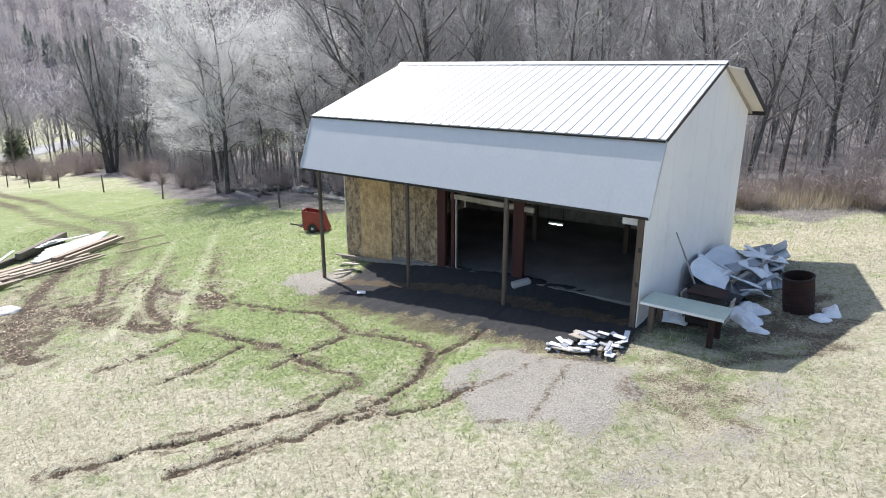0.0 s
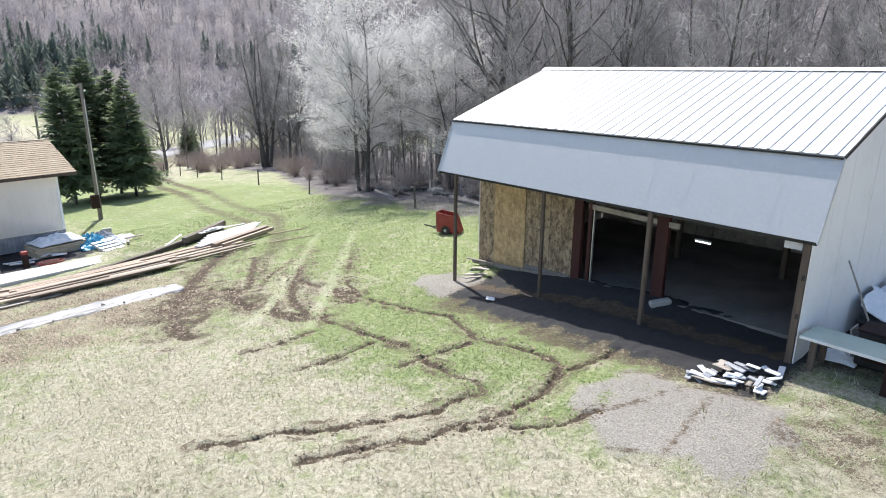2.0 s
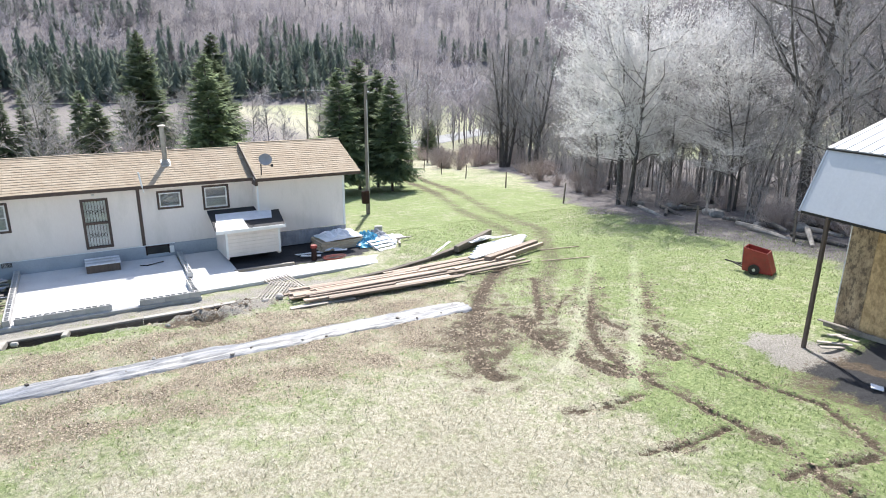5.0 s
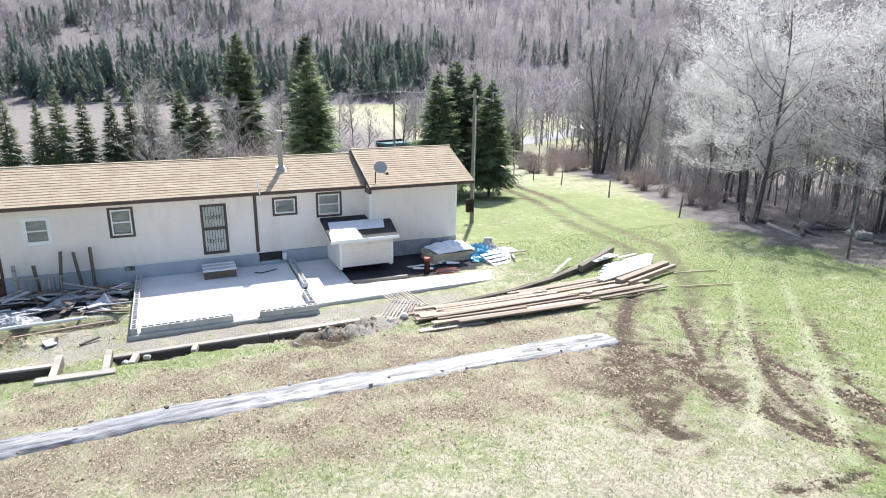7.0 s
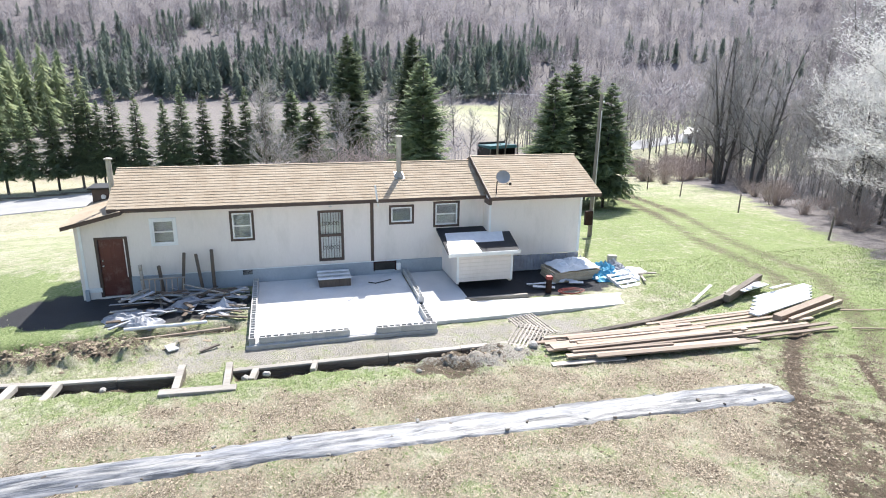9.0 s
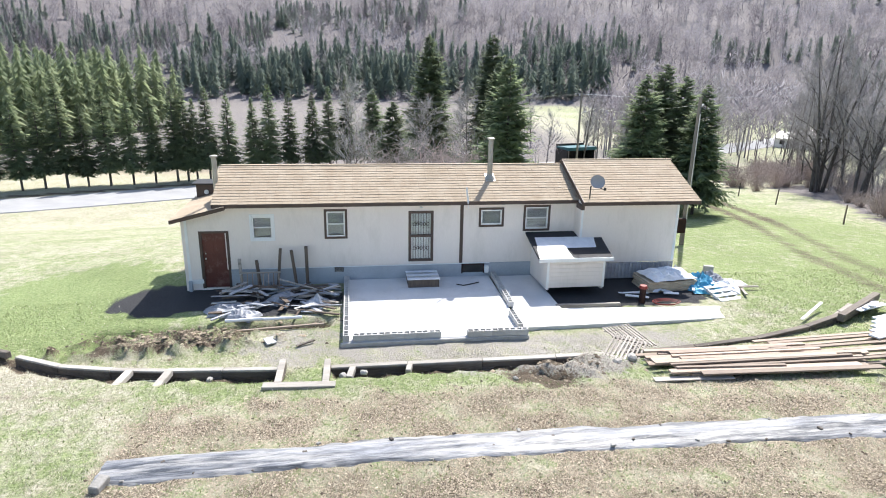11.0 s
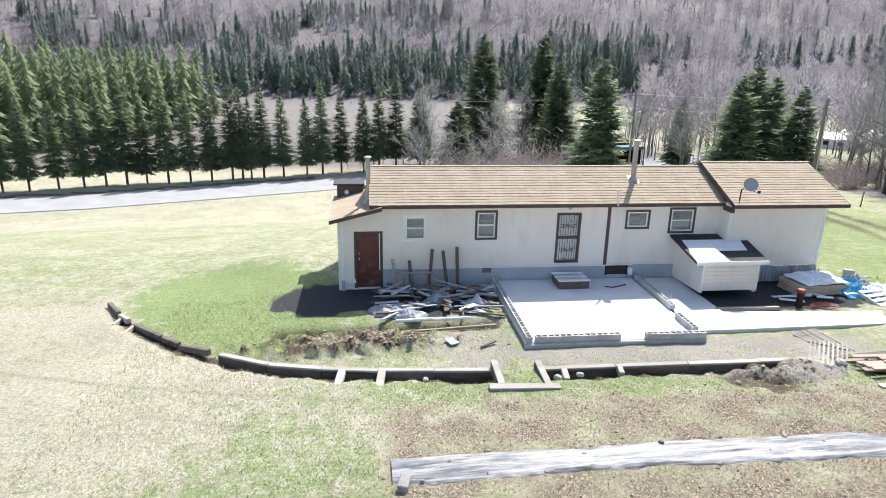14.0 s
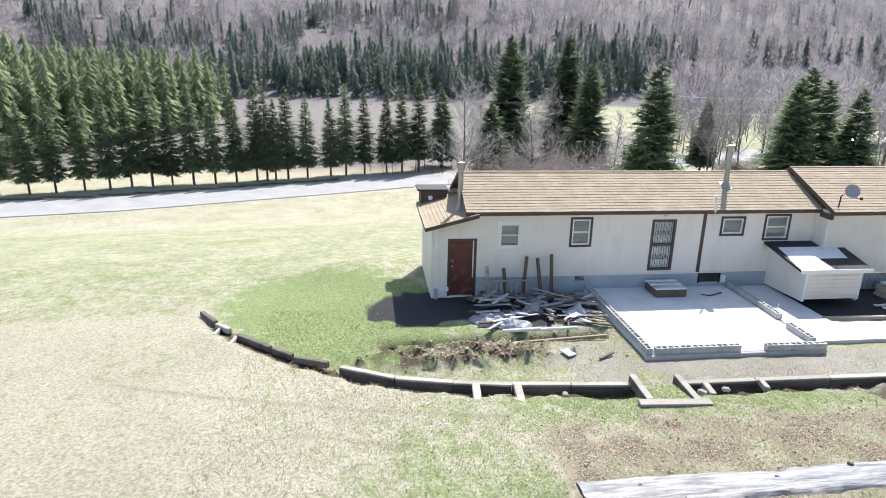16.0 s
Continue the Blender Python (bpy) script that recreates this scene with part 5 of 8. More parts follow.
def shingled(y0, y1, eave, ridge, parent, thick=0.12, courses=None):
    """A roof slope facing the front: a deck and overlapping courses of shingle. eave, ridge: (x, z)."""
    dx, dz = ridge[0] - eave[0], ridge[1] - eave[1]
    ln = math.hypot(dx, dz)
    ux, uz = dx / ln, dz / ln
    nx_, nz_ = (uz, -ux) if -ux > 0 else (-uz, ux)
    deck = Shape().add([(eave[0], y0, eave[1]), (eave[0], y1, eave[1]), (ridge[0], y1, ridge[1]), (ridge[0], y0, ridge[1]), (eave[0], y0, eave[1] - thick), (eave[0], y1, eave[1] - thick), (ridge[0], y1, ridge[1] - thick), (ridge[0], y0, ridge[1] - thick)],
                       [(0, 1, 2, 3), (7, 6, 5, 4), (0, 4, 5, 1), (1, 5, 6, 2), (2, 6, 7, 3), (3, 7, 4, 0)])
    deck_ob = part("roof_slope", deck, "brown", parent, "brown-edged roof slope")
    k = courses or max(3, round(ln / 0.175))
    r = random.Random(int(y0 * 10) + 77)
    for i in range(k):
        s = Shape()
        a, b = i / k * ln, min((i + 1) / k * ln + 0.02, ln)
        y = y0 - 0.01
        while y < y1:
            w = min(0.32, y1 + 0.01 - y)
            t0, t1 = 0.02 + r.uniform(-0.003, 0.004), 0.005
            lo = a + r.uniform(-0.006, 0.006)
            q = [(lo, t0), (b, t1)]
            top = [(eave[0] + ux * d + nx_ * h, yy, eave[1] + uz * d + nz_ * h) for d, h in q for yy in (y + 0.001, y + w - 0.001)]
            bot = [(eave[0] + ux * lo, yy, eave[1] + uz * lo) for yy in (y + 0.003, y + w - 0.003)]
            s.add(top + bot, [(0, 1, 3, 2), (4, 5, 1, 0)])
            y += 0.32
        part("shingle_course", s, "shingle", deck_ob)
    return deck_ob


main_roof = part("roof", Shape().box((-33.5, -0.95, 2.545), (0.16, 14.05, 0.05)), "shingle", house, "brown shingle roof")
shingled(-7.97, 6.0, (-31.18, 1.47), (-33.5, 2.56), main_roof)
shingled(-7.97, 6.0, (-35.75, 1.47), (-33.5, 2.56), main_roof)
ext_roof = part("roof", Shape().box((-33.4, 8.35, 2.73), (0.16, 4.9, 0.05)), "shingle", house)
shingled(5.9, 10.72, (-30.5, 1.52), (-33.4, 2.74), ext_roof)
shingled(5.9, 10.72, (-35.9, 1.62), (-33.4, 2.74), ext_roof)
part("fascia", Shape().box((-31.17, -0.95, 1.41), (0.03, 13.95, 0.13)), "brown", main_roof)
part("fascia", Shape().box((-30.485, 8.3, 1.46), (0.03, 4.82, 0.13)), "brown", ext_roof)
part("soffit", Shape().box((-31.33, -0.95, 1.375), (0.28, 13.9, 0.02)), "cream", main_roof)
part("soffit", Shape().box((-30.65, 8.3, 1.43), (0.28, 4.8, 0.02)), "cream", ext_roof)
# roof step between the two parts
part("step_wall", Shape().prism([(5.86, 1.2), (5.86, 1.4), (5.98, 1.4), (5.98, 1.2)], -31.2, -30.6), "brown", ext_roof)
part("rake_board", Shape().bar((-30.5, 5.89, 1.46), (-33.4, 5.89, 2.68), 0.03, 0.16), "brown", ext_roof)
# lean-to roof over the side door, sloping down to the left
lean = part("roof", Shape().add([(-31.05, -9.45, 0.93), (-31.05, -7.5, 1.42), (-35.3, -7.5, 1.42), (-35.3, -9.45, 0.93), (-31.05, -9.45, 0.80), (-31.05, -7.5, 1.29), (-35.3, -7.5, 1.29), (-35.3, -9.45, 0.80)],
                                [(0, 3, 2, 1), (4, 5, 6, 7), (0, 1, 5, 4), (1, 2, 6, 5), (2, 3, 7, 6), (3, 0, 4, 7)]), "brown", house, "brown lean-to porch roof")
for i in range(13):
    d0, d1 = i / 13, (i + 1) / 13 + 0.02
    s = Shape()
    for j in range(13):
        a = -31.04 - j * 0.327
        s.add([(a, -9.46 + 1.95 * d0, 0.93 + 0.49 * d0 + 0.024), (a - 0.322, -9.46 + 1.95 * d0, 0.93 + 0.49 * d0 + 0.024), (a - 0.322, -9.46 + 1.95 * min(d1, 1), 0.93 + 0.49 * min(d1, 1) + 0.006), (a, -9.46 + 1.95 * min(d1, 1), 0.93 + 0.49 * min(d1, 1) + 0.006),
               (a, -9.46 + 1.95 * d0, 0.93 + 0.49 * d0), (a - 0.322, -9.46 + 1.95 * d0, 0.93 + 0.49 * d0)], [(0, 1, 2, 3), (4, 5, 1, 0)])
    part("shingle_course", s, "shingle", lean)
# raised hood behind it, with a metal lid
hood = part("roof_hood", Shape().box((-35.3, -8.75, 1.22), (0.9, 1.1, 0.6)), "brown", house, "dark raised roof box")
part("lid", Shape().box((-35.3, -8.8, 1.56), (1.1, 1.3, 0.07), bevel=0.02), "dark", hood, "dark metal lid")
part("fan", Shape().tube([(-34.86, -8.9, 1.22), (-34.80, -8.9, 1.22)], [0.10, 0.09], 12), "white", hood, "round white vent")


def flue(x, y, z0, z1, r, label):
    f = thing("chimney_pipe", label, "chimney")
    part("pipe", Shape().tube([(x, y, z0), (x, y, z1)], [r, r], 14), "old_pipe", f, smooth=False)
    part("band", Shape().tube([(x, y, z0 + 0.55), (x, y, z0 + 0.59)], [r + 0.008, r + 0.008], 14), "old_pipe", f)
    part("flashing", Shape().tube([(x, y, z0 - 0.06), (x, y, z0 + 0.16)], [r * 2.3, r * 1.05], 14), "old_pipe", f)
    part("cap", Shape().tube([(x, y, z1), (x, y, z1 + 0.05), (x, y, z1 + 0.08)], [r * 1.5, r * 1.55, r * 0.7], 14), "old_pipe", f)


flue(-32.55, 2.62, 2.13, 3.68, 0.10, "tall galvanised chimney pipe on the shingle roof")
part("flashing_sheet", Shape().add([(-32.35, 2.45, 2.05), (-32.35, 2.82, 2.05), (-32.8, 2.82, 2.265), (-32.8, 2.45, 2.265), (-32.35, 2.45, 2.02), (-32.35, 2.82, 2.02), (-32.8, 2.82, 2.24), (-32.8, 2.45, 2.24)], [(0, 1, 2, 3), (7, 6, 5, 4), (0, 4, 5, 1), (1, 5, 6, 2), (2, 6, 7, 3), (3, 7, 4, 0)]), "galv", main_roof)
flue(-32.5, -8.0, 1.33, 3.02, 0.095, "galvanised chimney pipe on the lean-to roof")
vp = thing("vent_pipe", "thin white vent pipe leaning at the eave", "pipe")
part("pipe", Shape().tube([(-31.30, 1.55, 1.2), (-31.12, 1.5, 1.45), (-31.12, 1.42, 2.05)], [0.035, 0.035, 0.035], 8), "white", vp)
ds = thing("satellite_dish", "grey satellite dish on a bracket at the roof edge", "dish")
s = Shape()
c, k = pose(-30.42, 6.32, 2.33, 0, 66, -8), 20
s.add([(c @ Vector((0.26 * r * math.cos(6.2832 * j / k), 0.28 * r * math.sin(6.2832 * j / k), 0.07 * r * r)))[:] for r in (0.15, 0.5, 0.8, 1.0) for j in range(k)],
      [(i * k + j, i * k + (j + 1) % k, (i + 1) * k + (j + 1) % k, (i + 1) * k + j) for i in range(3) for j in range(k)] + [tuple(range(k))])
part("reflector", s, "dish", ds, smooth=True)
part("mast", Shape().tube([(-30.75, 6.2, 1.6), (-30.72, 6.2, 2.1), (-30.5, 6.28, 2.28)], [0.025, 0.025, 0.025], 8), "dark", ds)
part("feed_arm", Shape().tube([(-30.5, 6.3, 2.15), (-30.15, 6.5, 2.1)], [0.012, 0.012], 6).box((-30.12, 6.52, 2.12), (0.08, 0.08, 0.1)), "dark", ds)

# cellar entry with a felt roof
ce = thing("cellar_entry", "cream cellar entry with black felt roof against the house", "cellar entry")
part("side_wall", Shape().add([(HX, 4.20, -1.6), (-29.2, 4.20, -1.5), (-29.2, 4.20, -0.32), (HX, 4.20, 0.06), (HX, 4.28, -1.6), (-29.2, 4.28, -1.5), (-29.2, 4.28, -0.32), (HX, 4.28, 0.06)], [(0, 1, 2, 3), (7, 6, 5, 4), (0, 4, 5, 1), (1, 5, 6, 2), (2, 6, 7, 3), (3, 7, 4, 0)]), "cream", ce)
part("side_wall", Shape().add([(HX, 6.30, -1.6), (-29.2, 6.30, -1.5), (-29.2, 6.30, -0.32), (HX, 6.30, 0.06), (HX, 6.38, -1.6), (-29.2, 6.38, -1.5), (-29.2, 6.38, -0.32), (HX, 6.38, 0.06)], [(0, 1, 2, 3), (7, 6, 5, 4), (0, 4, 5, 1), (1, 5, 6, 2), (2, 6, 7, 3), (3, 7, 4, 0)]), "cream", ce)
for i in range(7):
    part("siding_board", Shape().box((-29.19, 5.29, -1.335 + 0.15 * i), (0.03, 2.14, 0.146), pose(0, 0, 0), 0.006), "cream", ce)
for y in (4.21, 6.37):
    part("corner_board", Shape().box((-29.175, y, -0.88), (0.05, 0.08, 1.12)), "white", ce)
part("roof", Shape().add([(HX + 0.02, 3.93, 0.14), (-28.98, 3.80, -0.22), (-28.98, 6.60, -0.22), (HX + 0.02, 6.95, 0.14), (HX + 0.02, 3.93, 0.06), (-28.98, 3.80, -0.30), (-28.98, 6.60, -0.30), (HX + 0.02, 6.95, 0.06)], [(0, 1, 2, 3), (7, 6, 5, 4), (0, 4, 5, 1), (1, 5, 6, 2), (2, 6, 7, 3), (3, 7, 4, 0)]), "felt", ce, "black roofing felt")
part("drip_board", Shape().box((-28.96, 5.2, -0.27), (0.04, 2.84, 0.14), bevel=0.01), "white", ce, "white fascia board")
part("roof_sheet", Shape().add([(-30.9, 4.15, 0.065), (-29.9, 4.0, -0.08), (-29.9, 6.3, -0.08), (-30.9, 6.55, 0.065), (-30.9, 4.15, 0.052), (-29.9, 4.0, -0.093), (-29.9, 6.3, -0.093), (-30.9, 6.55, 0.052)], [(0, 1, 2, 3), (7, 6, 5, 4), (0, 4, 5, 1), (1, 5, 6, 2), (2, 6, 7, 3), (3, 7, 4, 0)]), "foam", ce, "weathered white roof sheet")
part("roof_sheet", Shape().add([(-29.9, 3.95, -0.079), (-29.0, 3.82, -0.21), (-29.0, 5.1, -0.21), (-29.9, 5.1, -0.079), (-29.9, 3.95, -0.092), (-29.0, 3.82, -0.223), (-29.0, 5.1, -0.223), (-29.9, 5.1, -0.092)], [(0, 1, 2, 3), (7, 6, 5, 4), (0, 4, 5, 1), (1, 5, 6, 2), (2, 6, 7, 3), (3, 7, 4, 0)]), "white", ce, "bare pale sheathing")

# ---- slab, block walls, walk ----
SLAB = -1.62
single("patio_slab", Shape().box((-28.58, -0.4, SLAB - 0.12), (5.64, 5.75, 0.24), bevel=0.02), "concrete", "new pale concrete patio slab beside the house", "patio", kind="structure")
single("side_slab", Shape().box((-29.4, 3.45, SLAB - 0.14), (3.9, 1.75, 0.24), bevel=0.02), "concrete", "pale concrete side slab by the cellar entry", "patio", kind="structure")
single("footpath", Shape().add([(-26.25, 2.55, SLAB - 0.01), (-26.35, 11.0, SLAB - 0.01), (-26.25, 11.95, SLAB - 0.05), (-27.3, 11.0, SLAB - 0.01), (-27.75, 4.0, SLAB - 0.01), (-27.6, 2.55, SLAB - 0.01),
                                (-26.25, 2.55, SLAB - 0.3), (-26.35, 11.0, SLAB - 0.3), (-26.25, 11.95, SLAB - 0.3), (-27.3, 11.0, SLAB - 0.3), (-27.75, 4.0, SLAB - 0.3), (-27.6, 2.55, SLAB - 0.3)],
                               [(0, 1, 2, 3, 4, 5), (11, 10, 9, 8, 7, 6)] + [(i, 6 + i, 6 + (i + 1) % 6, (i + 1) % 6) for i in range(6)]), "concrete", "long pale concrete footpath across the lawn", "path", kind="structure")
# one hollow block with two cores
s = Shape()
L, Wb, Hb, t = 0.39, 0.19, 0.19, 0.035
outs = [(-L / 2, -Wb / 2), (L / 2, -Wb / 2), (L / 2, Wb / 2), (-L / 2, Wb / 2)]
s.add([(x, y, z) for z in (0, Hb) for x, y in outs], [(0, 1, 5, 4), (1, 2, 6, 5), (2, 3, 7, 6), (3, 0, 4, 7), (3, 2, 1, 0)])
xs = [-L / 2, -L / 2 + t, -t / 2, t / 2, L / 2 - t, L / 2]
ys = [-Wb / 2, -Wb / 2 + t, Wb / 2 - t, Wb / 2]
for i in range(5):
    for j in range(3):
        core = j == 1 and i in (1, 3)
        a, b, c, d = xs[i], xs[i + 1], ys[j], ys[j + 1]
        z = 0.02 if core else Hb
        s.add([(a, c, z), (b, c, z), (b, d, z), (a, d, z)], [(0, 1, 2, 3)])
        if core:
            s.add([(a, c, z), (b, c, z), (b, d, z), (a, d, z), (a, c, Hb), (b, c, Hb), (b, d, Hb), (a, d, Hb)], [(0, 4, 5, 1), (1, 5, 6, 2), (2, 6, 7, 3), (3, 7, 4, 0)])
me = bpy.data.meshes.new("block")
me.from_pydata(s.v, [], s.f)
me.materials.append(M["block"])
block_mesh = me


def block_run(label, x0, y0, x1, y1, z=SLAB):
    w = thing("block_wall", label, "block wall", "patio block walls")
    n = round(math.hypot(x1 - x0, y1 - y0) / 0.40)
    a = math.degrees(math.atan2(y1 - y0, x1 - x0))
    r = random.Random(n)
    for i in range(n):
        o = part("block", block_mesh, "block", w)
        f = (i + 0.5) / n
        o.matrix_world = pose(x0 + (x1 - x0) * f, y0 + (y1 - y0) * f, z + 0.002, 0, 0, a + r.uniform(-0.8, 0.8))


block_run("single course of hollow grey blocks along the patio", -31.3, -3.17, -25.76, -3.17)
block_run("single course of hollow grey blocks along the patio", -25.85, -2.97, -25.85, -0.25)
block_run("single course of hollow grey blocks along the patio", -25.80, 0.58, -25.76, 2.52)
block_run("short course of hollow grey blocks at the patio corner", -27.3, 2.38, -26.1, 2.38)
block_run("single course of hollow grey blocks across the patio", -31.3, 2.62, -28.0, 2.55)
part("slab_edge", Shape().box((-25.70, -0.4, SLAB - 0.17), (0.10, 5.9, 0.32), bevel=0.02), "block", bpy.data.objects["patio_slab"], "grey form-cast slab edge")
stp = thing("door_step", "grey slatted wooden step standing on the slab", "step", m=pose(-30.75, -0.28, SLAB))
part("frame", Shape().box((0, 0, 0.15), (1.0, 1.18, 0.30), bevel=0.01), "post", stp)
for i in range(5):
    part("slat", Shape().box((-0.42 + 0.21 * i, 0, 0.32), (0.17, 1.24, 0.04), bevel=0.006), "foam" if i % 2 == 0 else "galv", stp)
single("hose_end", Shape().tube([(-30.4, 1.0, SLAB + 0.03), (-30.25, 1.25, SLAB + 0.03), (-30.35, 1.5, SLAB + 0.03), (-30.55, 1.9, SLAB + 0.03)], [0.02] * 4, 6), "dark", "short black hose lying on the slab", "hose")
single("rebar_pin", Shape().tube([(-28.1, 2.45, SLAB), (-28.1, 2.5, SLAB + 0.55)], [0.012, 0.012], 5), "foam", "thin upright pin at the block wall end", "pin")

# ---- clutter along the house ----
for i, (y, h, lean_) in enumerate(((-7.05, 0.95, 4), (-5.75, 1.25, -6), (-5.05, 1.2, 5), (-4.65, 1.3, -2), (-6.4, 0.9, 2))):
    single("leaning_post", Shape().box((0, 0, 0.75), (0.10, 0.11, 1.5), bevel=0.01), "grey_wood" if i == 0 else "post", "weathered post stood against the house wall", "post", "posts by the house", m=pose(HX + 0.45, y, -1.72, lean_, -9, 6 * i) @ Matrix.Diagonal((1, 1, h / 1.25, 1)))
rail = thing("stair_railing", "pale wooden stair railing with balusters lying on edge", "railing", m=pose(-30.75, -6.35, -1.72, 0, -10, 0))
part("rail", Shape().box((0, 0, 0.68), (0.05, 1.5, 0.06), bevel=0.006).box((0, 0, 0.06), (0.05, 1.5, 0.06), bevel=0.006), "grey_wood", rail)
for i in range(8):
    part("baluster", Shape().box((0, -0.66 + 0.19 * i, 0.37), (0.035, 0.035, 0.58)), "lumber", rail)
rng = random.Random(12)
for i in range(86):
    x, y = -31.0 + 2.7 * rng.random(), -7.6 + 4.1 * rng.random()
    ln = rng.uniform(0.35, 1.8)
    # greyer, darker pieces: the house's shade is partly put into their colours
    key = rng.choice(("grey_wood", "dull", "post", "post", "post", "dull", "galv"))
    y = min(max(y, -7.9 + ln * 0.4), -3.5 - ln * 0.4)
    zz = 0.05 + 0.5 * math.exp(-((x + 29.8) / 0.9) ** 2) * rng.random()
    box_thing("debris_board", (ln, rng.uniform(0.06, 0.16), rng.uniform(0.02, 0.05)), {"dull": "dull_sheet"}.get(key, key), {"grey_wood": "weathered board in the demolition heap by the house", "dull": "pale trim board in the demolition heap by the house", "galv": "grey metal strip in the demolition heap by the house", "post": "dark timber in the demolition heap by the house"}[key],
              "board", (x, y, gz(x, y) + zz), rng.uniform(-9, 9), rng.uniform(-8, 8), 90 + rng.gauss(0, 42), "demolition heap")
for i, (x, y, w, d, r) in enumerate(((-29.2, -7.3, 0.9, 1.5, 20), (-28.6, -6.7, 0.8, 1.2, -30), (-29.9, -5.6, 0.7, 1.2, 60), (-29.3, -4.2, 0.7, 0.9, 10))):
    single("plastic_sheet", crumpled(w, d, 0.28, i + 20, 12), "dull_sheet", "crumpled pale plastic in the demolition heap", "plastic sheet", "demolition heap", m=pose(x, y, gz(x, y), 0, 0, r))
for x, y0, y1, r in ((-28.05, -7.15, -5.9, 0.06), (-28.0, -5.9, -4.65, 0.055)):
    single("white_pipe", Shape().tube([(x, y0, gz(x, y0) + 0.09), (x, y1, gz(x, y1) + 0.09)], [r, r], 10), "foam", "white plastic pipe lying on grass", "pipe", "white pipes")
single("edging_board", Shape().bar((-27.1, -9.6, gz(-27.1, -9.6) + 0.06), (-27.3, -3.9, gz(-27.3, -3.9) + 0.10), 0.09, 0.06, 0.01), "lumber", "long pale board along a dug trench", "board")
box_thing("paver", (0.4, 0.3, 0.05), "concrete", "pale square paver on disturbed soil", "paver", (-26.3, -5.5, gz(-26.3, -5.5) + 0.05), 0, 4, 25)
box_thing("stick", (0.6, 0.09, 0.05), "timber", "dark split stick on disturbed soil", "stick", (-26.0, -4.4, gz(-26, -4.4) + 0.04), 0, 4, -60)
# building materials by the addition
stack = thing("board_stack", "stack of tan boards under white sheets by the house", "board stack", m=pose(-29.75, 9.15, -1.74, 0, 0, 3))
for i in range(5):
    part("sheet", Shape().box((0.02 * (i % 2), 0.03 * (i % 3), 0.05 + 0.085 * i), (1.25, 2.05, 0.08), bevel=0.008), "board_stack", stack)
part("cover", Shape().box((-0.05, 0.1, 0.49), (1.2, 1.8, 0.05), bevel=0.02), "foam", stack, "white cover sheet")
single("blue_tarp", crumpled(1.15, 1.5, 0.55, 31, 24), "tarp", "crumpled blue tarpaulin over building materials", "tarpaulin", m=pose(-29.5, 10.55, -1.72, 0, 0, 25))
for i, (x, y, w, d, h, r) in enumerate(((-29.9, 11.1, 1.0, 1.3, 0.45, 10), (-28.9, 11.2, 0.9, 1.2, 0.35, -30), (-30.6, 9.7, 1.0, 1.7, 0.6, 0), (-29.2, 11.8, 0.7, 1.2, 0.25, 40))):
    single("plastic_sheet", crumpled(w, d, h, i + 40, 14), "foam" if i % 2 else "dull_sheet", "crumpled pale plastic sheet by the blue tarpaulin", "plastic sheet", m=pose(x, y, gz(x, y), 0, 0, r))
single("plastic_sheet", crumpled(1.3, 1.9, 0.3, 52, 16), "foam", "crumpled white cover over stacked boards", "plastic sheet", m=pose(-29.7, 9.2, -1.24, 0, 0, 8))
single("plastic_sheet", crumpled(0.8, 1.0, 0.4, 53, 14), "tarp", "crumpled blue tarpaulin beside stacked boards", "tarpaulin", m=pose(-28.9, 10.5, gz(-28.9, 10.5), 0, 0, -20))
pal = thing("white_pallet", "white slatted pallet lying on grass", "pallet", m=pose(-28.3, 10.75, gz(-28.3, 10.75) + 0.02, 0, 14, 12))
for i in range(4):
    part("slat", Shape().box((-0.42 + 0.28 * i, 0, 0.12), (0.16, 1.0, 0.03), bevel=0.005), "foam", pal)
for j in (-1, 0, 1):
    part("runner", Shape().box((0, 0.42 * j, 0.05), (1.05, 0.06, 0.1), bevel=0.005), "foam", pal)
rng = random.Random(33)
for i in range(16):
    y = 7.5 + 4.6 * rng.random()
    x = -28.1 - 1.2 * rng.random() * (1 if y < 9.5 else 1.6)
    box_thing("scrap_board", (rng.uniform(0.5, 1.5), rng.uniform(0.06, 0.2), 0.035), rng.choice(("foam", "grey_wood", "foam")), "loose pale board by the stacked materials", "board", (x, y, gz(x, y) + 0.03 + 0.1 * rng.random()), rng.uniform(-6, 6), rng.uniform(-6, 6), 90 + rng.gauss(0, 30), "boards by the stack")
box_thing("concrete_block", (0.39, 0.19, 0.3), "block", "grey concrete block on the lawn edge", "block", (-31.2, 11.9, gz(-31.2, 11.9)), 0, 0, 70)
hyd = thing("standpipe", "rusty red standpipe beside the footpath", "standpipe", m=pose(-28.25, 7.55, -1.74))
part("barrel", Shape().tube([(0, 0, 0), (0, 0, 0.55)], [0.12, 0.11], 12), "rust", hyd)
part("cap", Shape().tube([(0, 0, 0.55), (0, 0, 0.66)], [0.15, 0.13], 12), "cart_red", hyd, "faded red cap")
coil = Shape()
for k in range(3):
    coil.tube([(-27.95 + (0.30 + 0.05 * k) * math.cos(a) * 0.7, 8.35 + (0.42 + 0.05 * k) * math.sin(a), -1.68 + 0.03 * k) for a in np.linspace(0, 6.28, 20)], [0.014] * 20, 5, False)
single("hose_coil", coil, "cart_red", "loose coil of thin orange hose on the ground", "hose")
single("curb_board", Shape().bar((-28.05, 4.2, -1.68), (-28.0, 6.6, -1.68), 0.12, 0.14, 0.01), "grey_wood", "grey curb board along dark gravel", "board")

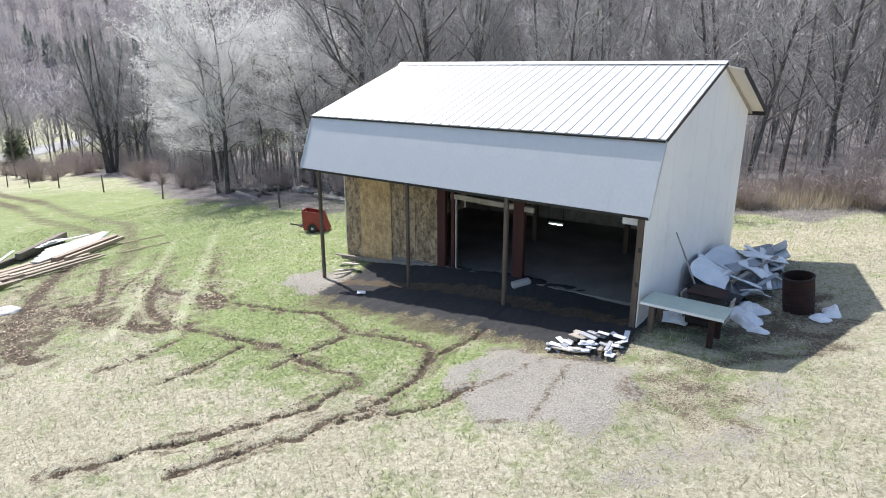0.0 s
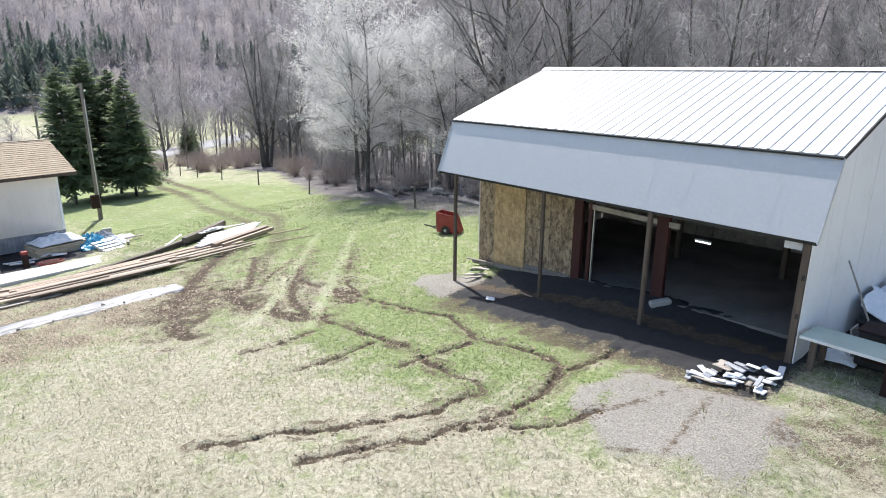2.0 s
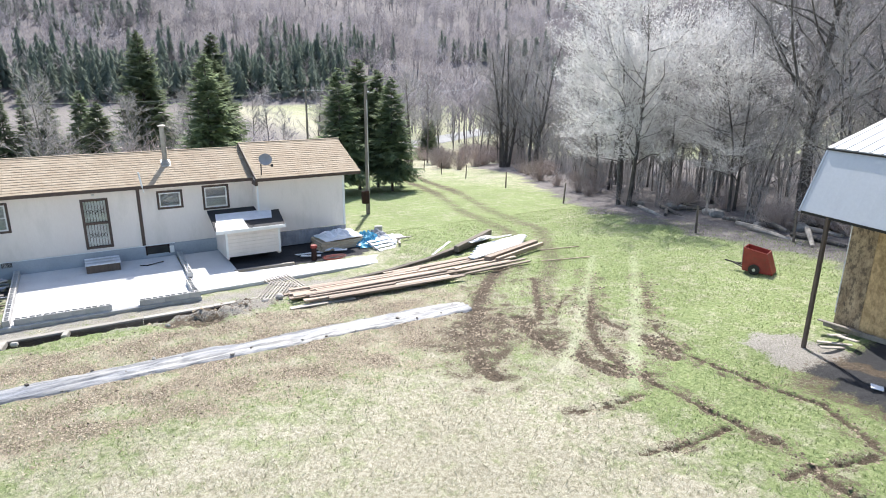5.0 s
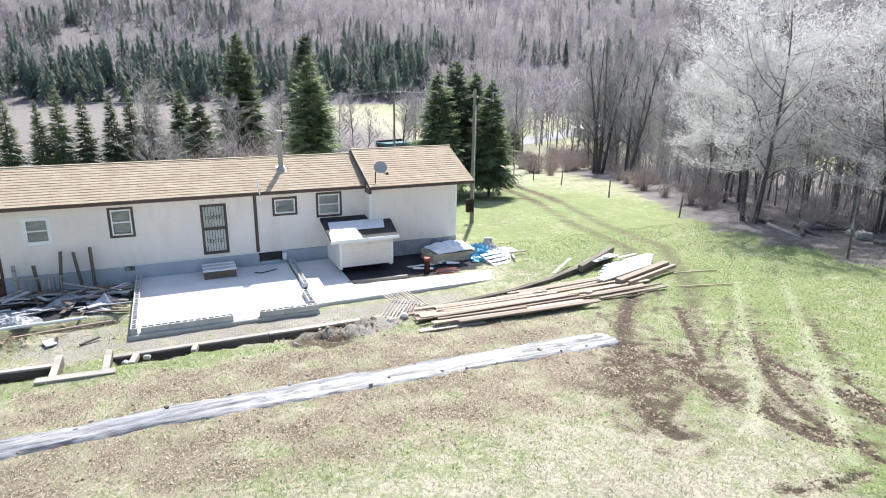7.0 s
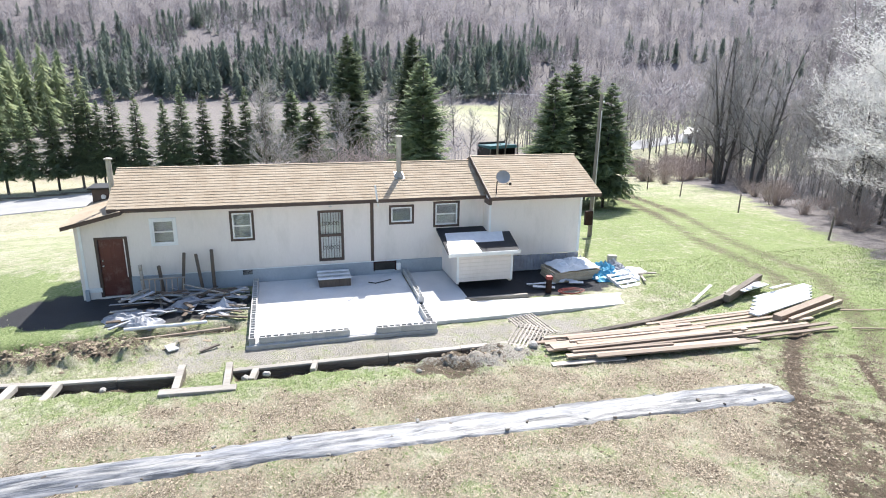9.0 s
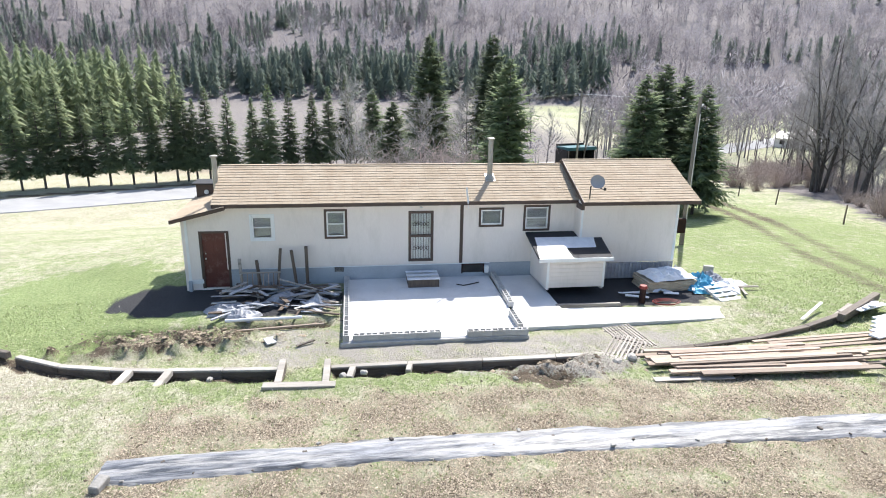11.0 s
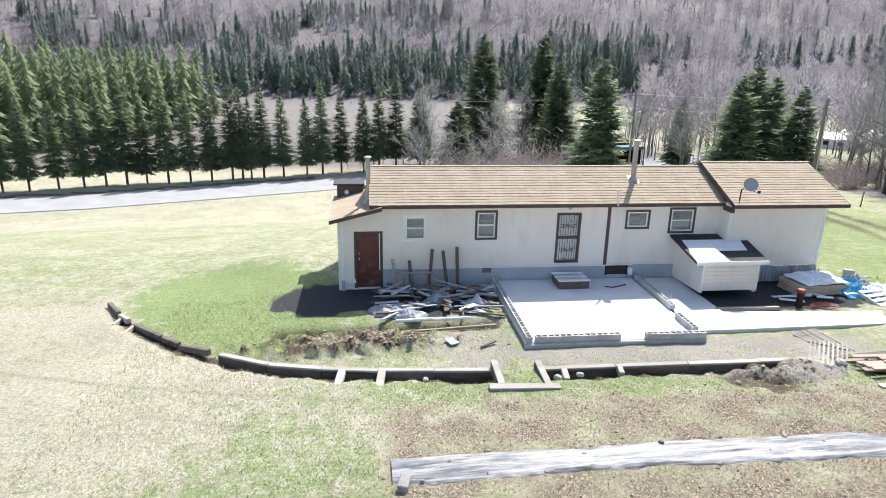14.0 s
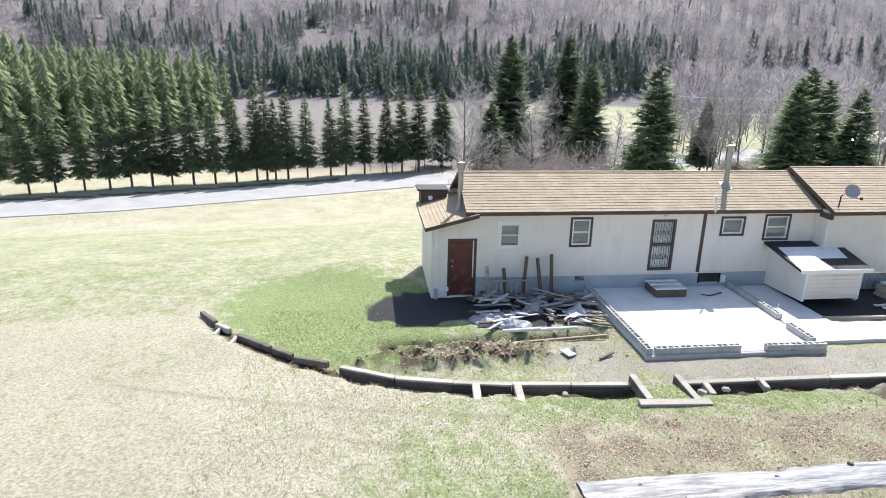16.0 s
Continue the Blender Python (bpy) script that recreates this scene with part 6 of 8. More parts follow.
# ---- timber retaining wall ----


def wall_point(y):
    return float(np.interp(y, WALL_Y, WALL_X)), y


rw = thing("retaining_wall", "low curved retaining wall of old dark timbers", "retaining wall")


def timber_run(y0, y1, top, n, cap="timber_top"):
    """Two courses of timbers along the wall's line; top: height at both ends."""
    for i in range(n):
        a, b = y0 + (y1 - y0) * i / n, y0 + (y1 - y0) * (i + 1) / n
        za, zb = top[0] + (top[1] - top[0]) * i / n, top[0] + (top[1] - top[0]) * (i + 1) / n
        # thin pale cap puts the wall's sunlit top edge into the colour
        for k, key in ((0, cap), (1, "timber"), (2, "timber")):
            off = 0.012 * ((i + k) % 3 - 1)
            (xa, ya), (xb, yb) = wall_point(a), wall_point(b)
            d = (Vector((xb, yb, 0)) - Vector((xa, ya, 0))).normalized() * 0.006
            h = 0.06 if k == 0 else 0.17
            dz = 0.03 if k == 0 else 0.06 + 0.085 + 0.172 * (k - 1)
            part("timber", Shape().bar((xa + off + d.x, ya + d.y, za - dz), (xb + off - d.x, yb - d.y, zb - dz), 0.17 if k else 0.18, h, 0.012), key, rw)


rr_ = random.Random(3)
y = -17.4
while y < -12.5:
    e = min(y + rr_.uniform(0.6, 1.3), -12.3)
    za, zb = np.interp([y, e], [-17.4, -12.3], [-2.02, -1.52])
    (xa, ya), (xb, yb) = wall_point(y), wall_point(e)
    t_ = rr_.uniform(-0.06, 0.05)
    part("timber", Shape().bar((xa + rr_.uniform(-0.08, 0.08), ya, za - 0.1 + t_), (xb, yb - 0.05, zb - 0.1 - t_), 0.17, 0.2, 0.025), "timber_top" if rr_.random() < 0.3 else "timber", rw)
    y = e + (0.25 if rr_.random() < 0.35 else 0.02)
timber_run(-12.3, -4.85, (-1.52, -1.13), 5)
timber_run(-3.55, 4.5, (-1.10, -0.98), 4)
timber_run(4.5, 15.0, (-0.98, -0.88), 5, "timber")
for y, ln, w in ((-8.75, 0.95, 0.2), (-7.7, 0.95, 0.2), (-2.95, 0.6, 0.16), (-1.45, 0.45, 0.14), (-16.4, 0.6, 0.1), (-15.7, 0.7, 0.1)):
    x, _ = wall_point(y)
    z = land(np.float64(x), np.float64(y)) - 0.02
    part("deadman", Shape().bar((x + 0.1, y - 0.02, z), (x + 0.1 + ln, y - 0.12, z + 0.02), w, 0.16, 0.015), "timber_top", rw, "pale timber tie set across the trench")
for y in (-4.78, -3.62):
    x, _ = wall_point(y)
    part("end_timber", Shape().bar((x - 0.15, y, -1.10), (x + 1.0, y - 0.02, -1.14), 0.17, 0.26, 0.02), "timber", rw)
    # lit top of the end timber, added as a pale strip
    part("end_cap", Shape().bar((x - 0.15, y, -0.955), (x + 1.0, y - 0.02, -0.995), 0.17, 0.03, 0.006), "timber_top", rw)
box_thing("step_plank", (0.24, 1.75, 0.08), "timber_top", "bleached timber step at the wall gap", "step", (-22.1, -4.27, -1.04), 0, 3, -4)
box_thing("threshold_board", (0.2, 1.0, 0.06), "timber_top", "bleached board on the ground inside the wall gap", "board", (-23.85, -3.35, gz(-23.85, -3.35) + 0.10), 0, 0, -8)
o = single("loose_block", block_mesh, "block", "dark hollow block lying in the trench", "block", m=pose(-23.5, -8.15, -1.50, 62, 0, 84))
for i, (x, y, s_) in enumerate(((-23.2, -6.6, 0.12), (-22.75, -3.2, 0.16), (-22.6, -2.7, 0.12), (-22.2, 3.9, 0.17), (-22.4, 4.4, 0.2), (-21.6, 1.0, 0.1))):
    q = Shape().box((0, 0, s_ * 0.4), (s_ * 1.6, s_ * 1.2, s_ * 0.9), bevel=s_ * 0.3)
    single("field_stone", q, "stone", "pale field stone in the dug trench", "stone", "stones", m=pose(x, y, gz(x, y) - 0.15 if x < -22.7 else gz(x, y), 8, 5, 40 * i))

# ---- lumber heap ----
rng = random.Random(8)


def board(a, b, w, h, key="lumber", label="long fresh-sawn board in a lumber heap on the lawn"):
    """A loose board from a to b, each (x, y, height over the ground)."""
    pa, pb = (a[0], a[1], gz(a[0], a[1]) + a[2]), (b[0], b[1], gz(b[0], b[1]) + b[2])
    d = Vector(pb) - Vector(pa)
    m = Matrix.Translation(pa) @ d.to_track_quat("Y", "Z").to_matrix().to_4x4()
    return single("lumber_board", Shape().box((0, d.length / 2, h / 2), (w, d.length, h), bevel=0.005), key, label, "board", "lumber heap", m=m)


for i in range(34):
    lay = i // 9
    x = -22.75 + 0.19 * (i % 9) + rng.uniform(-0.04, 0.04) + 0.1 * lay
    y0 = 4.5 + rng.uniform(0, 1.0) + 0.12 * (i % 9) * rng.random()
    ln = rng.choice((3.6, 4.2, 4.9, 3.0)) + rng.uniform(-0.2, 0.2)
    sk_ = rng.uniform(-0.12, 0.12)
    board((x, y0, 0.04 + 0.055 * lay), (x + sk_ + 0.15, y0 + ln, 0.04 + 0.055 * lay + rng.uniform(0, 0.03)), rng.choice((0.14, 0.19, 0.09)), 0.045)
board((-21.05, 4.35, 0.03), (-20.95, 6.4, 0.03), 0.2, 0.03, "grey_wood", "weathered grey board before the lumber heap")
board((-21.25, 5.0, 0.1), (-20.95, 8.1, 0.1), 0.24, 0.04, "lumber")
for i in range(9):
    x = -23.1 + 0.24 * i
    board((x, 8.4 + 0.3 * (i % 3), 0.05 + 0.03 * (i % 2)), (x - 0.25 + 0.15 * rng.random(), 13.3 + rng.uniform(-0.8, 0.4), 0.08 + 0.03 * (i % 2)), 0.13, 0.045)
for i in range(5):
    a = (-22.7 - 0.30 * i, 11.9 + 0.3 * i, 0.18 + 0.02 * i)
    board(a, (a[0] - 1.05, a[1] + 3.1, 0.2), 0.32, 0.05, "foam", "broad white-painted plank on the lumber heap")
board((-22.2, 12.3, 0.1), (-23.45, 15.6, 0.12), 0.26, 0.2, "lumber", "heavy pale beam on the lumber heap")
board((-22.0, 12.6, 0.1), (-23.1, 15.7, 0.12), 0.12, 0.14, "lumber", "heavy pale beam on the lumber heap")
for i in range(9):
    a = (-24.9 + rng.uniform(-0.4, 0.6), 11.6 + 0.3 * i, 0.12 + 0.04 * i)
    board(a, (a[0] - 0.7 + rng.uniform(-0.4, 0.3), a[1] + rng.uniform(1.0, 1.9), 0.25), rng.choice((0.1, 0.2)), 0.03, rng.choice(("foam", "grey_wood", "foam")), "loose weathered scrap board on the lumber heap")
board((-24.3, 12.2, 0.12), (-26.1, 15.1, 0.22), 0.2, 0.24, "timber", "dark old timber at the end of the lumber heap")
board((-21.2, 14.1, 0.03), (-20.6, 16.0, 0.03), 0.05, 0.03, "lumber", "thin pale stick on grass")
board((-22.7, 15.3, 0.03), (-22.3, 17.0, 0.03), 0.05, 0.03, "lumber", "thin pale stick on grass")
# slatted panels
for k, (x, y, r, tilt) in enumerate(((-23.9, 5.0, 12, 4), (-23.0, 4.5, -38, 7))):
    pn = thing("slatted_panel", "grey slatted wooden panel lying by the lumber", "panel", "slatted panels", m=pose(x, y, land(np.float64(x), np.float64(y)) + 0.06, 0, tilt, r))
    for i in range(9):
        part("slat", Shape().box((0, -0.44 + 0.11 * i, 0.05), (1.35, 0.045, 0.025)), "grey_wood", pn)
    for q in (-0.5, 0.5):
        part("cross_rail", Shape().box((q, 0, 0.02), (0.06, 1.0, 0.035)), "grey_wood", pn)

# ---- plastic mulch strip ----
s = Shape()
nl, nw = 210, 14
for i in range(nl + 1):
    y = -7.65 + 16.45 * i / nl
    xc = float(np.interp(y, [p[1] for p in STRIP], [p[0] for p in STRIP]))
    for j in range(nw + 1):
        q = 2 * j / nw - 1
        half = 0.45 + 0.12 * noise.noise(Vector((0, y * 0.8, q * 0.6 + 3))) + 0.06 * noise.noise(Vector((0, y * 3.1, q + 8)))
        x = xc + q * half
        fold = 0.08 * noise.noise(Vector((x * 7, y * 0.45, 1))) + 0.05 * abs(noise.noise(Vector((x * 13, y * 0.8, 7)))) + 0.02 * noise.noise(Vector((x * 5 + y, y * 2.5, 4)))
        s.v.append((x, y, gz(x, y) + 0.035 + 0.035 * (1 - q * q) + fold * (0.35 + 0.65 * (1 - abs(q))) - (0.06 if abs(q) == 1 else 0)))
s.f = [(i * (nw + 1) + j, (i + 1) * (nw + 1) + j, (i + 1) * (nw + 1) + j + 1, i * (nw + 1) + j + 1) for i in range(nl) for j in range(nw)]
single("mulch_plastic", s, "plastic", "wrinkled shiny plastic mulch strip along a garden bed", "plastic strip", smooth=True)
rng = random.Random(12)
for i in range(26):
    y = -7.4 + 16.0 * (i + rng.random()) / 26
    x = float(np.interp(y, [p[1] for p in STRIP], [p[0] for p in STRIP])) + rng.choice((-0.42, -0.36, -0.1, 0.15, 0.38, 0.45)) + rng.uniform(-0.06, 0.06)
    s_ = rng.uniform(0.02, 0.05)
    single("weight_clod", Shape().box((0, 0, s_ * 0.5), (s_ * 1.5, s_ * 2.4, s_ * 1.2), bevel=s_ * 0.3), "timber" if i % 3 else "stone", "dark lump holding down the plastic strip", "clod", "plastic weights", m=pose(x, y, gz(x, y) + 0.05, 5, 4, 37 * i))
single("end_block", Shape().box((0, 0, 0.07), (0.2, 0.36, 0.15), bevel=0.02), "stone", "dull concrete block holding the plastic strip's end", "block", m=pose(-18.4, -7.45, gz(-18.4, -7.45) + 0.03, 4, 3, 75))

# ---- fence, poles, wires ----
posts = [(-74.0, 35.6), (-66.5, 33.8), (-59.4, 32.0), (-52.3, 30.5), (-42.0, 27.6), (-32.4, 25.0), (-21.3, 23.1), (-17.6, 24.4)]
one = None
for i, (x, y) in enumerate(posts):
    m = pose(x, y, gz(x, y) - 0.1, 2 * (i % 3 - 1), 3 * (i % 2), 25 * i)
    if one is None:
        one = thing("fence_post", "dark thin wooden fence post at the lawn edge", "fence post", "fence posts", m=m)
        part("post", Shape().tube([(0, 0, 0), (0, 0, 0.7), (0.01, 0, 1.35)], [0.055, 0.05, 0.045], 7), "timber", one)
        part("staple", Shape().box((0.06, 0, 1.1), (0.02, 0.02, 0.03)), "galv", one)
    else:
        copy_thing(one, m)
wires = Shape()
for (a, b), (c, d) in zip(posts[:-1], posts[1:-1]):
    for h in (0.7, 1.1):
        wires.tube([(a, b, gz(a, b) + h), ((a + c) / 2, (b + d) / 2, (gz(a, b) + gz(c, d)) / 2 + h - 0.06), (c, d, gz(c, d) + h)], [0.003] * 3, 3, False)
single("fence_wire", wires, "pole", "two slack fence wires between the posts", "wire")

px, py = -36.8, 13.8
up = thing("utility_pole", "grey wooden utility pole with a meter box on the lawn", "utility pole", m=pose(px, py, gz(px, py)))
part("shaft", Shape().tube([(0, 0, -0.3), (0, 0, 7.4)], [0.125, 0.085], 12), "pole", up)
part("meter_box", Shape().box((0.10, -0.2, 1.05), (0.22, 0.42, 0.75), bevel=0.03), "rust", up, "brown electric meter box")
part("conduit", Shape().tube([(0.14, 0.02, 1.3), (0.12, 0.02, 6.6)], [0.03, 0.03], 6), "galv", up)
part("insulator", Shape().tube([(0, 0.1, 7.0), (0, 0.2, 7.05)], [0.05, 0.04], 8), "white", up)
fx, fy = -92.0, 28.5
fp = thing("utility_pole", "distant grey utility pole with a crossarm by the road", "utility pole", m=pose(fx, fy, gz(fx, fy)))
part("shaft", Shape().tube([(0, 0, -0.3), (0, 0, 11.5)], [0.17, 0.12], 10), "pole", fp)
part("crossarm", Shape().box((0, 0, 10.9), (0.12, 2.2, 0.12)), "pole", fp)
for y in (-0.95, -0.3, 0.95):
    part("insulator", Shape().tube([(0, y, 10.95), (0, y, 11.2)], [0.05, 0.04], 6), "white", fp)
part("guard_light", Shape().tube([(0.1, 0, 8.5), (0.9, 0.3, 8.9)], [0.03, 0.03], 5).box((1.0, 0.33, 8.88), (0.35, 0.2, 0.12), bevel=0.04), "galv", fp)
fz = gz(fx, fy)
s = Shape()
for y in (-0.95, -0.3, 0.95):
    for e, ez in (((-84.0, -8.0), 2.0), ((-120.0, 75.0), 1.5)):
        a, b = Vector((fx, fy + y, fz + 11.2)), Vector((e[0], e[1] + y, ez))
        s.tube([a + (b - a) * t - Vector((0, 0, 1.2 * 4 * t * (1 - t) * 0.5)) for t in np.linspace(0, 1, 9)], [0.012] * 9, 3, False)
a, b = Vector((fx, fy, fz + 9.8)), Vector((px, py, gz(px, py) + 7.05))
s.tube([a + (b - a) * t - Vector((0, 0, 2.4 * t * (1 - t))) for t in np.linspace(0, 1, 12)], [0.010] * 12, 3, False)
single("power_lines", s, "wire", "thin power lines between the poles", "wire")

# small dark shelter with a teal roof by the road
x, y = -110.0, 35.0
sh = thing("roadside_shelter", "small dark open shelter with a teal roof by the road", "shelter", m=pose(x, y, gz(x, y), 0, 0, 15) @ Matrix.Diagonal((0.85, 0.85, 1.15, 1)))
part("roof", Shape().add([(-2.2, -3.4, 2.6), (2.4, -3.4, 2.75), (2.4, 3.4, 2.75), (-2.2, 3.4, 2.6), (-2.2, -3.4, 2.4), (2.4, -3.4, 2.3), (2.4, 3.4, 2.3), (-2.2, 3.4, 2.4)], [(0, 1, 2, 3), (7, 6, 5, 4), (0, 4, 5, 1), (1, 5, 6, 2), (2, 6, 7, 3), (3, 7, 4, 0)]), "teal", sh)
part("back_wall", Shape().box((-2.2, 0, 1.45), (0.12, 6.6, 2.9)), "dark", sh)
for i in (-1, 1):
    part("side_wall", Shape().box((-0.2, 3.2 * i, 1.2), (4.0, 0.12, 2.4)), "dark", sh)
    part("post", Shape().box((2.2, 3.2 * i, 1.1), (0.14, 0.14, 2.3)), "pole", sh)

# long low buildings with white roofs beyond the valley road


def long_building(x, y, turn, ln):
    b = thing("farm_building", "distant long low building with a white metal roof", "building", "farm buildings", m=pose(x, y, gz(x, y) - 0.2, 0, 0, turn))
    part("wall", Shape().prism([(-3.2, 0), (-3.2, 2.3), (0, 3.3), (3.2, 2.3), (3.2, 0)], -ln / 2, ln / 2), "siding", b)
    for sgn in (-1, 1):
        part("roof_slope", Shape().add([(-ln / 2 - 0.3, sgn * 3.5, 2.28), (ln / 2 + 0.3, sgn * 3.5, 2.28), (ln / 2 + 0.3, 0, 3.45), (-ln / 2 - 0.3, 0, 3.45), (-ln / 2 - 0.3, sgn * 3.5, 2.18), (ln / 2 + 0.3, sgn * 3.5, 2.18), (ln / 2 + 0.3, 0, 3.33), (-ln / 2 - 0.3, 0, 3.33)],
                                       [(0, 1, 2, 3), (7, 6, 5, 4), (0, 4, 5, 1), (1, 5, 6, 2), (2, 6, 7, 3), (3, 7, 4, 0)]), "roof_white", b, "white metal roof slope")
    for i in range(3):
        part("window", Shape().box((-ln / 3 + i * ln / 3, -3.22, 1.4), (1.0, 0.06, 0.9)), "dark", b, "dark window")


long_building(-134, 96, 38, 9.0)
long_building(-143, 108, 38, 8.0)

# ---- trees ----


def grow(s, p, d, length, r0, r1, n, segs, r, wander=0.16, lift=0.0):
    """One limb: adds a tapered tube, returns its points and directions."""
    pts, dirs = [Vector(p)], [Vector(d)]
    for i in range(segs):
        d = (Vector(d) + Vector((r.gauss(0, wander), r.gauss(0, wander), r.gauss(0, wander) + lift))).normalized()
        pts.append(pts[-1] + d * length / segs)
        dirs.append(d)
    s.tube(pts, [r0 + (r1 - r0) * i / segs for i in range(segs + 1)], n, False)
    return pts, dirs


def bare_tree(seed, height, radius, limbs, subs, twigs, start=0.35, spread=0.9, reach=0.34, stems=1, fat=0.012, tl=(0.4, 0.9), rounded=False):
    """Trunk with limbs, and a crown of fine twigs."""
    r = random.Random(seed)
    wood, crown = Shape(), Shape()
    for k in range(stems):
        lean_ = Vector((0, 0, 1)) if stems == 1 else Vector((math.cos(6.28 * k / stems + seed) * 0.07, math.sin(6.28 * k / stems + seed) * 0.07, 1)).normalized()
        h = height * r.uniform(0.82, 1.05)
        foot = Vector((0, 0, -0.3)) + (Vector((lean_.x, lean_.y, 0)) * 6.0 if stems > 1 else Vector())
        pts, dirs = grow(wood, foot, lean_, h, radius, radius * 0.12, 7, 9, r, 0.045, 0.015)
        for i in range(limbs // stems):
            f = start + (0.97 - start) * ((i + r.random()) / (limbs // stems))
            j = min(int(f * 9), 8)
            p = pts[j].lerp(pts[j + 1], f * 9 - j)
            a = r.uniform(0, 6.283)
            d = (dirs[j] * (1.0 - 0.25 * spread) + Vector((math.cos(a), math.sin(a), 0)) * spread).normalized()
            ln = height * reach * (1.12 - 0.75 * f) * r.uniform(0.7, 1.25)
            if rounded:
                g = (f - start) / (1 - start)
                ln = height * reach * (0.35 + 0.75 * math.sin(3.1416 * min(0.12 + 0.8 * g, 1.0))) * r.uniform(0.7, 1.2)
            rr = max(radius * (1 - f) * 0.5, 0.018)
            lp, ld = grow(wood, p, d, ln, rr, rr * 0.25, 3, 4, r, 0.3 if rounded else 0.2, 0.04 if rounded else 0.10)
            for q in range(subs):
                g = 0.2 + 0.8 * (q + r.random()) / subs
                w = min(int(g * 4), 3)
                sp = lp[w].lerp(lp[w + 1], g * 4 - w)
                a = r.uniform(0, 6.283)
                sd = (ld[w] + Vector((math.cos(a), math.sin(a), r.uniform(-0.2, 0.7))) * 0.85).normalized()
                sl = ln * r.uniform(0.25, 0.5)
                tip = sp + sd * sl + Vector((0, 0, 0.1 * sl))
                crown.spike(sp, tip, max(rr * 0.35, fat))
                for t in range(twigs):
                    u = 0.25 + 0.75 * r.random()
                    b = sp.lerp(tip, u)
                    td = (sd * (0.2 if rounded else 0.8) + Vector((r.gauss(0, 0.7), r.gauss(0, 0.7), r.gauss(0.15, 0.6)))).normalized()
                    if rounded:
                        b = b + Vector((r.gauss(0, 0.14), r.gauss(0, 0.14), r.gauss(0, 0.14)))
                        crown.sliver(b, b + td * r.uniform(0.08, 0.22), fat * r.uniform(0.65, 1.15), r.uniform(0, 6.28))
                        continue
                    crown.sliver(b, b + td * sl * r.uniform(*tl), fat * 0.8, r.uniform(0, 6.28))
    return wood, crown


def tree_kit(name, label, group, shapes, keys):
    """One tree, built once and kept as the first of its kind."""
    t = thing(name, label, "tree", group)
    part("trunk", shapes[0], keys[0], t)
    part("crown", shapes[1], keys[1], t)
    return t


KITS = []
for i in range(6):
    h = (10.5, 12.0, 9.0, 13.0, 11.0, 8.0)[i]
    KITS.append(tree_kit("bare_tree", "slender leafless grey woodland tree", "woodland trees", bare_tree(100 + i, h, (0.075, 0.10, 0.06, 0.11, 0.085, 0.05)[i], 22, 8, 9, 0.16, 0.8, 0.25), ("bark", "twig")))
rng = random.Random(5)
spots = []
x = -80.0
tries = 0
while len(spots) < 285 and tries < 6000:
    tries += 1
    x = rng.uniform(-78, 38)
    dpt = (27 if x > -34 else 9) * rng.random() ** 1.5
    if x < -34 and rng.random() < 0.45:
        continue
    y = float(np.interp(x, EDGE_X, EDGE_Y)) + 0.6 + dpt
    if all((x - a) ** 2 + (y - b) ** 2 > (1.5 + 0.03 * dpt) ** 2 for a, b in spots):
        spots.append((x, y))
used = set()
for i, (x, y) in enumerate(spots):
    k = i % 6
    sc = rng.uniform(0.75, 1.25)
    m = pose(x, y, gz(x, y) - 0.05, rng.uniform(-3, 3), rng.uniform(-3, 3), rng.uniform(0, 360)) @ Matrix.Scale(sc, 4)
    if k not in used:
        used.add(k)
        KITS[k].matrix_world = m
    else:
        c = copy_thing(KITS[k], Matrix())
        c.matrix_world = m


def lone(name, label, shapes, keys, x, y, turn=0, group=""):
    t = tree_kit(name, label, group, shapes, keys)
    t.matrix_world = pose(x, y, gz(x, y) - 0.05, 0, 0, turn)
    return t


lone("maple_tree", "tall dark leafless maple with several stems", bare_tree(7, 15.5, 0.21, 52, 9, 12, 0.14, 0.7, 0.30, 4), ("bark", "twig"), -62.4, 42.3)
lone("maple_tree", "tall dark leafless maple with several stems", bare_tree(17, 15, 0.19, 45, 9, 12, 0.16, 0.65, 0.28, 3), ("bark", "twig"), -57.5, 42.6, 70)
lone("maple_tree", "big dark leafless tree with wide heavy limbs", bare_tree(27, 15, 0.30, 28, 9, 13, 0.28, 1.1, 0.5), ("bark", "twig"), -20.7, 30.2, 20)
lone("maple_tree", "big dark leafless tree with wide heavy limbs", bare_tree(37, 15, 0.26, 26, 9, 13, 0.3, 1.0, 0.45), ("bark", "twig"), -17.6, 31.6, 140)
lone("poplar_tree", "silvery budding tree with a pale crown", bare_tree(47, 12.5, 0.15, 46, 15, 40, 0.24, 1.15, 0.36, 2, 0.02, (0.12, 0.42), True), ("bark", "silver_twig"), -29.4, 27.0)
lone("poplar_tree", "silvery budding tree with a pale crown", bare_tree(57, 11.5, 0.11, 32, 13, 30, 0.26, 1.15, 0.34, 1, 0.02, (0.12, 0.42), True), ("bark", "silver_twig"), -32.6, 30.0, 60)
lone("poplar_tree", "silvery budding tree with a pale crown", bare_tree(67, 12.0, 0.11, 32, 13, 30, 0.28, 1.15, 0.34, 1, 0.02, (0.12, 0.42), True), ("bark", "silver_twig"), -26.4, 31.0, 200)
pop = bpy.data.objects["poplar_tree.001"]
for x, y, a, sc in ((-35.4, 31.8, 150, 0.95), (-29.0, 33.2, 260, 1.08), (-24.0, 29.2, 20, 0.85), (-38.5, 33.6, 300, 0.9)):
    copy_thing(pop, Matrix()).matrix_world = pose(x, y, gz(x, y), 0, 0, a) @ Matrix.Scale(sc, 4)
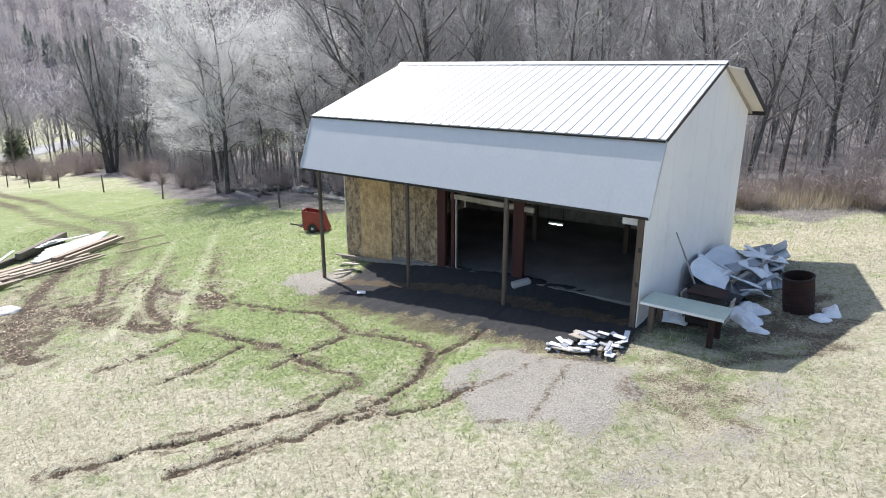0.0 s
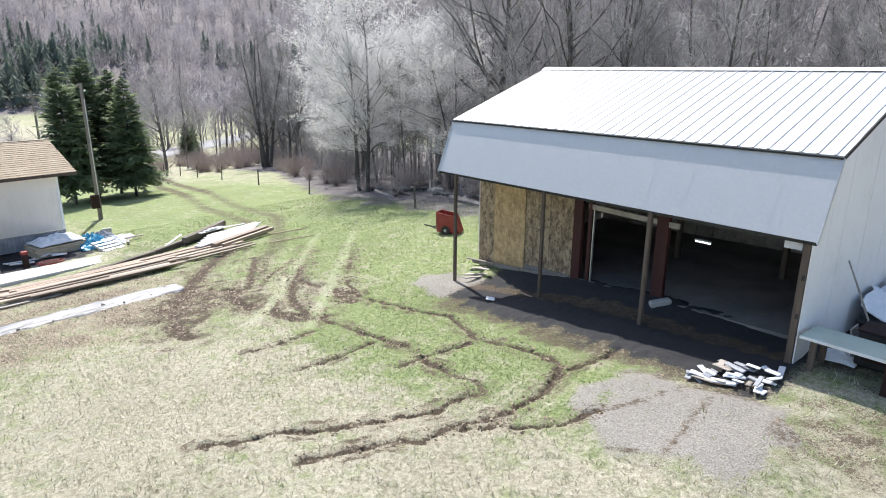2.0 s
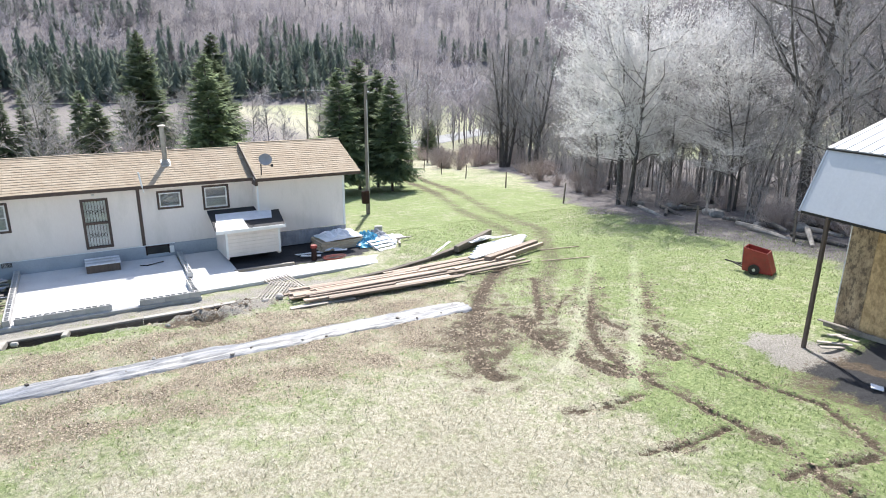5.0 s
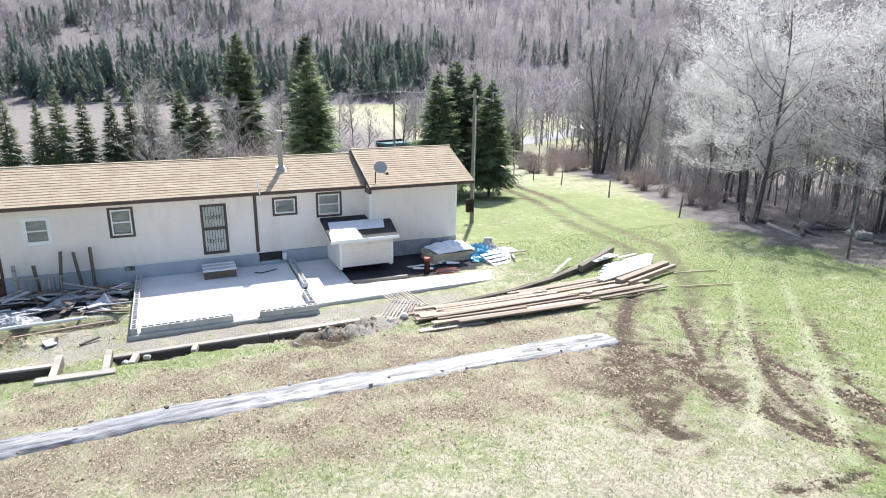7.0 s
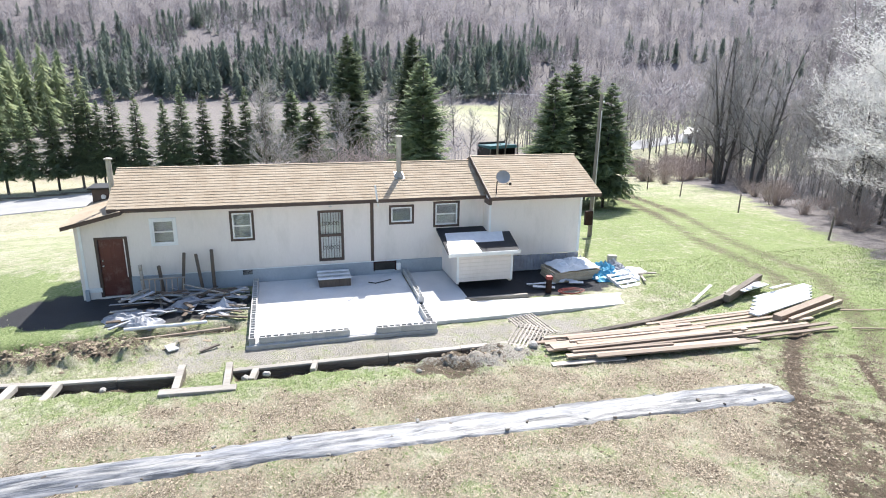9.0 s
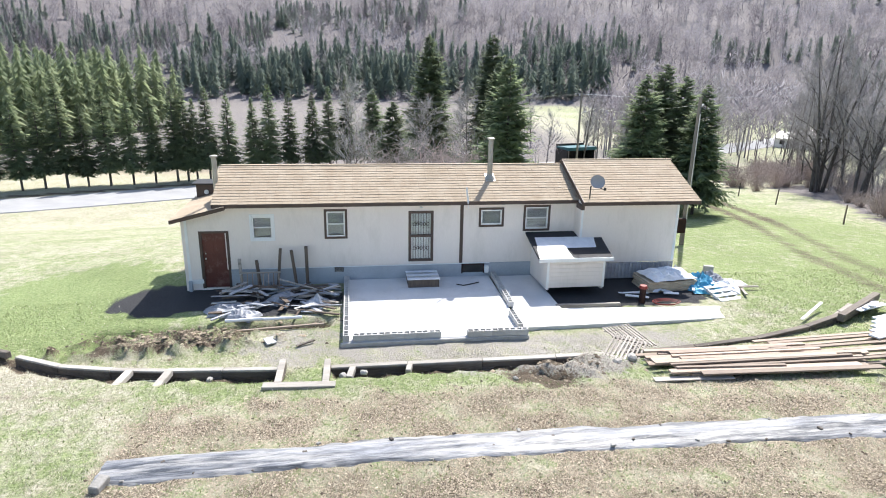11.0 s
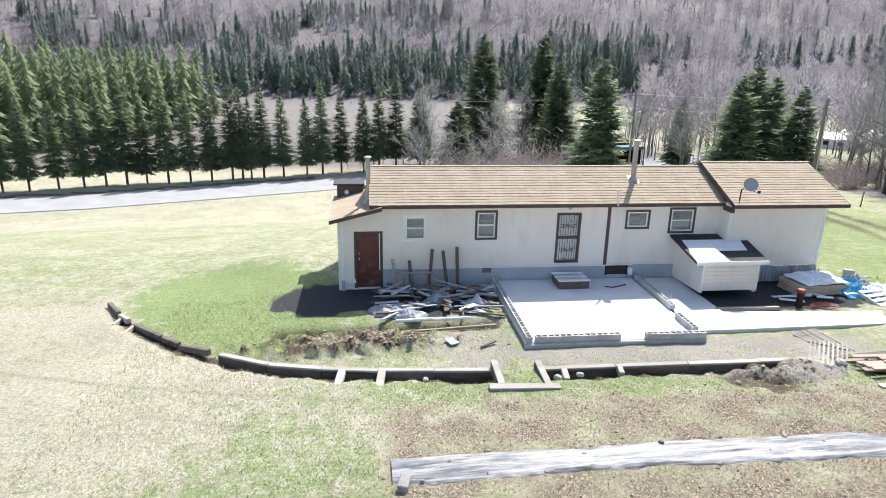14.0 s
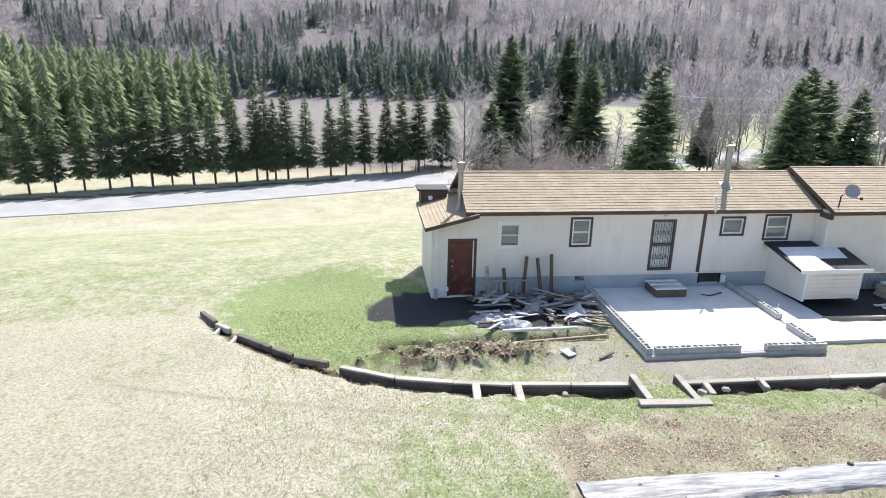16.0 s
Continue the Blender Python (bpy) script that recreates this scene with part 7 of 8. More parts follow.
kit = lone("bare_tree", "broad leafless grey tree beyond the lawn", bare_tree(77, 11, 0.14, 26, 8, 12, 0.25, 0.8, 0.36), ("bark", "twig"), -70.0, 34.0, 0, "trees by the road")
for x, y in ((-78, 38), (-84, 44), (-73, 46), (-90, 52), (-97, 44), (-105, 58), (-88, 34), (-80, 30), (-112, 50), (-118, 62), (-108, 38), (-84, 57), (-96, 66), (-120, 40), (-126, 52), (-101, 33), (-66, 4), (-88, 12), (-112, 20), (-118, 8), (-64, -3), (-110, 30), (-122, 28), (-128, 18), (-134, 34), (-130, 64), (-140, 50)):
    c = copy_thing(kit, Matrix())
    c.matrix_world = pose(x, y, gz(x, y), 0, 0, (x * 37) % 360) @ Matrix.Scale(0.8 + 0.35 * ((x * 7.3) % 1), 4)


def shrub_shape(seed, h, w, n=150):
    r = random.Random(seed)
    s = Shape()
    for i in range(n):
        a, q = r.uniform(0, 6.283), r.random() ** 0.6
        b = Vector((math.cos(a) * w * 0.45 * q * r.random(), math.sin(a) * w * 0.45 * q * r.random(), 0))
        t = Vector((math.cos(a) * w * q, math.sin(a) * w * q, h * (1.1 - 0.6 * q) * r.uniform(0.6, 1.1)))
        s.sliver(b, t, 0.014, a)
        for k in range(4):
            c = b.lerp(t, r.uniform(0.3, 0.95))
            s.sliver(c, c + Vector((r.gauss(0, 0.25), r.gauss(0, 0.25), r.uniform(0, 0.4))) * h * 0.5, 0.010, r.uniform(0, 6.28))
    return s


shrubs = [shrub_shape(i, (1.9, 2.6, 1.5)[i], (1.3, 1.6, 1.2)[i]).mesh("shrub") for i in range(3)]
rng = random.Random(21)
spots = [(-47, 34.5), (-44.5, 33), (-50, 36), (-53, 37.5), (-36, 29.5), (-34, 28.6), (-64, 37), (-68, 38), (-72, 39.5), (-40, 31)]
spots += [(rng.uniform(-2, 24), 0) for _ in range(46)] + [(rng.uniform(-30, -4), 0) for _ in range(24)] + [(rng.uniform(-75, -32), 0) for _ in range(16)]
for i, (x, y) in enumerate(spots):
    y = y or float(np.interp(x, EDGE_X, EDGE_Y)) + rng.uniform(-2.0, 4.0) - (1.6 if x > -4 else 0)
    single("shrub", shrubs[i % 3], "brush", "tangled leafless grey-brown shrub at the wood's edge", "shrub", "wood-edge shrubs", m=pose(x, y, gz(x, y), 0, 0, rng.uniform(0, 360)) @ Matrix.Scale(rng.uniform(0.6, 1.15), 4))
for i in range(38):
    x, y = rng.uniform(-68, -50), rng.uniform(-3, 9)
    single("shrub", shrubs[i % 3], "brush", "leafless grey-brown thicket shrub behind the house", "shrub", "thicket behind the house", m=pose(x, y, gz(x, y), 0, 0, rng.uniform(0, 360)) @ Matrix.Scale(rng.uniform(1.8, 2.9), 4))
for i in range(44):
    x, y = rng.uniform(-96, -67), rng.uniform(36, 58)
    single("shrub", shrubs[i % 3], "brush", "leafless grey-brown thicket shrub by the road", "shrub", "thicket by the road", m=pose(x, y, gz(x, y), 0, 0, rng.uniform(0, 360)) @ Matrix.Scale(rng.uniform(1.0, 1.9), 4))
# fallen logs and brush at the wood's edge
for i in range(17):
    x = rng.uniform(-31, -17)
    y = float(np.interp(x, EDGE_X, EDGE_Y)) + rng.uniform(-2.4, 0.6)
    ln, a = rng.uniform(1.2, 3.6), rng.gauss(-0.15, 0.35)
    z = gz(x, y) + rng.uniform(0.08, 0.35)
    d = Vector((math.cos(a), math.sin(a), rng.uniform(-0.06, 0.10)))
    single("fallen_log", Shape().tube([Vector((x, y, z)), Vector((x, y, z)) + d * ln * 0.5 + Vector((0, 0, 0.03)), Vector((x, y, z)) + d * ln], [0.12, 0.11, 0.08], 7), "bark" if i % 3 else "grey_wood", "dark fallen log in leaf litter", "log", "fallen logs")
for i in range(9):
    x = rng.uniform(-29, -18)
    y = float(np.interp(x, EDGE_X, EDGE_Y)) + rng.uniform(-1.8, 0.3)
    s_ = rng.uniform(0.2, 0.42)
    single("boulder", Shape().box((0, 0, s_ * 0.5), (s_ * 1.7, s_ * 1.3, s_), bevel=s_ * 0.35), "stone", "pale boulder in leaf litter", "boulder", "boulders", m=pose(x, y, gz(x, y) - 0.05, 9, 7, 40 * i))


def spruce(seed, h, w, levels, per, sprays, bare=0.08, size=1.0, bell=0.8):
    """A spruce: a straight trunk, whorls of drooping branches, and needle sprays on both sides of each branch."""
    r = random.Random(seed)
    wood, crown = Shape(), Shape()
    wood.tube([(0, 0, -0.3), (0, 0, h * 0.5), (0, 0, h)], [0.013 * h, 0.009 * h, 0.01], 7, False)
    for i in range(levels):
        f = i / (levels - 1)
        z = h * (bare + (0.985 - bare) * f)
        rad = w * (1 - f) ** bell * r.uniform(0.82, 1.08) + 0.06
        if i < 3:
            rad *= 0.55 + 0.17 * i
        for j in range(max(4, int(per * (1 - 0.5 * f)))):
            a = r.uniform(0, 6.283)
            ln = rad * r.uniform(0.7, 1.15)
            droop = -0.25 + 0.75 * f + r.gauss(0, 0.07)
            d = Vector((math.cos(a), math.sin(a), droop)).normalized()
            p0 = Vector((0, 0, z + r.uniform(-0.5, 0.5) * h / levels))
            side = Vector((-math.sin(a), math.cos(a), 0))
            if j % 2 == 0 and f < 0.8:
                wood.spike(p0, p0 + d * ln * 0.9, 0.018)
            for k in range(sprays):
                t = 0.12 + 0.88 * (k + r.random()) / sprays
                c = p0 + d * ln * t + Vector((0, 0, ln * (-0.22 * t + 0.16 * t * t)))
                u = size * (0.16 + 0.30 * ln * (1.05 - t)) * r.uniform(0.7, 1.2)
                way = d * r.uniform(0.5, 1.0) + side * (1 if k % 2 else -1) * r.uniform(0.2, 1.0) + Vector((0, 0, r.uniform(-0.5, 0.12)))
                tip = c + way.normalized() * u
                o = way.cross(Vector((r.gauss(0, 0.35), r.gauss(0, 0.35), 1))).normalized() * u * r.uniform(0.14, 0.26)
                q = len(crown.v)
                crown.v += [tuple(c - o * 0.6), tuple(c + o * 0.6), tuple(c.lerp(tip, 0.55) + o), tuple(tip)]
                crown.f += [(q, q + 1, q + 2), (q, q + 2, q + 3)]
    return wood, crown


def tiered(seed, h, w, levels, points, bare, bell, rough=0.35):
    """A conifer far off: overlapping ragged tufts of needles in tiers round the stem."""
    r = random.Random(seed)
    s = Shape()
    for i in range(levels):
        f = i / levels
        z, top = h * (bare + (1 - bare) * f), h * min(bare + (1 - bare) * (f + 1.7 / levels), 1.0)
        rad = w * ((1 - f) ** bell) * r.uniform(0.75, 1.12) * (0.6 if i == 0 else 1.0)
        k, turn = len(s.v), r.uniform(0, 6.283)
        cx, cy = r.gauss(0, 0.08 * rad), r.gauss(0, 0.08 * rad)
        for j in range(points):
            a, g = turn + 6.2832 * (j + r.uniform(-0.3, 0.3)) / points, r.uniform(2.0, 3.2) / points
            q, dz = rad * r.uniform(1 - rough, 1.2), r.uniform(-1.3, 0.9) * (h / levels)
            k = len(s.v)
            s.v += [(cx, cy, top + 0.4 * dz), (cx + math.cos(a - g) * q * 0.66, cy + math.sin(a - g) * q * 0.66, z + dz + 0.12 * rad), (cx + math.cos(a) * q, cy + math.sin(a) * q, z + dz - 0.16 * rad),
                    (cx + math.cos(a + g) * q * 0.66, cy + math.sin(a + g) * q * 0.66, z + dz + 0.12 * rad)]
            s.f += [(k, k + 1, k + 2), (k, k + 2, k + 3)]
    return s


def raw_mesh(s, name, key):
    me = bpy.data.meshes.new(name)
    me.from_pydata(s.v, [], s.f)
    me.materials.append(M[key])
    return me


def spruce_kit(seed, h, w, levels, per, sprays, bare, label, group, bell, key="needles"):
    wd, cr = spruce(seed, h, w, levels, per, sprays, bare, 1.35, bell)
    t = thing("spruce_tree", label, "tree", group)
    part("trunk", wd, "bark", t)
    part("crown", raw_mesh(cr, "crown", key), key, t)
    return t


row_kits = [spruce_kit(200 + i, (12.6, 13.4, 11.4)[i], (2.6, 2.8, 2.4)[i], 40, 15, 11, 0.17, "young dark green spruce in the roadside row", "roadside spruces", 0.75) for i in range(3)]
row = [(-86.9, -57.6), (-87.7, -55.0), (-88.6, -52.0), (-89.3, -49.3), (-90.6, -46.5), (-91.4, -43.8), (-92.6, -41.6), (-93.4, -39.3), (-94.0, -37.0), (-94.4, -34.4), (-95.2, -31.8), (-96.0, -29.2), (-96.9, -26.6), (-97.3, -25.3), (-97.7, -24.2), (-98.4, -22.6), (-99.4, -20.0), (-100.8, -16.8), (-101.6, -14.6), (-102.8, -11.9), (-103.8, -8.6), (-104.6, -6.2), (-105.4, -3.6)]
rng = random.Random(6)
for i, (x, y) in enumerate(row):
    m = pose(x, y, gz(x, y), 0, 0, 47 * i) @ Matrix.Scale(rng.uniform(0.84, 1.1), 4)
    if i < 3:
        row_kits[i].matrix_world = m
    else:
        copy_thing(row_kits[i % 3], Matrix()).matrix_world = m
big = spruce_kit(300, 19.5, 5.6, 56, 18, 18, 0.07, "tall dense green spruce behind the house", "tall spruces", 0.62)
mid_k = spruce_kit(301, 10.2, 3.2, 40, 16, 16, 0.19, "dense green spruce near the house", "yard spruces", 0.6)
mid_2 = spruce_kit(302, 9.4, 2.8, 38, 15, 15, 0.16, "dense green spruce near the house", "yard spruces", 0.66)
first = {}
for kit, x, y, sc in ((big, -94, 7.7, 1.0), (big, -101.5, 18.0, 1.02), (big, -81.0, 14.3, 0.72), (mid_k, -51.1, 19.3, 1.02), (mid_k, -51.8, 21.3, 0.95), (mid_2, -47.6, 20.6, 0.93), (mid_2, -48.2, 16.6, 1.0), (mid_2, -49.6, 7.6, 1.12),
                       (mid_k, -75.0, 1.5, 1.05), (mid_2, -99.5, 39.5, 1.15), (mid_2, -99.0, 52.0, 0.75), (mid_2, -102.5, 55.0, 0.68), (mid_2, -110, 0.5, 1.3)):
    m = pose(x, y, gz(x, y), 0, 0, x * 31) @ Matrix.Scale(sc, 4)
    if kit.name not in first:
        first[kit.name] = True
        kit.matrix_world = m
    else:
        copy_thing(kit, Matrix()).matrix_world = m


# ---- far woods ----
def arrays(s):
    return np.array(s.v, np.float32), np.array([f if len(f) == 3 else f[:3] for f in s.f], np.int32)


def tri_arrays(s):
    fs = []
    for f in s.f:
        fs += [(f[0], f[i], f[i + 1]) for i in range(1, len(f) - 1)]
    return np.array(s.v, np.float32), np.array(fs, np.int32)


def scatter(name, kits, spots, key, label, category, smin, smax, seed):
    """Many copies of a few shapes in one mesh."""
    r = np.random.default_rng(seed)
    V, F, k = [], [], 0
    for i, (x, y) in enumerate(spots):
        v, f = kits[i % len(kits)]
        a, sc = r.uniform(0, 6.283), r.uniform(smin, smax)
        c, s = math.cos(a) * sc, math.sin(a) * sc
        w = np.empty_like(v)
        w[:, 0], w[:, 1], w[:, 2] = v[:, 0] * c - v[:, 1] * s + x, v[:, 0] * s + v[:, 1] * c + y, v[:, 2] * sc * r.uniform(0.9, 1.15)
        w[:, 2] += gz(x, y)
        V.append(w)
        F.append(f + k)
        k += len(v)
    me = big_mesh(name, np.concatenate(V), np.concatenate(F), key)
    return tagged(new(name, me), label, category, kind="stuff")


def far_bare(seed):
    r = random.Random(seed)
    s = Shape()
    s.spike((0, 0, 0), (0, 0, 9), 0.13)
    for i in range(66):
        a, q, e = r.uniform(0, 6.283), r.random() ** 0.4, r.uniform(-1, 1)
        w = math.sqrt(1 - e * e) * q
        c = Vector((math.cos(a) * 2.7 * w, math.sin(a) * 2.7 * w, 7.4 + 4.2 * e * q))
        d = Vector((math.cos(a) * w * 0.9, math.sin(a) * w * 0.9, 0.9)).normalized()
        d = (d + Vector((r.gauss(0, 0.45), r.gauss(0, 0.45), 0))).normalized()
        s.sliver(c - d * 0.5, c + d * r.uniform(0.4, 0.9), r.uniform(0.07, 0.13), r.uniform(0, 6.28))
    return arrays(s)


deep = [(rng.uniform(-38, 60), rng.uniform(0, 1)) for _ in range(230)]
deep = [(x, float(np.interp(x, EDGE_X, EDGE_Y)) + 9 + 60 * q ** 1.3) for x, q in deep]
kit_arr = []
for i in range(4):
    w_, c_ = bare_tree(400 + i, 11 + i, 0.09, 13, 5, 8, 0.2, 0.8, 0.28, 1, 0.02)
    w_.add(c_.v, c_.f)
    kit_arr.append(tri_arrays(w_))
scatter("deep_wood", kit_arr, deep, "twig", "grey leafless wood on the slope behind", "woodland", 0.8, 1.25, 3)


def sapling(seed):
    r = random.Random(seed)
    s = Shape()
    for k in range(3):
        a = r.uniform(0, 6.28)
        b = Vector((math.cos(a) * 0.5, math.sin(a) * 0.5, 0))
        t = b + Vector((r.gauss(0, 0.5), r.gauss(0, 0.5), r.uniform(3.0, 6.0)))
        s.sliver(b, t, 0.03, a)
        for q in range(13):
            c = b.lerp(t, r.uniform(0.15, 0.95))
            e = c + Vector((r.gauss(0, 0.6), r.gauss(0, 0.6), r.uniform(0.2, 1.1)))
            s.sliver(c, e, 0.014, r.uniform(0, 6.28))
            for w in range(2):
                g = c.lerp(e, r.uniform(0.3, 0.9))
                s.sliver(g, g + Vector((r.gauss(0, 0.3), r.gauss(0, 0.3), r.uniform(0.0, 0.5))), 0.010, r.uniform(0, 6.28))
    return arrays(s)


young = []
while len(young) < 620:
    x = rng.uniform(-66, 40) if len(young) % 3 else rng.uniform(-36, 40)
    young.append((x, float(np.interp(x, EDGE_X, EDGE_Y)) - 0.5 + (22 if x > -36 else 8) * rng.random() ** 1.4))
scatter("wood_saplings", [sapling(600 + i) for i in range(6)], young, "twig", "thin grey saplings and brush under the wood", "undergrowth", 0.6, 1.15, 19)


def sector(n, r0, r1, a0, a1, seed, keep=None):
    """Places on the hills: bearing from +y towards -x, in degrees."""
    r = np.random.default_rng(seed)
    out = []
    while len(out) < n:
        a, d = radians(r.uniform(a0, a1)), math.sqrt(r.uniform(r0 * r0, r1 * r1))
        x, y = -15 - d * math.sin(a), 5 + d * math.cos(a)
        if keep is None or keep(x, y, r):
            out.append((x, y))
    return out


bare_kits = [far_bare(500 + i) for i in range(6)]
fir_kits = [arrays(tiered(520 + i, 10.5 + 1.2 * i, 3.4, 12, 9, 0.03, 0.6, 0.5)) for i in range(5)]
pine_kits = [arrays(tiered(540 + i, 17.5, 3.0, 30, 12, 0.10, 0.45, 0.65)) for i in range(5)]


def patchy(x, y, r):
    return math.sin(x * 0.031 + 1) + math.sin(y * 0.027) + math.sin((x + y) * 0.043) > 0.9 - 0.5 * r.random()


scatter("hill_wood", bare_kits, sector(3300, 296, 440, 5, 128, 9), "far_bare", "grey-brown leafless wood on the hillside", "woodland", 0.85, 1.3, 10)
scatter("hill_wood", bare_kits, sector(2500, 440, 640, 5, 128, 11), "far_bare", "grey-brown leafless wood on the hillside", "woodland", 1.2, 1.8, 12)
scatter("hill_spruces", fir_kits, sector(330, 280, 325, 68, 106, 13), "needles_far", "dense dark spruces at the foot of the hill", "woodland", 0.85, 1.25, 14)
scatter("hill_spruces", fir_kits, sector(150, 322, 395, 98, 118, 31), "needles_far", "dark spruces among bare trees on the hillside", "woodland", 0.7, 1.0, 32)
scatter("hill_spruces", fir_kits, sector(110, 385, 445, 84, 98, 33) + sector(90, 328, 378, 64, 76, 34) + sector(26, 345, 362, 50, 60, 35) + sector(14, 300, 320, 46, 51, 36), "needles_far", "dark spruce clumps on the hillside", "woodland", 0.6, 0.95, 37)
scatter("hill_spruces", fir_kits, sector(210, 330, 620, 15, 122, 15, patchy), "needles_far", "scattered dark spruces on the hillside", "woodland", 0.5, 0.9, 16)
plant = [(-116 - 4.6 * i + rng.uniform(-1, 1), -104 + 4.1 * j + rng.uniform(-1, 1) + 1.2 * i) for i in range(16) for j in range(10)]
scatter("pine_plantation", pine_kits, plant, "pine", "dense green pine plantation across the road", "woodland", 0.86, 1.1, 17)
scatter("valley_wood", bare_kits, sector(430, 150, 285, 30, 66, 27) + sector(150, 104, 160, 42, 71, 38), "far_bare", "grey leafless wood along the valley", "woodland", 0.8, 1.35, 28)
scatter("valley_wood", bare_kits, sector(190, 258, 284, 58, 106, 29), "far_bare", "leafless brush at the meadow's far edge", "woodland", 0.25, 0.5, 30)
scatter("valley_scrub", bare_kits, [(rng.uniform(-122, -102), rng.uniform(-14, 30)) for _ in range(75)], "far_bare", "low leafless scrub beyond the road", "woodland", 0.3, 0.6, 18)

# ---- grass and clods ----
r = np.random.default_rng(40)
NB = 360000
bx, by = r.uniform(-31, 5, NB), r.uniform(-15, 25, NB)
bz, g_, d_, gr_, mu_, pa_, ya_ = layers_at(bx, by)
house_zone = (bx < -25.0) & (bx > -36) & (by > -9.6) & (by < 10.3) & ~((bx > -28.2) & (by < -3.5))
inv = SH.inverted()
su = inv[0][0] * bx + inv[0][1] * by + inv[0][3]
sv = inv[1][0] * bx + inv[1][1] * by + inv[1][3]
shed_zone = (su > 0.3) & (su < 9.8) & (sv > 0.5) & (sv < 7.4)
strip_zone = np.abs(bx - np.interp(by, [p[1] for p in STRIP], [p[0] for p in STRIP])) < 0.5
clumpy = waves(bx, by, 0.8, 91) + 0.6 * waves(bx, by, 3.1, 92)
ok = (r.random(NB) > 1.5 * d_ + 0.85 * gr_ + 0.4 * mu_ + ya_ + 0.35 * pa_) & ~house_zone & ~shed_zone & ~(strip_zone & (by > -7.8) & (by < 8.9)) & (r.random(NB) < 0.62 + 0.5 * clumpy)
bx, by, bz, g_, mu_ = bx[ok], by[ok], bz[ok], g_[ok], mu_[ok]
nb = len(bx)
alive = r.random(nb) < np.clip(1.5 * g_ - 0.25, 0.04, 0.92)
for name, pick, key, col_a, col_b, hmin, hmax in (("green_grass", alive, "blade_green", (0.13, 0.18, 0.065), (0.36, 0.42, 0.19), 0.03, 0.075), ("dry_grass", ~alive, "blade_dry", (0.36, 0.33, 0.225), (0.68, 0.64, 0.51), 0.035, 0.10)):
    m = M[key] = bpy.data.materials.new(key)
    n, l, p = links(m)
    ge = n.new("ShaderNodeNewGeometry")
    l.new(ramp(n, l, ge.outputs["Random Per Island"], col_a, col_b, 0.0, 1.0), p.inputs["Base Color"])
    p.inputs["Roughness"].default_value = 0.7
    leafy(m, 0.4)
    x, y, z = bx[pick], by[pick], bz[pick]
    k = len(x)
    a, h, w, t = r.uniform(0, 6.283, k), r.uniform(hmin, hmax, k), r.uniform(0.006, 0.013, k), r.uniform(0.2, 1.3, k)
    dirs = r.uniform(0, 6.283, k)
    base_ = np.stack([x, y, z - 0.005], -1)
    side = np.stack([np.cos(a) * w, np.sin(a) * w, np.zeros(k)], -1)
    tip = base_ + np.stack([np.cos(dirs) * h * t, np.sin(dirs) * h * t, h], -1)
    v = np.stack([base_ - side, base_ + side, tip], 1).reshape(-1, 3)
    me = big_mesh(name, v, np.arange(3 * k).reshape(-1, 3), key)
    tagged(new(name, me), "short green lawn grass" if key == "blade_green" else "matted dry straw-coloured grass", "grass", kind="stuff")
# clods of earth along ruts and heaps
NC = 90000
cx, cy = r.uniform(-29, 0, NC), r.uniform(-13, 17, NC)
cz, g_, d_, gr_, mu_, pa_, ya_ = layers_at(cx, cy)
cu = inv[0][0] * cx + inv[0][1] * cy + inv[0][3]
cv = inv[1][0] * cx + inv[1][1] * cy + inv[1][3]
ok = (r.random(NC) < 0.7 * d_ ** 2 + 0.36 * mu_ * (cx > -60)) & ~((cu > 0) & (cu < 10) & (cv > -1.6) & (cv < 7.5))
cx, cy, cz = cx[ok], cy[ok], cz[ok]
cx, cy, cz = list(cx), list(cy), list(cz)
sz = list(0.008 + 0.036 * r.random(len(cx)) ** 3)
for i, line in enumerate(RUTS):
    w = 0.10 if i < 7 else 0.2
    for (ax, ay), (bx_, by_) in zip(line, line[1:]):
        k = int(130 * math.hypot(bx_ - ax, by_ - ay))
        t, o = r.random(k), r.normal(0, 0.7 * w, k) + np.where(r.random(k) < 0.6, 1.0 * w, -1.0 * w)
        ln = math.hypot(bx_ - ax, by_ - ay)
        qx, qy = ax + (bx_ - ax) * t - (by_ - ay) / ln * o, ay + (by_ - ay) * t + (bx_ - ax) / ln * o
        keep = waves(qx, qy, 1.6, 95) > -0.35
        qx, qy = qx[keep], qy[keep]
        cx += list(qx)
        cy += list(qy)
        cz += list(layers_at(qx, qy)[0])
        sz += list(0.006 + (0.028 if i < 7 else 0.045) * r.random(len(qx)) ** 2.5)
for ox, oy, rx, ry, k in ((-26.6, -8.4, 0.6, 2.4, 1100), (-27.75, -7.4, 0.35, 3.6, 420), (-22.1, 2.4, 0.8, 1.4, 320), (-16.2, 8.2, 1.6, 1.2, 400)):
    qx, qy = ox + rx * r.normal(0, 0.6, k), oy + ry * r.normal(0, 0.6, k)
    cx += list(qx)
    cy += list(qy)
    cz += list(layers_at(qx, qy)[0])
    sz += list(0.012 + (0.07 if ox < -20 else 0.035) * r.random(k) ** 3)
cx, cy, cz, sz = np.array(cx), np.array(cy), np.array(cz), np.array(sz)
k = len(cx)
oct_v = np.array([(1, 0, 0), (-1, 0, 0), (0, 1, 0), (0, -1, 0), (0, 0, 0.65), (0, 0, -0.5)])
oct_f = np.array([(0, 2, 4), (2, 1, 4), (1, 3, 4), (3, 0, 4)])
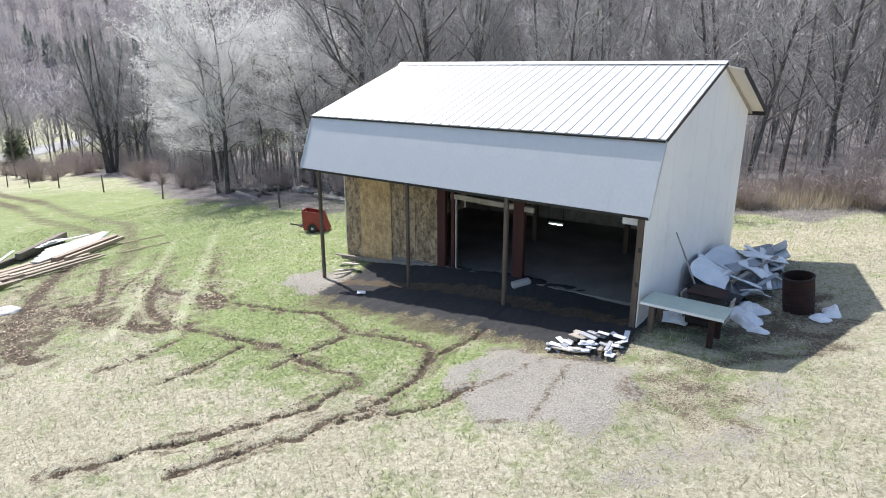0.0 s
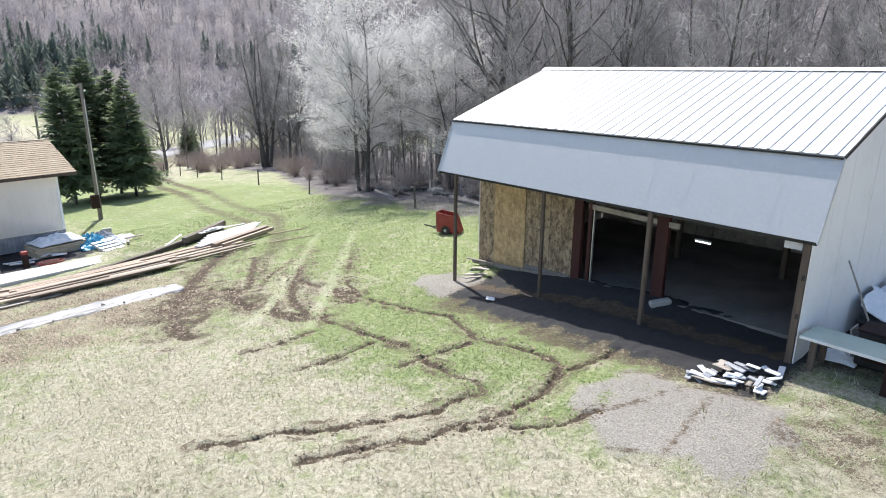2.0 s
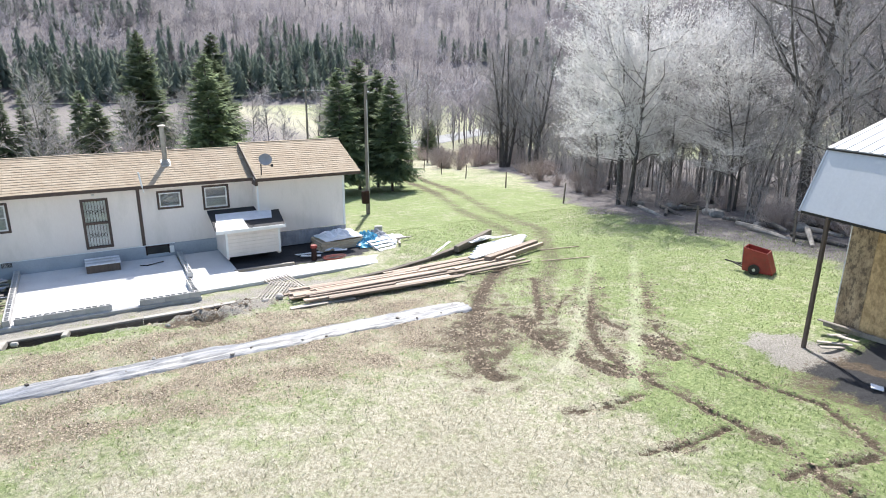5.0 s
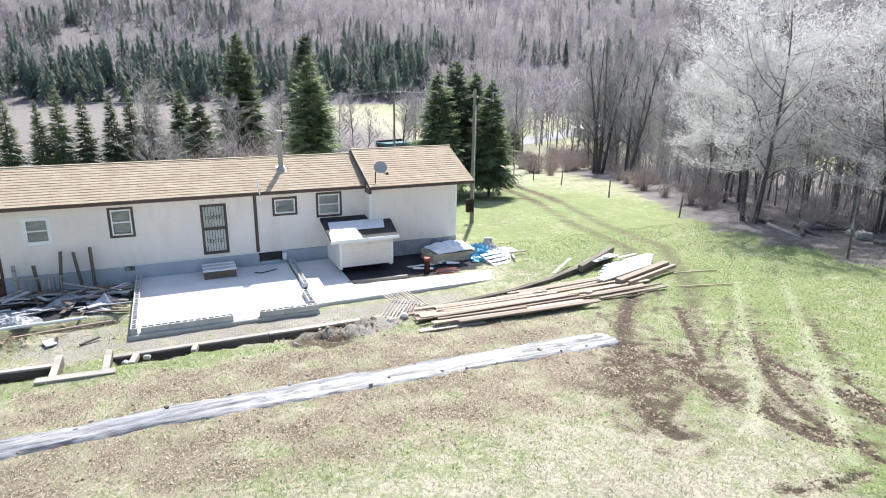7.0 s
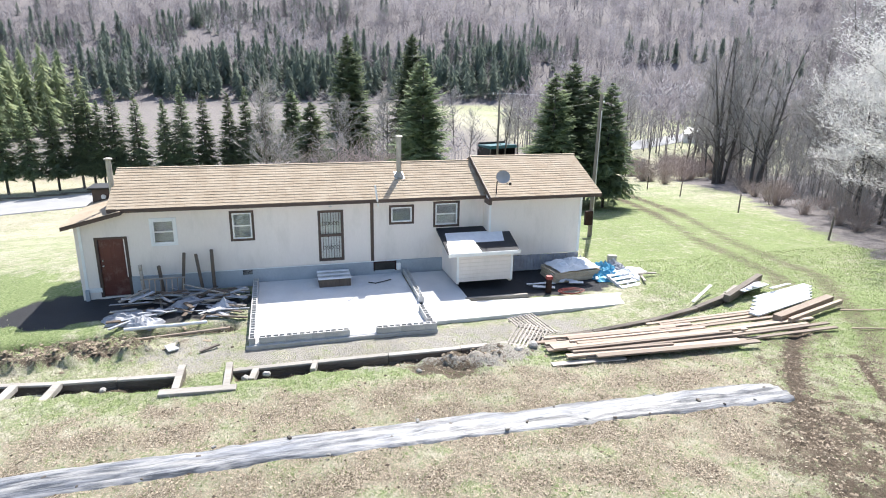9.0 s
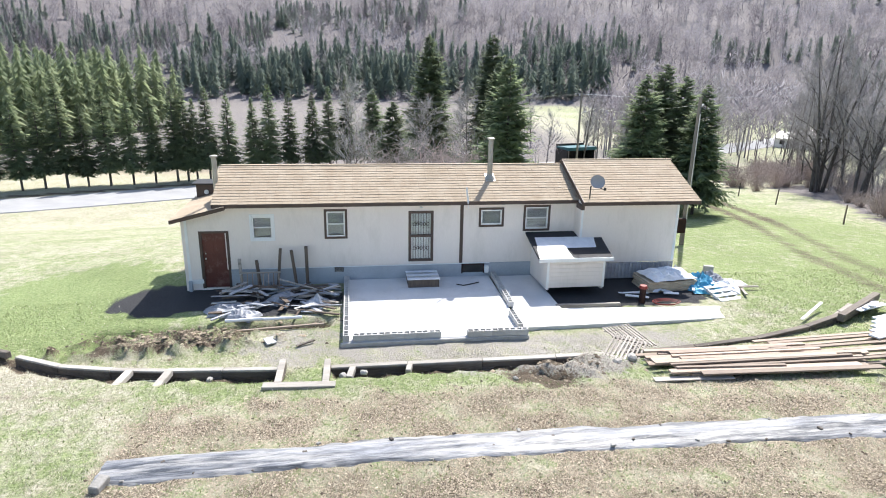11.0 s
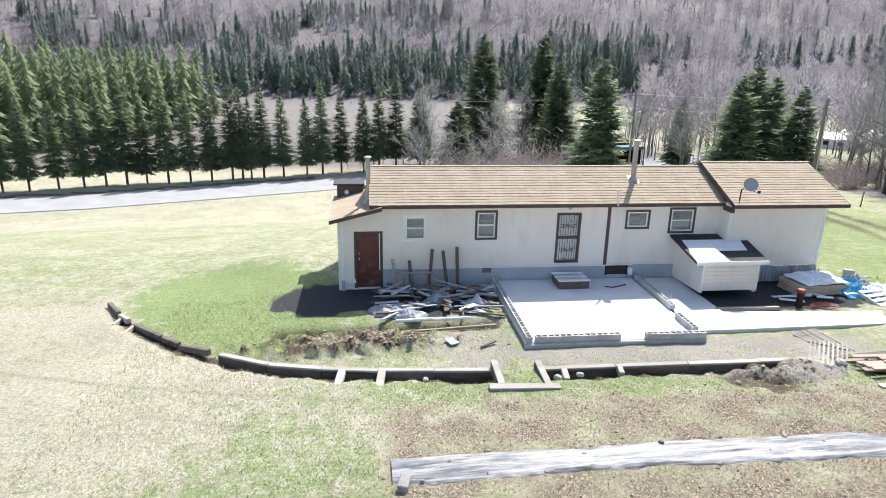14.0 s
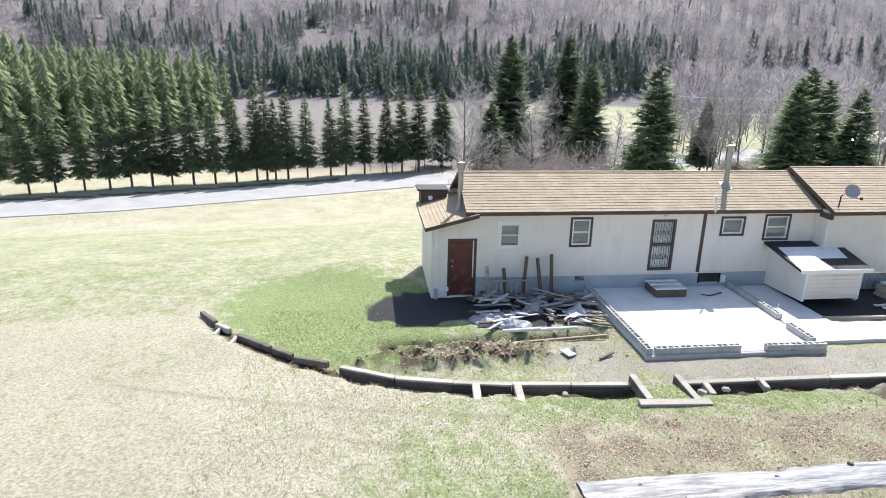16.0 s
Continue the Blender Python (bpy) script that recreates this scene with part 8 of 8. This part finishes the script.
v = oct_v[None] * sz[:, None, None] * r.uniform(0.6, 1.4, (k, 6, 3)) + np.stack([cx, cy, cz + 0.05 * sz], -1)[:, None]
f = oct_f[None] + 6 * np.arange(k)[:, None, None]
m = M["clod"] = bpy.data.materials.new("crumbled_earth")
n, l, p = links(m)
ge = n.new("ShaderNodeNewGeometry")
l.new(ramp(n, l, ge.outputs["Random Per Island"], (0.065, 0.048, 0.034), (0.36, 0.29, 0.21), 0.2, 1.0), p.inputs["Base Color"])
p.inputs["Roughness"].default_value = 0.95
tagged(new("clods", big_mesh("clods", v.reshape(-1, 3), f.reshape(-1, 3), "clod")), "loose clods of brown earth along the ruts", "earth", kind="stuff")
# dead leaves and straw flakes on the garden beds, the apron and the lawn's edge
NL = 70000
lx, ly = r.uniform(-23.5, -12.5, NL), r.uniform(-9.5, 10.5, NL)
lz, g_, d_, gr_, mu_, pa_, ya_ = layers_at(lx, ly)
ok = (r.random(NL) < 1.1 * mu_ ** 1.5) & (np.abs(lx - np.interp(ly, [p[1] for p in STRIP], [p[0] for p in STRIP])) > 0.5)
lx, ly, lz = lx[ok], ly[ok], lz[ok]
k = len(lx)
a, w = r.uniform(0, 6.283, k), 0.010 + 0.022 * r.random(k) ** 2
u_ = np.stack([np.cos(a), np.sin(a), r.normal(0, 0.35, k)], -1) * w[:, None]
v_ = np.stack([-np.sin(a), np.cos(a), r.normal(0, 0.35, k)], -1) * (w * r.uniform(0.4, 0.9, k))[:, None]
c_ = np.stack([lx, ly, lz + 0.012 + 0.3 * w], -1)
v = np.stack([c_ - u_, c_ - v_, c_ + u_, c_ + v_], 1).reshape(-1, 3)
m = M["leaf_flake"] = bpy.data.materials.new("dead_leaf")
n, l, p = links(m)
ge = n.new("ShaderNodeNewGeometry")
l.new(ramp(n, l, ge.outputs["Random Per Island"], (0.13, 0.09, 0.06), (0.52, 0.44, 0.33), 0.0, 1.0), p.inputs["Base Color"])
p.inputs["Roughness"].default_value = 0.8
tagged(new("leaf_litter", big_mesh("leaf_litter", v, np.arange(4 * k).reshape(-1, 4), "leaf_flake")), "dead brown leaves strewn over the garden beds", "leaves", kind="stuff")
# tall dry grass along the bank behind the shed
NT = 16000
tx = r.uniform(-3, 30, NT)
ty = np.interp(tx, EDGE_X, EDGE_Y) - 3.6 + 3.4 * r.random(NT)
tz, a, h = ground_z(tx, ty), r.uniform(0, 6.283, NT), r.uniform(0.3, 0.9, NT)
base_ = np.stack([tx, ty, tz], -1)
side = np.stack([np.cos(a), np.sin(a), np.zeros(NT)], -1) * 0.012
tip = base_ + np.stack([np.cos(a + 1.6) * h * 0.4, np.sin(a + 1.6) * h * 0.4, h], -1)
v = np.stack([base_ - side, base_ + side, tip], 1).reshape(-1, 3)
tagged(new("tall_grass", big_mesh("tall_grass", v, np.arange(3 * NT).reshape(-1, 3), "straw")), "tall dry grass along the wood's edge", "grass", kind="stuff")
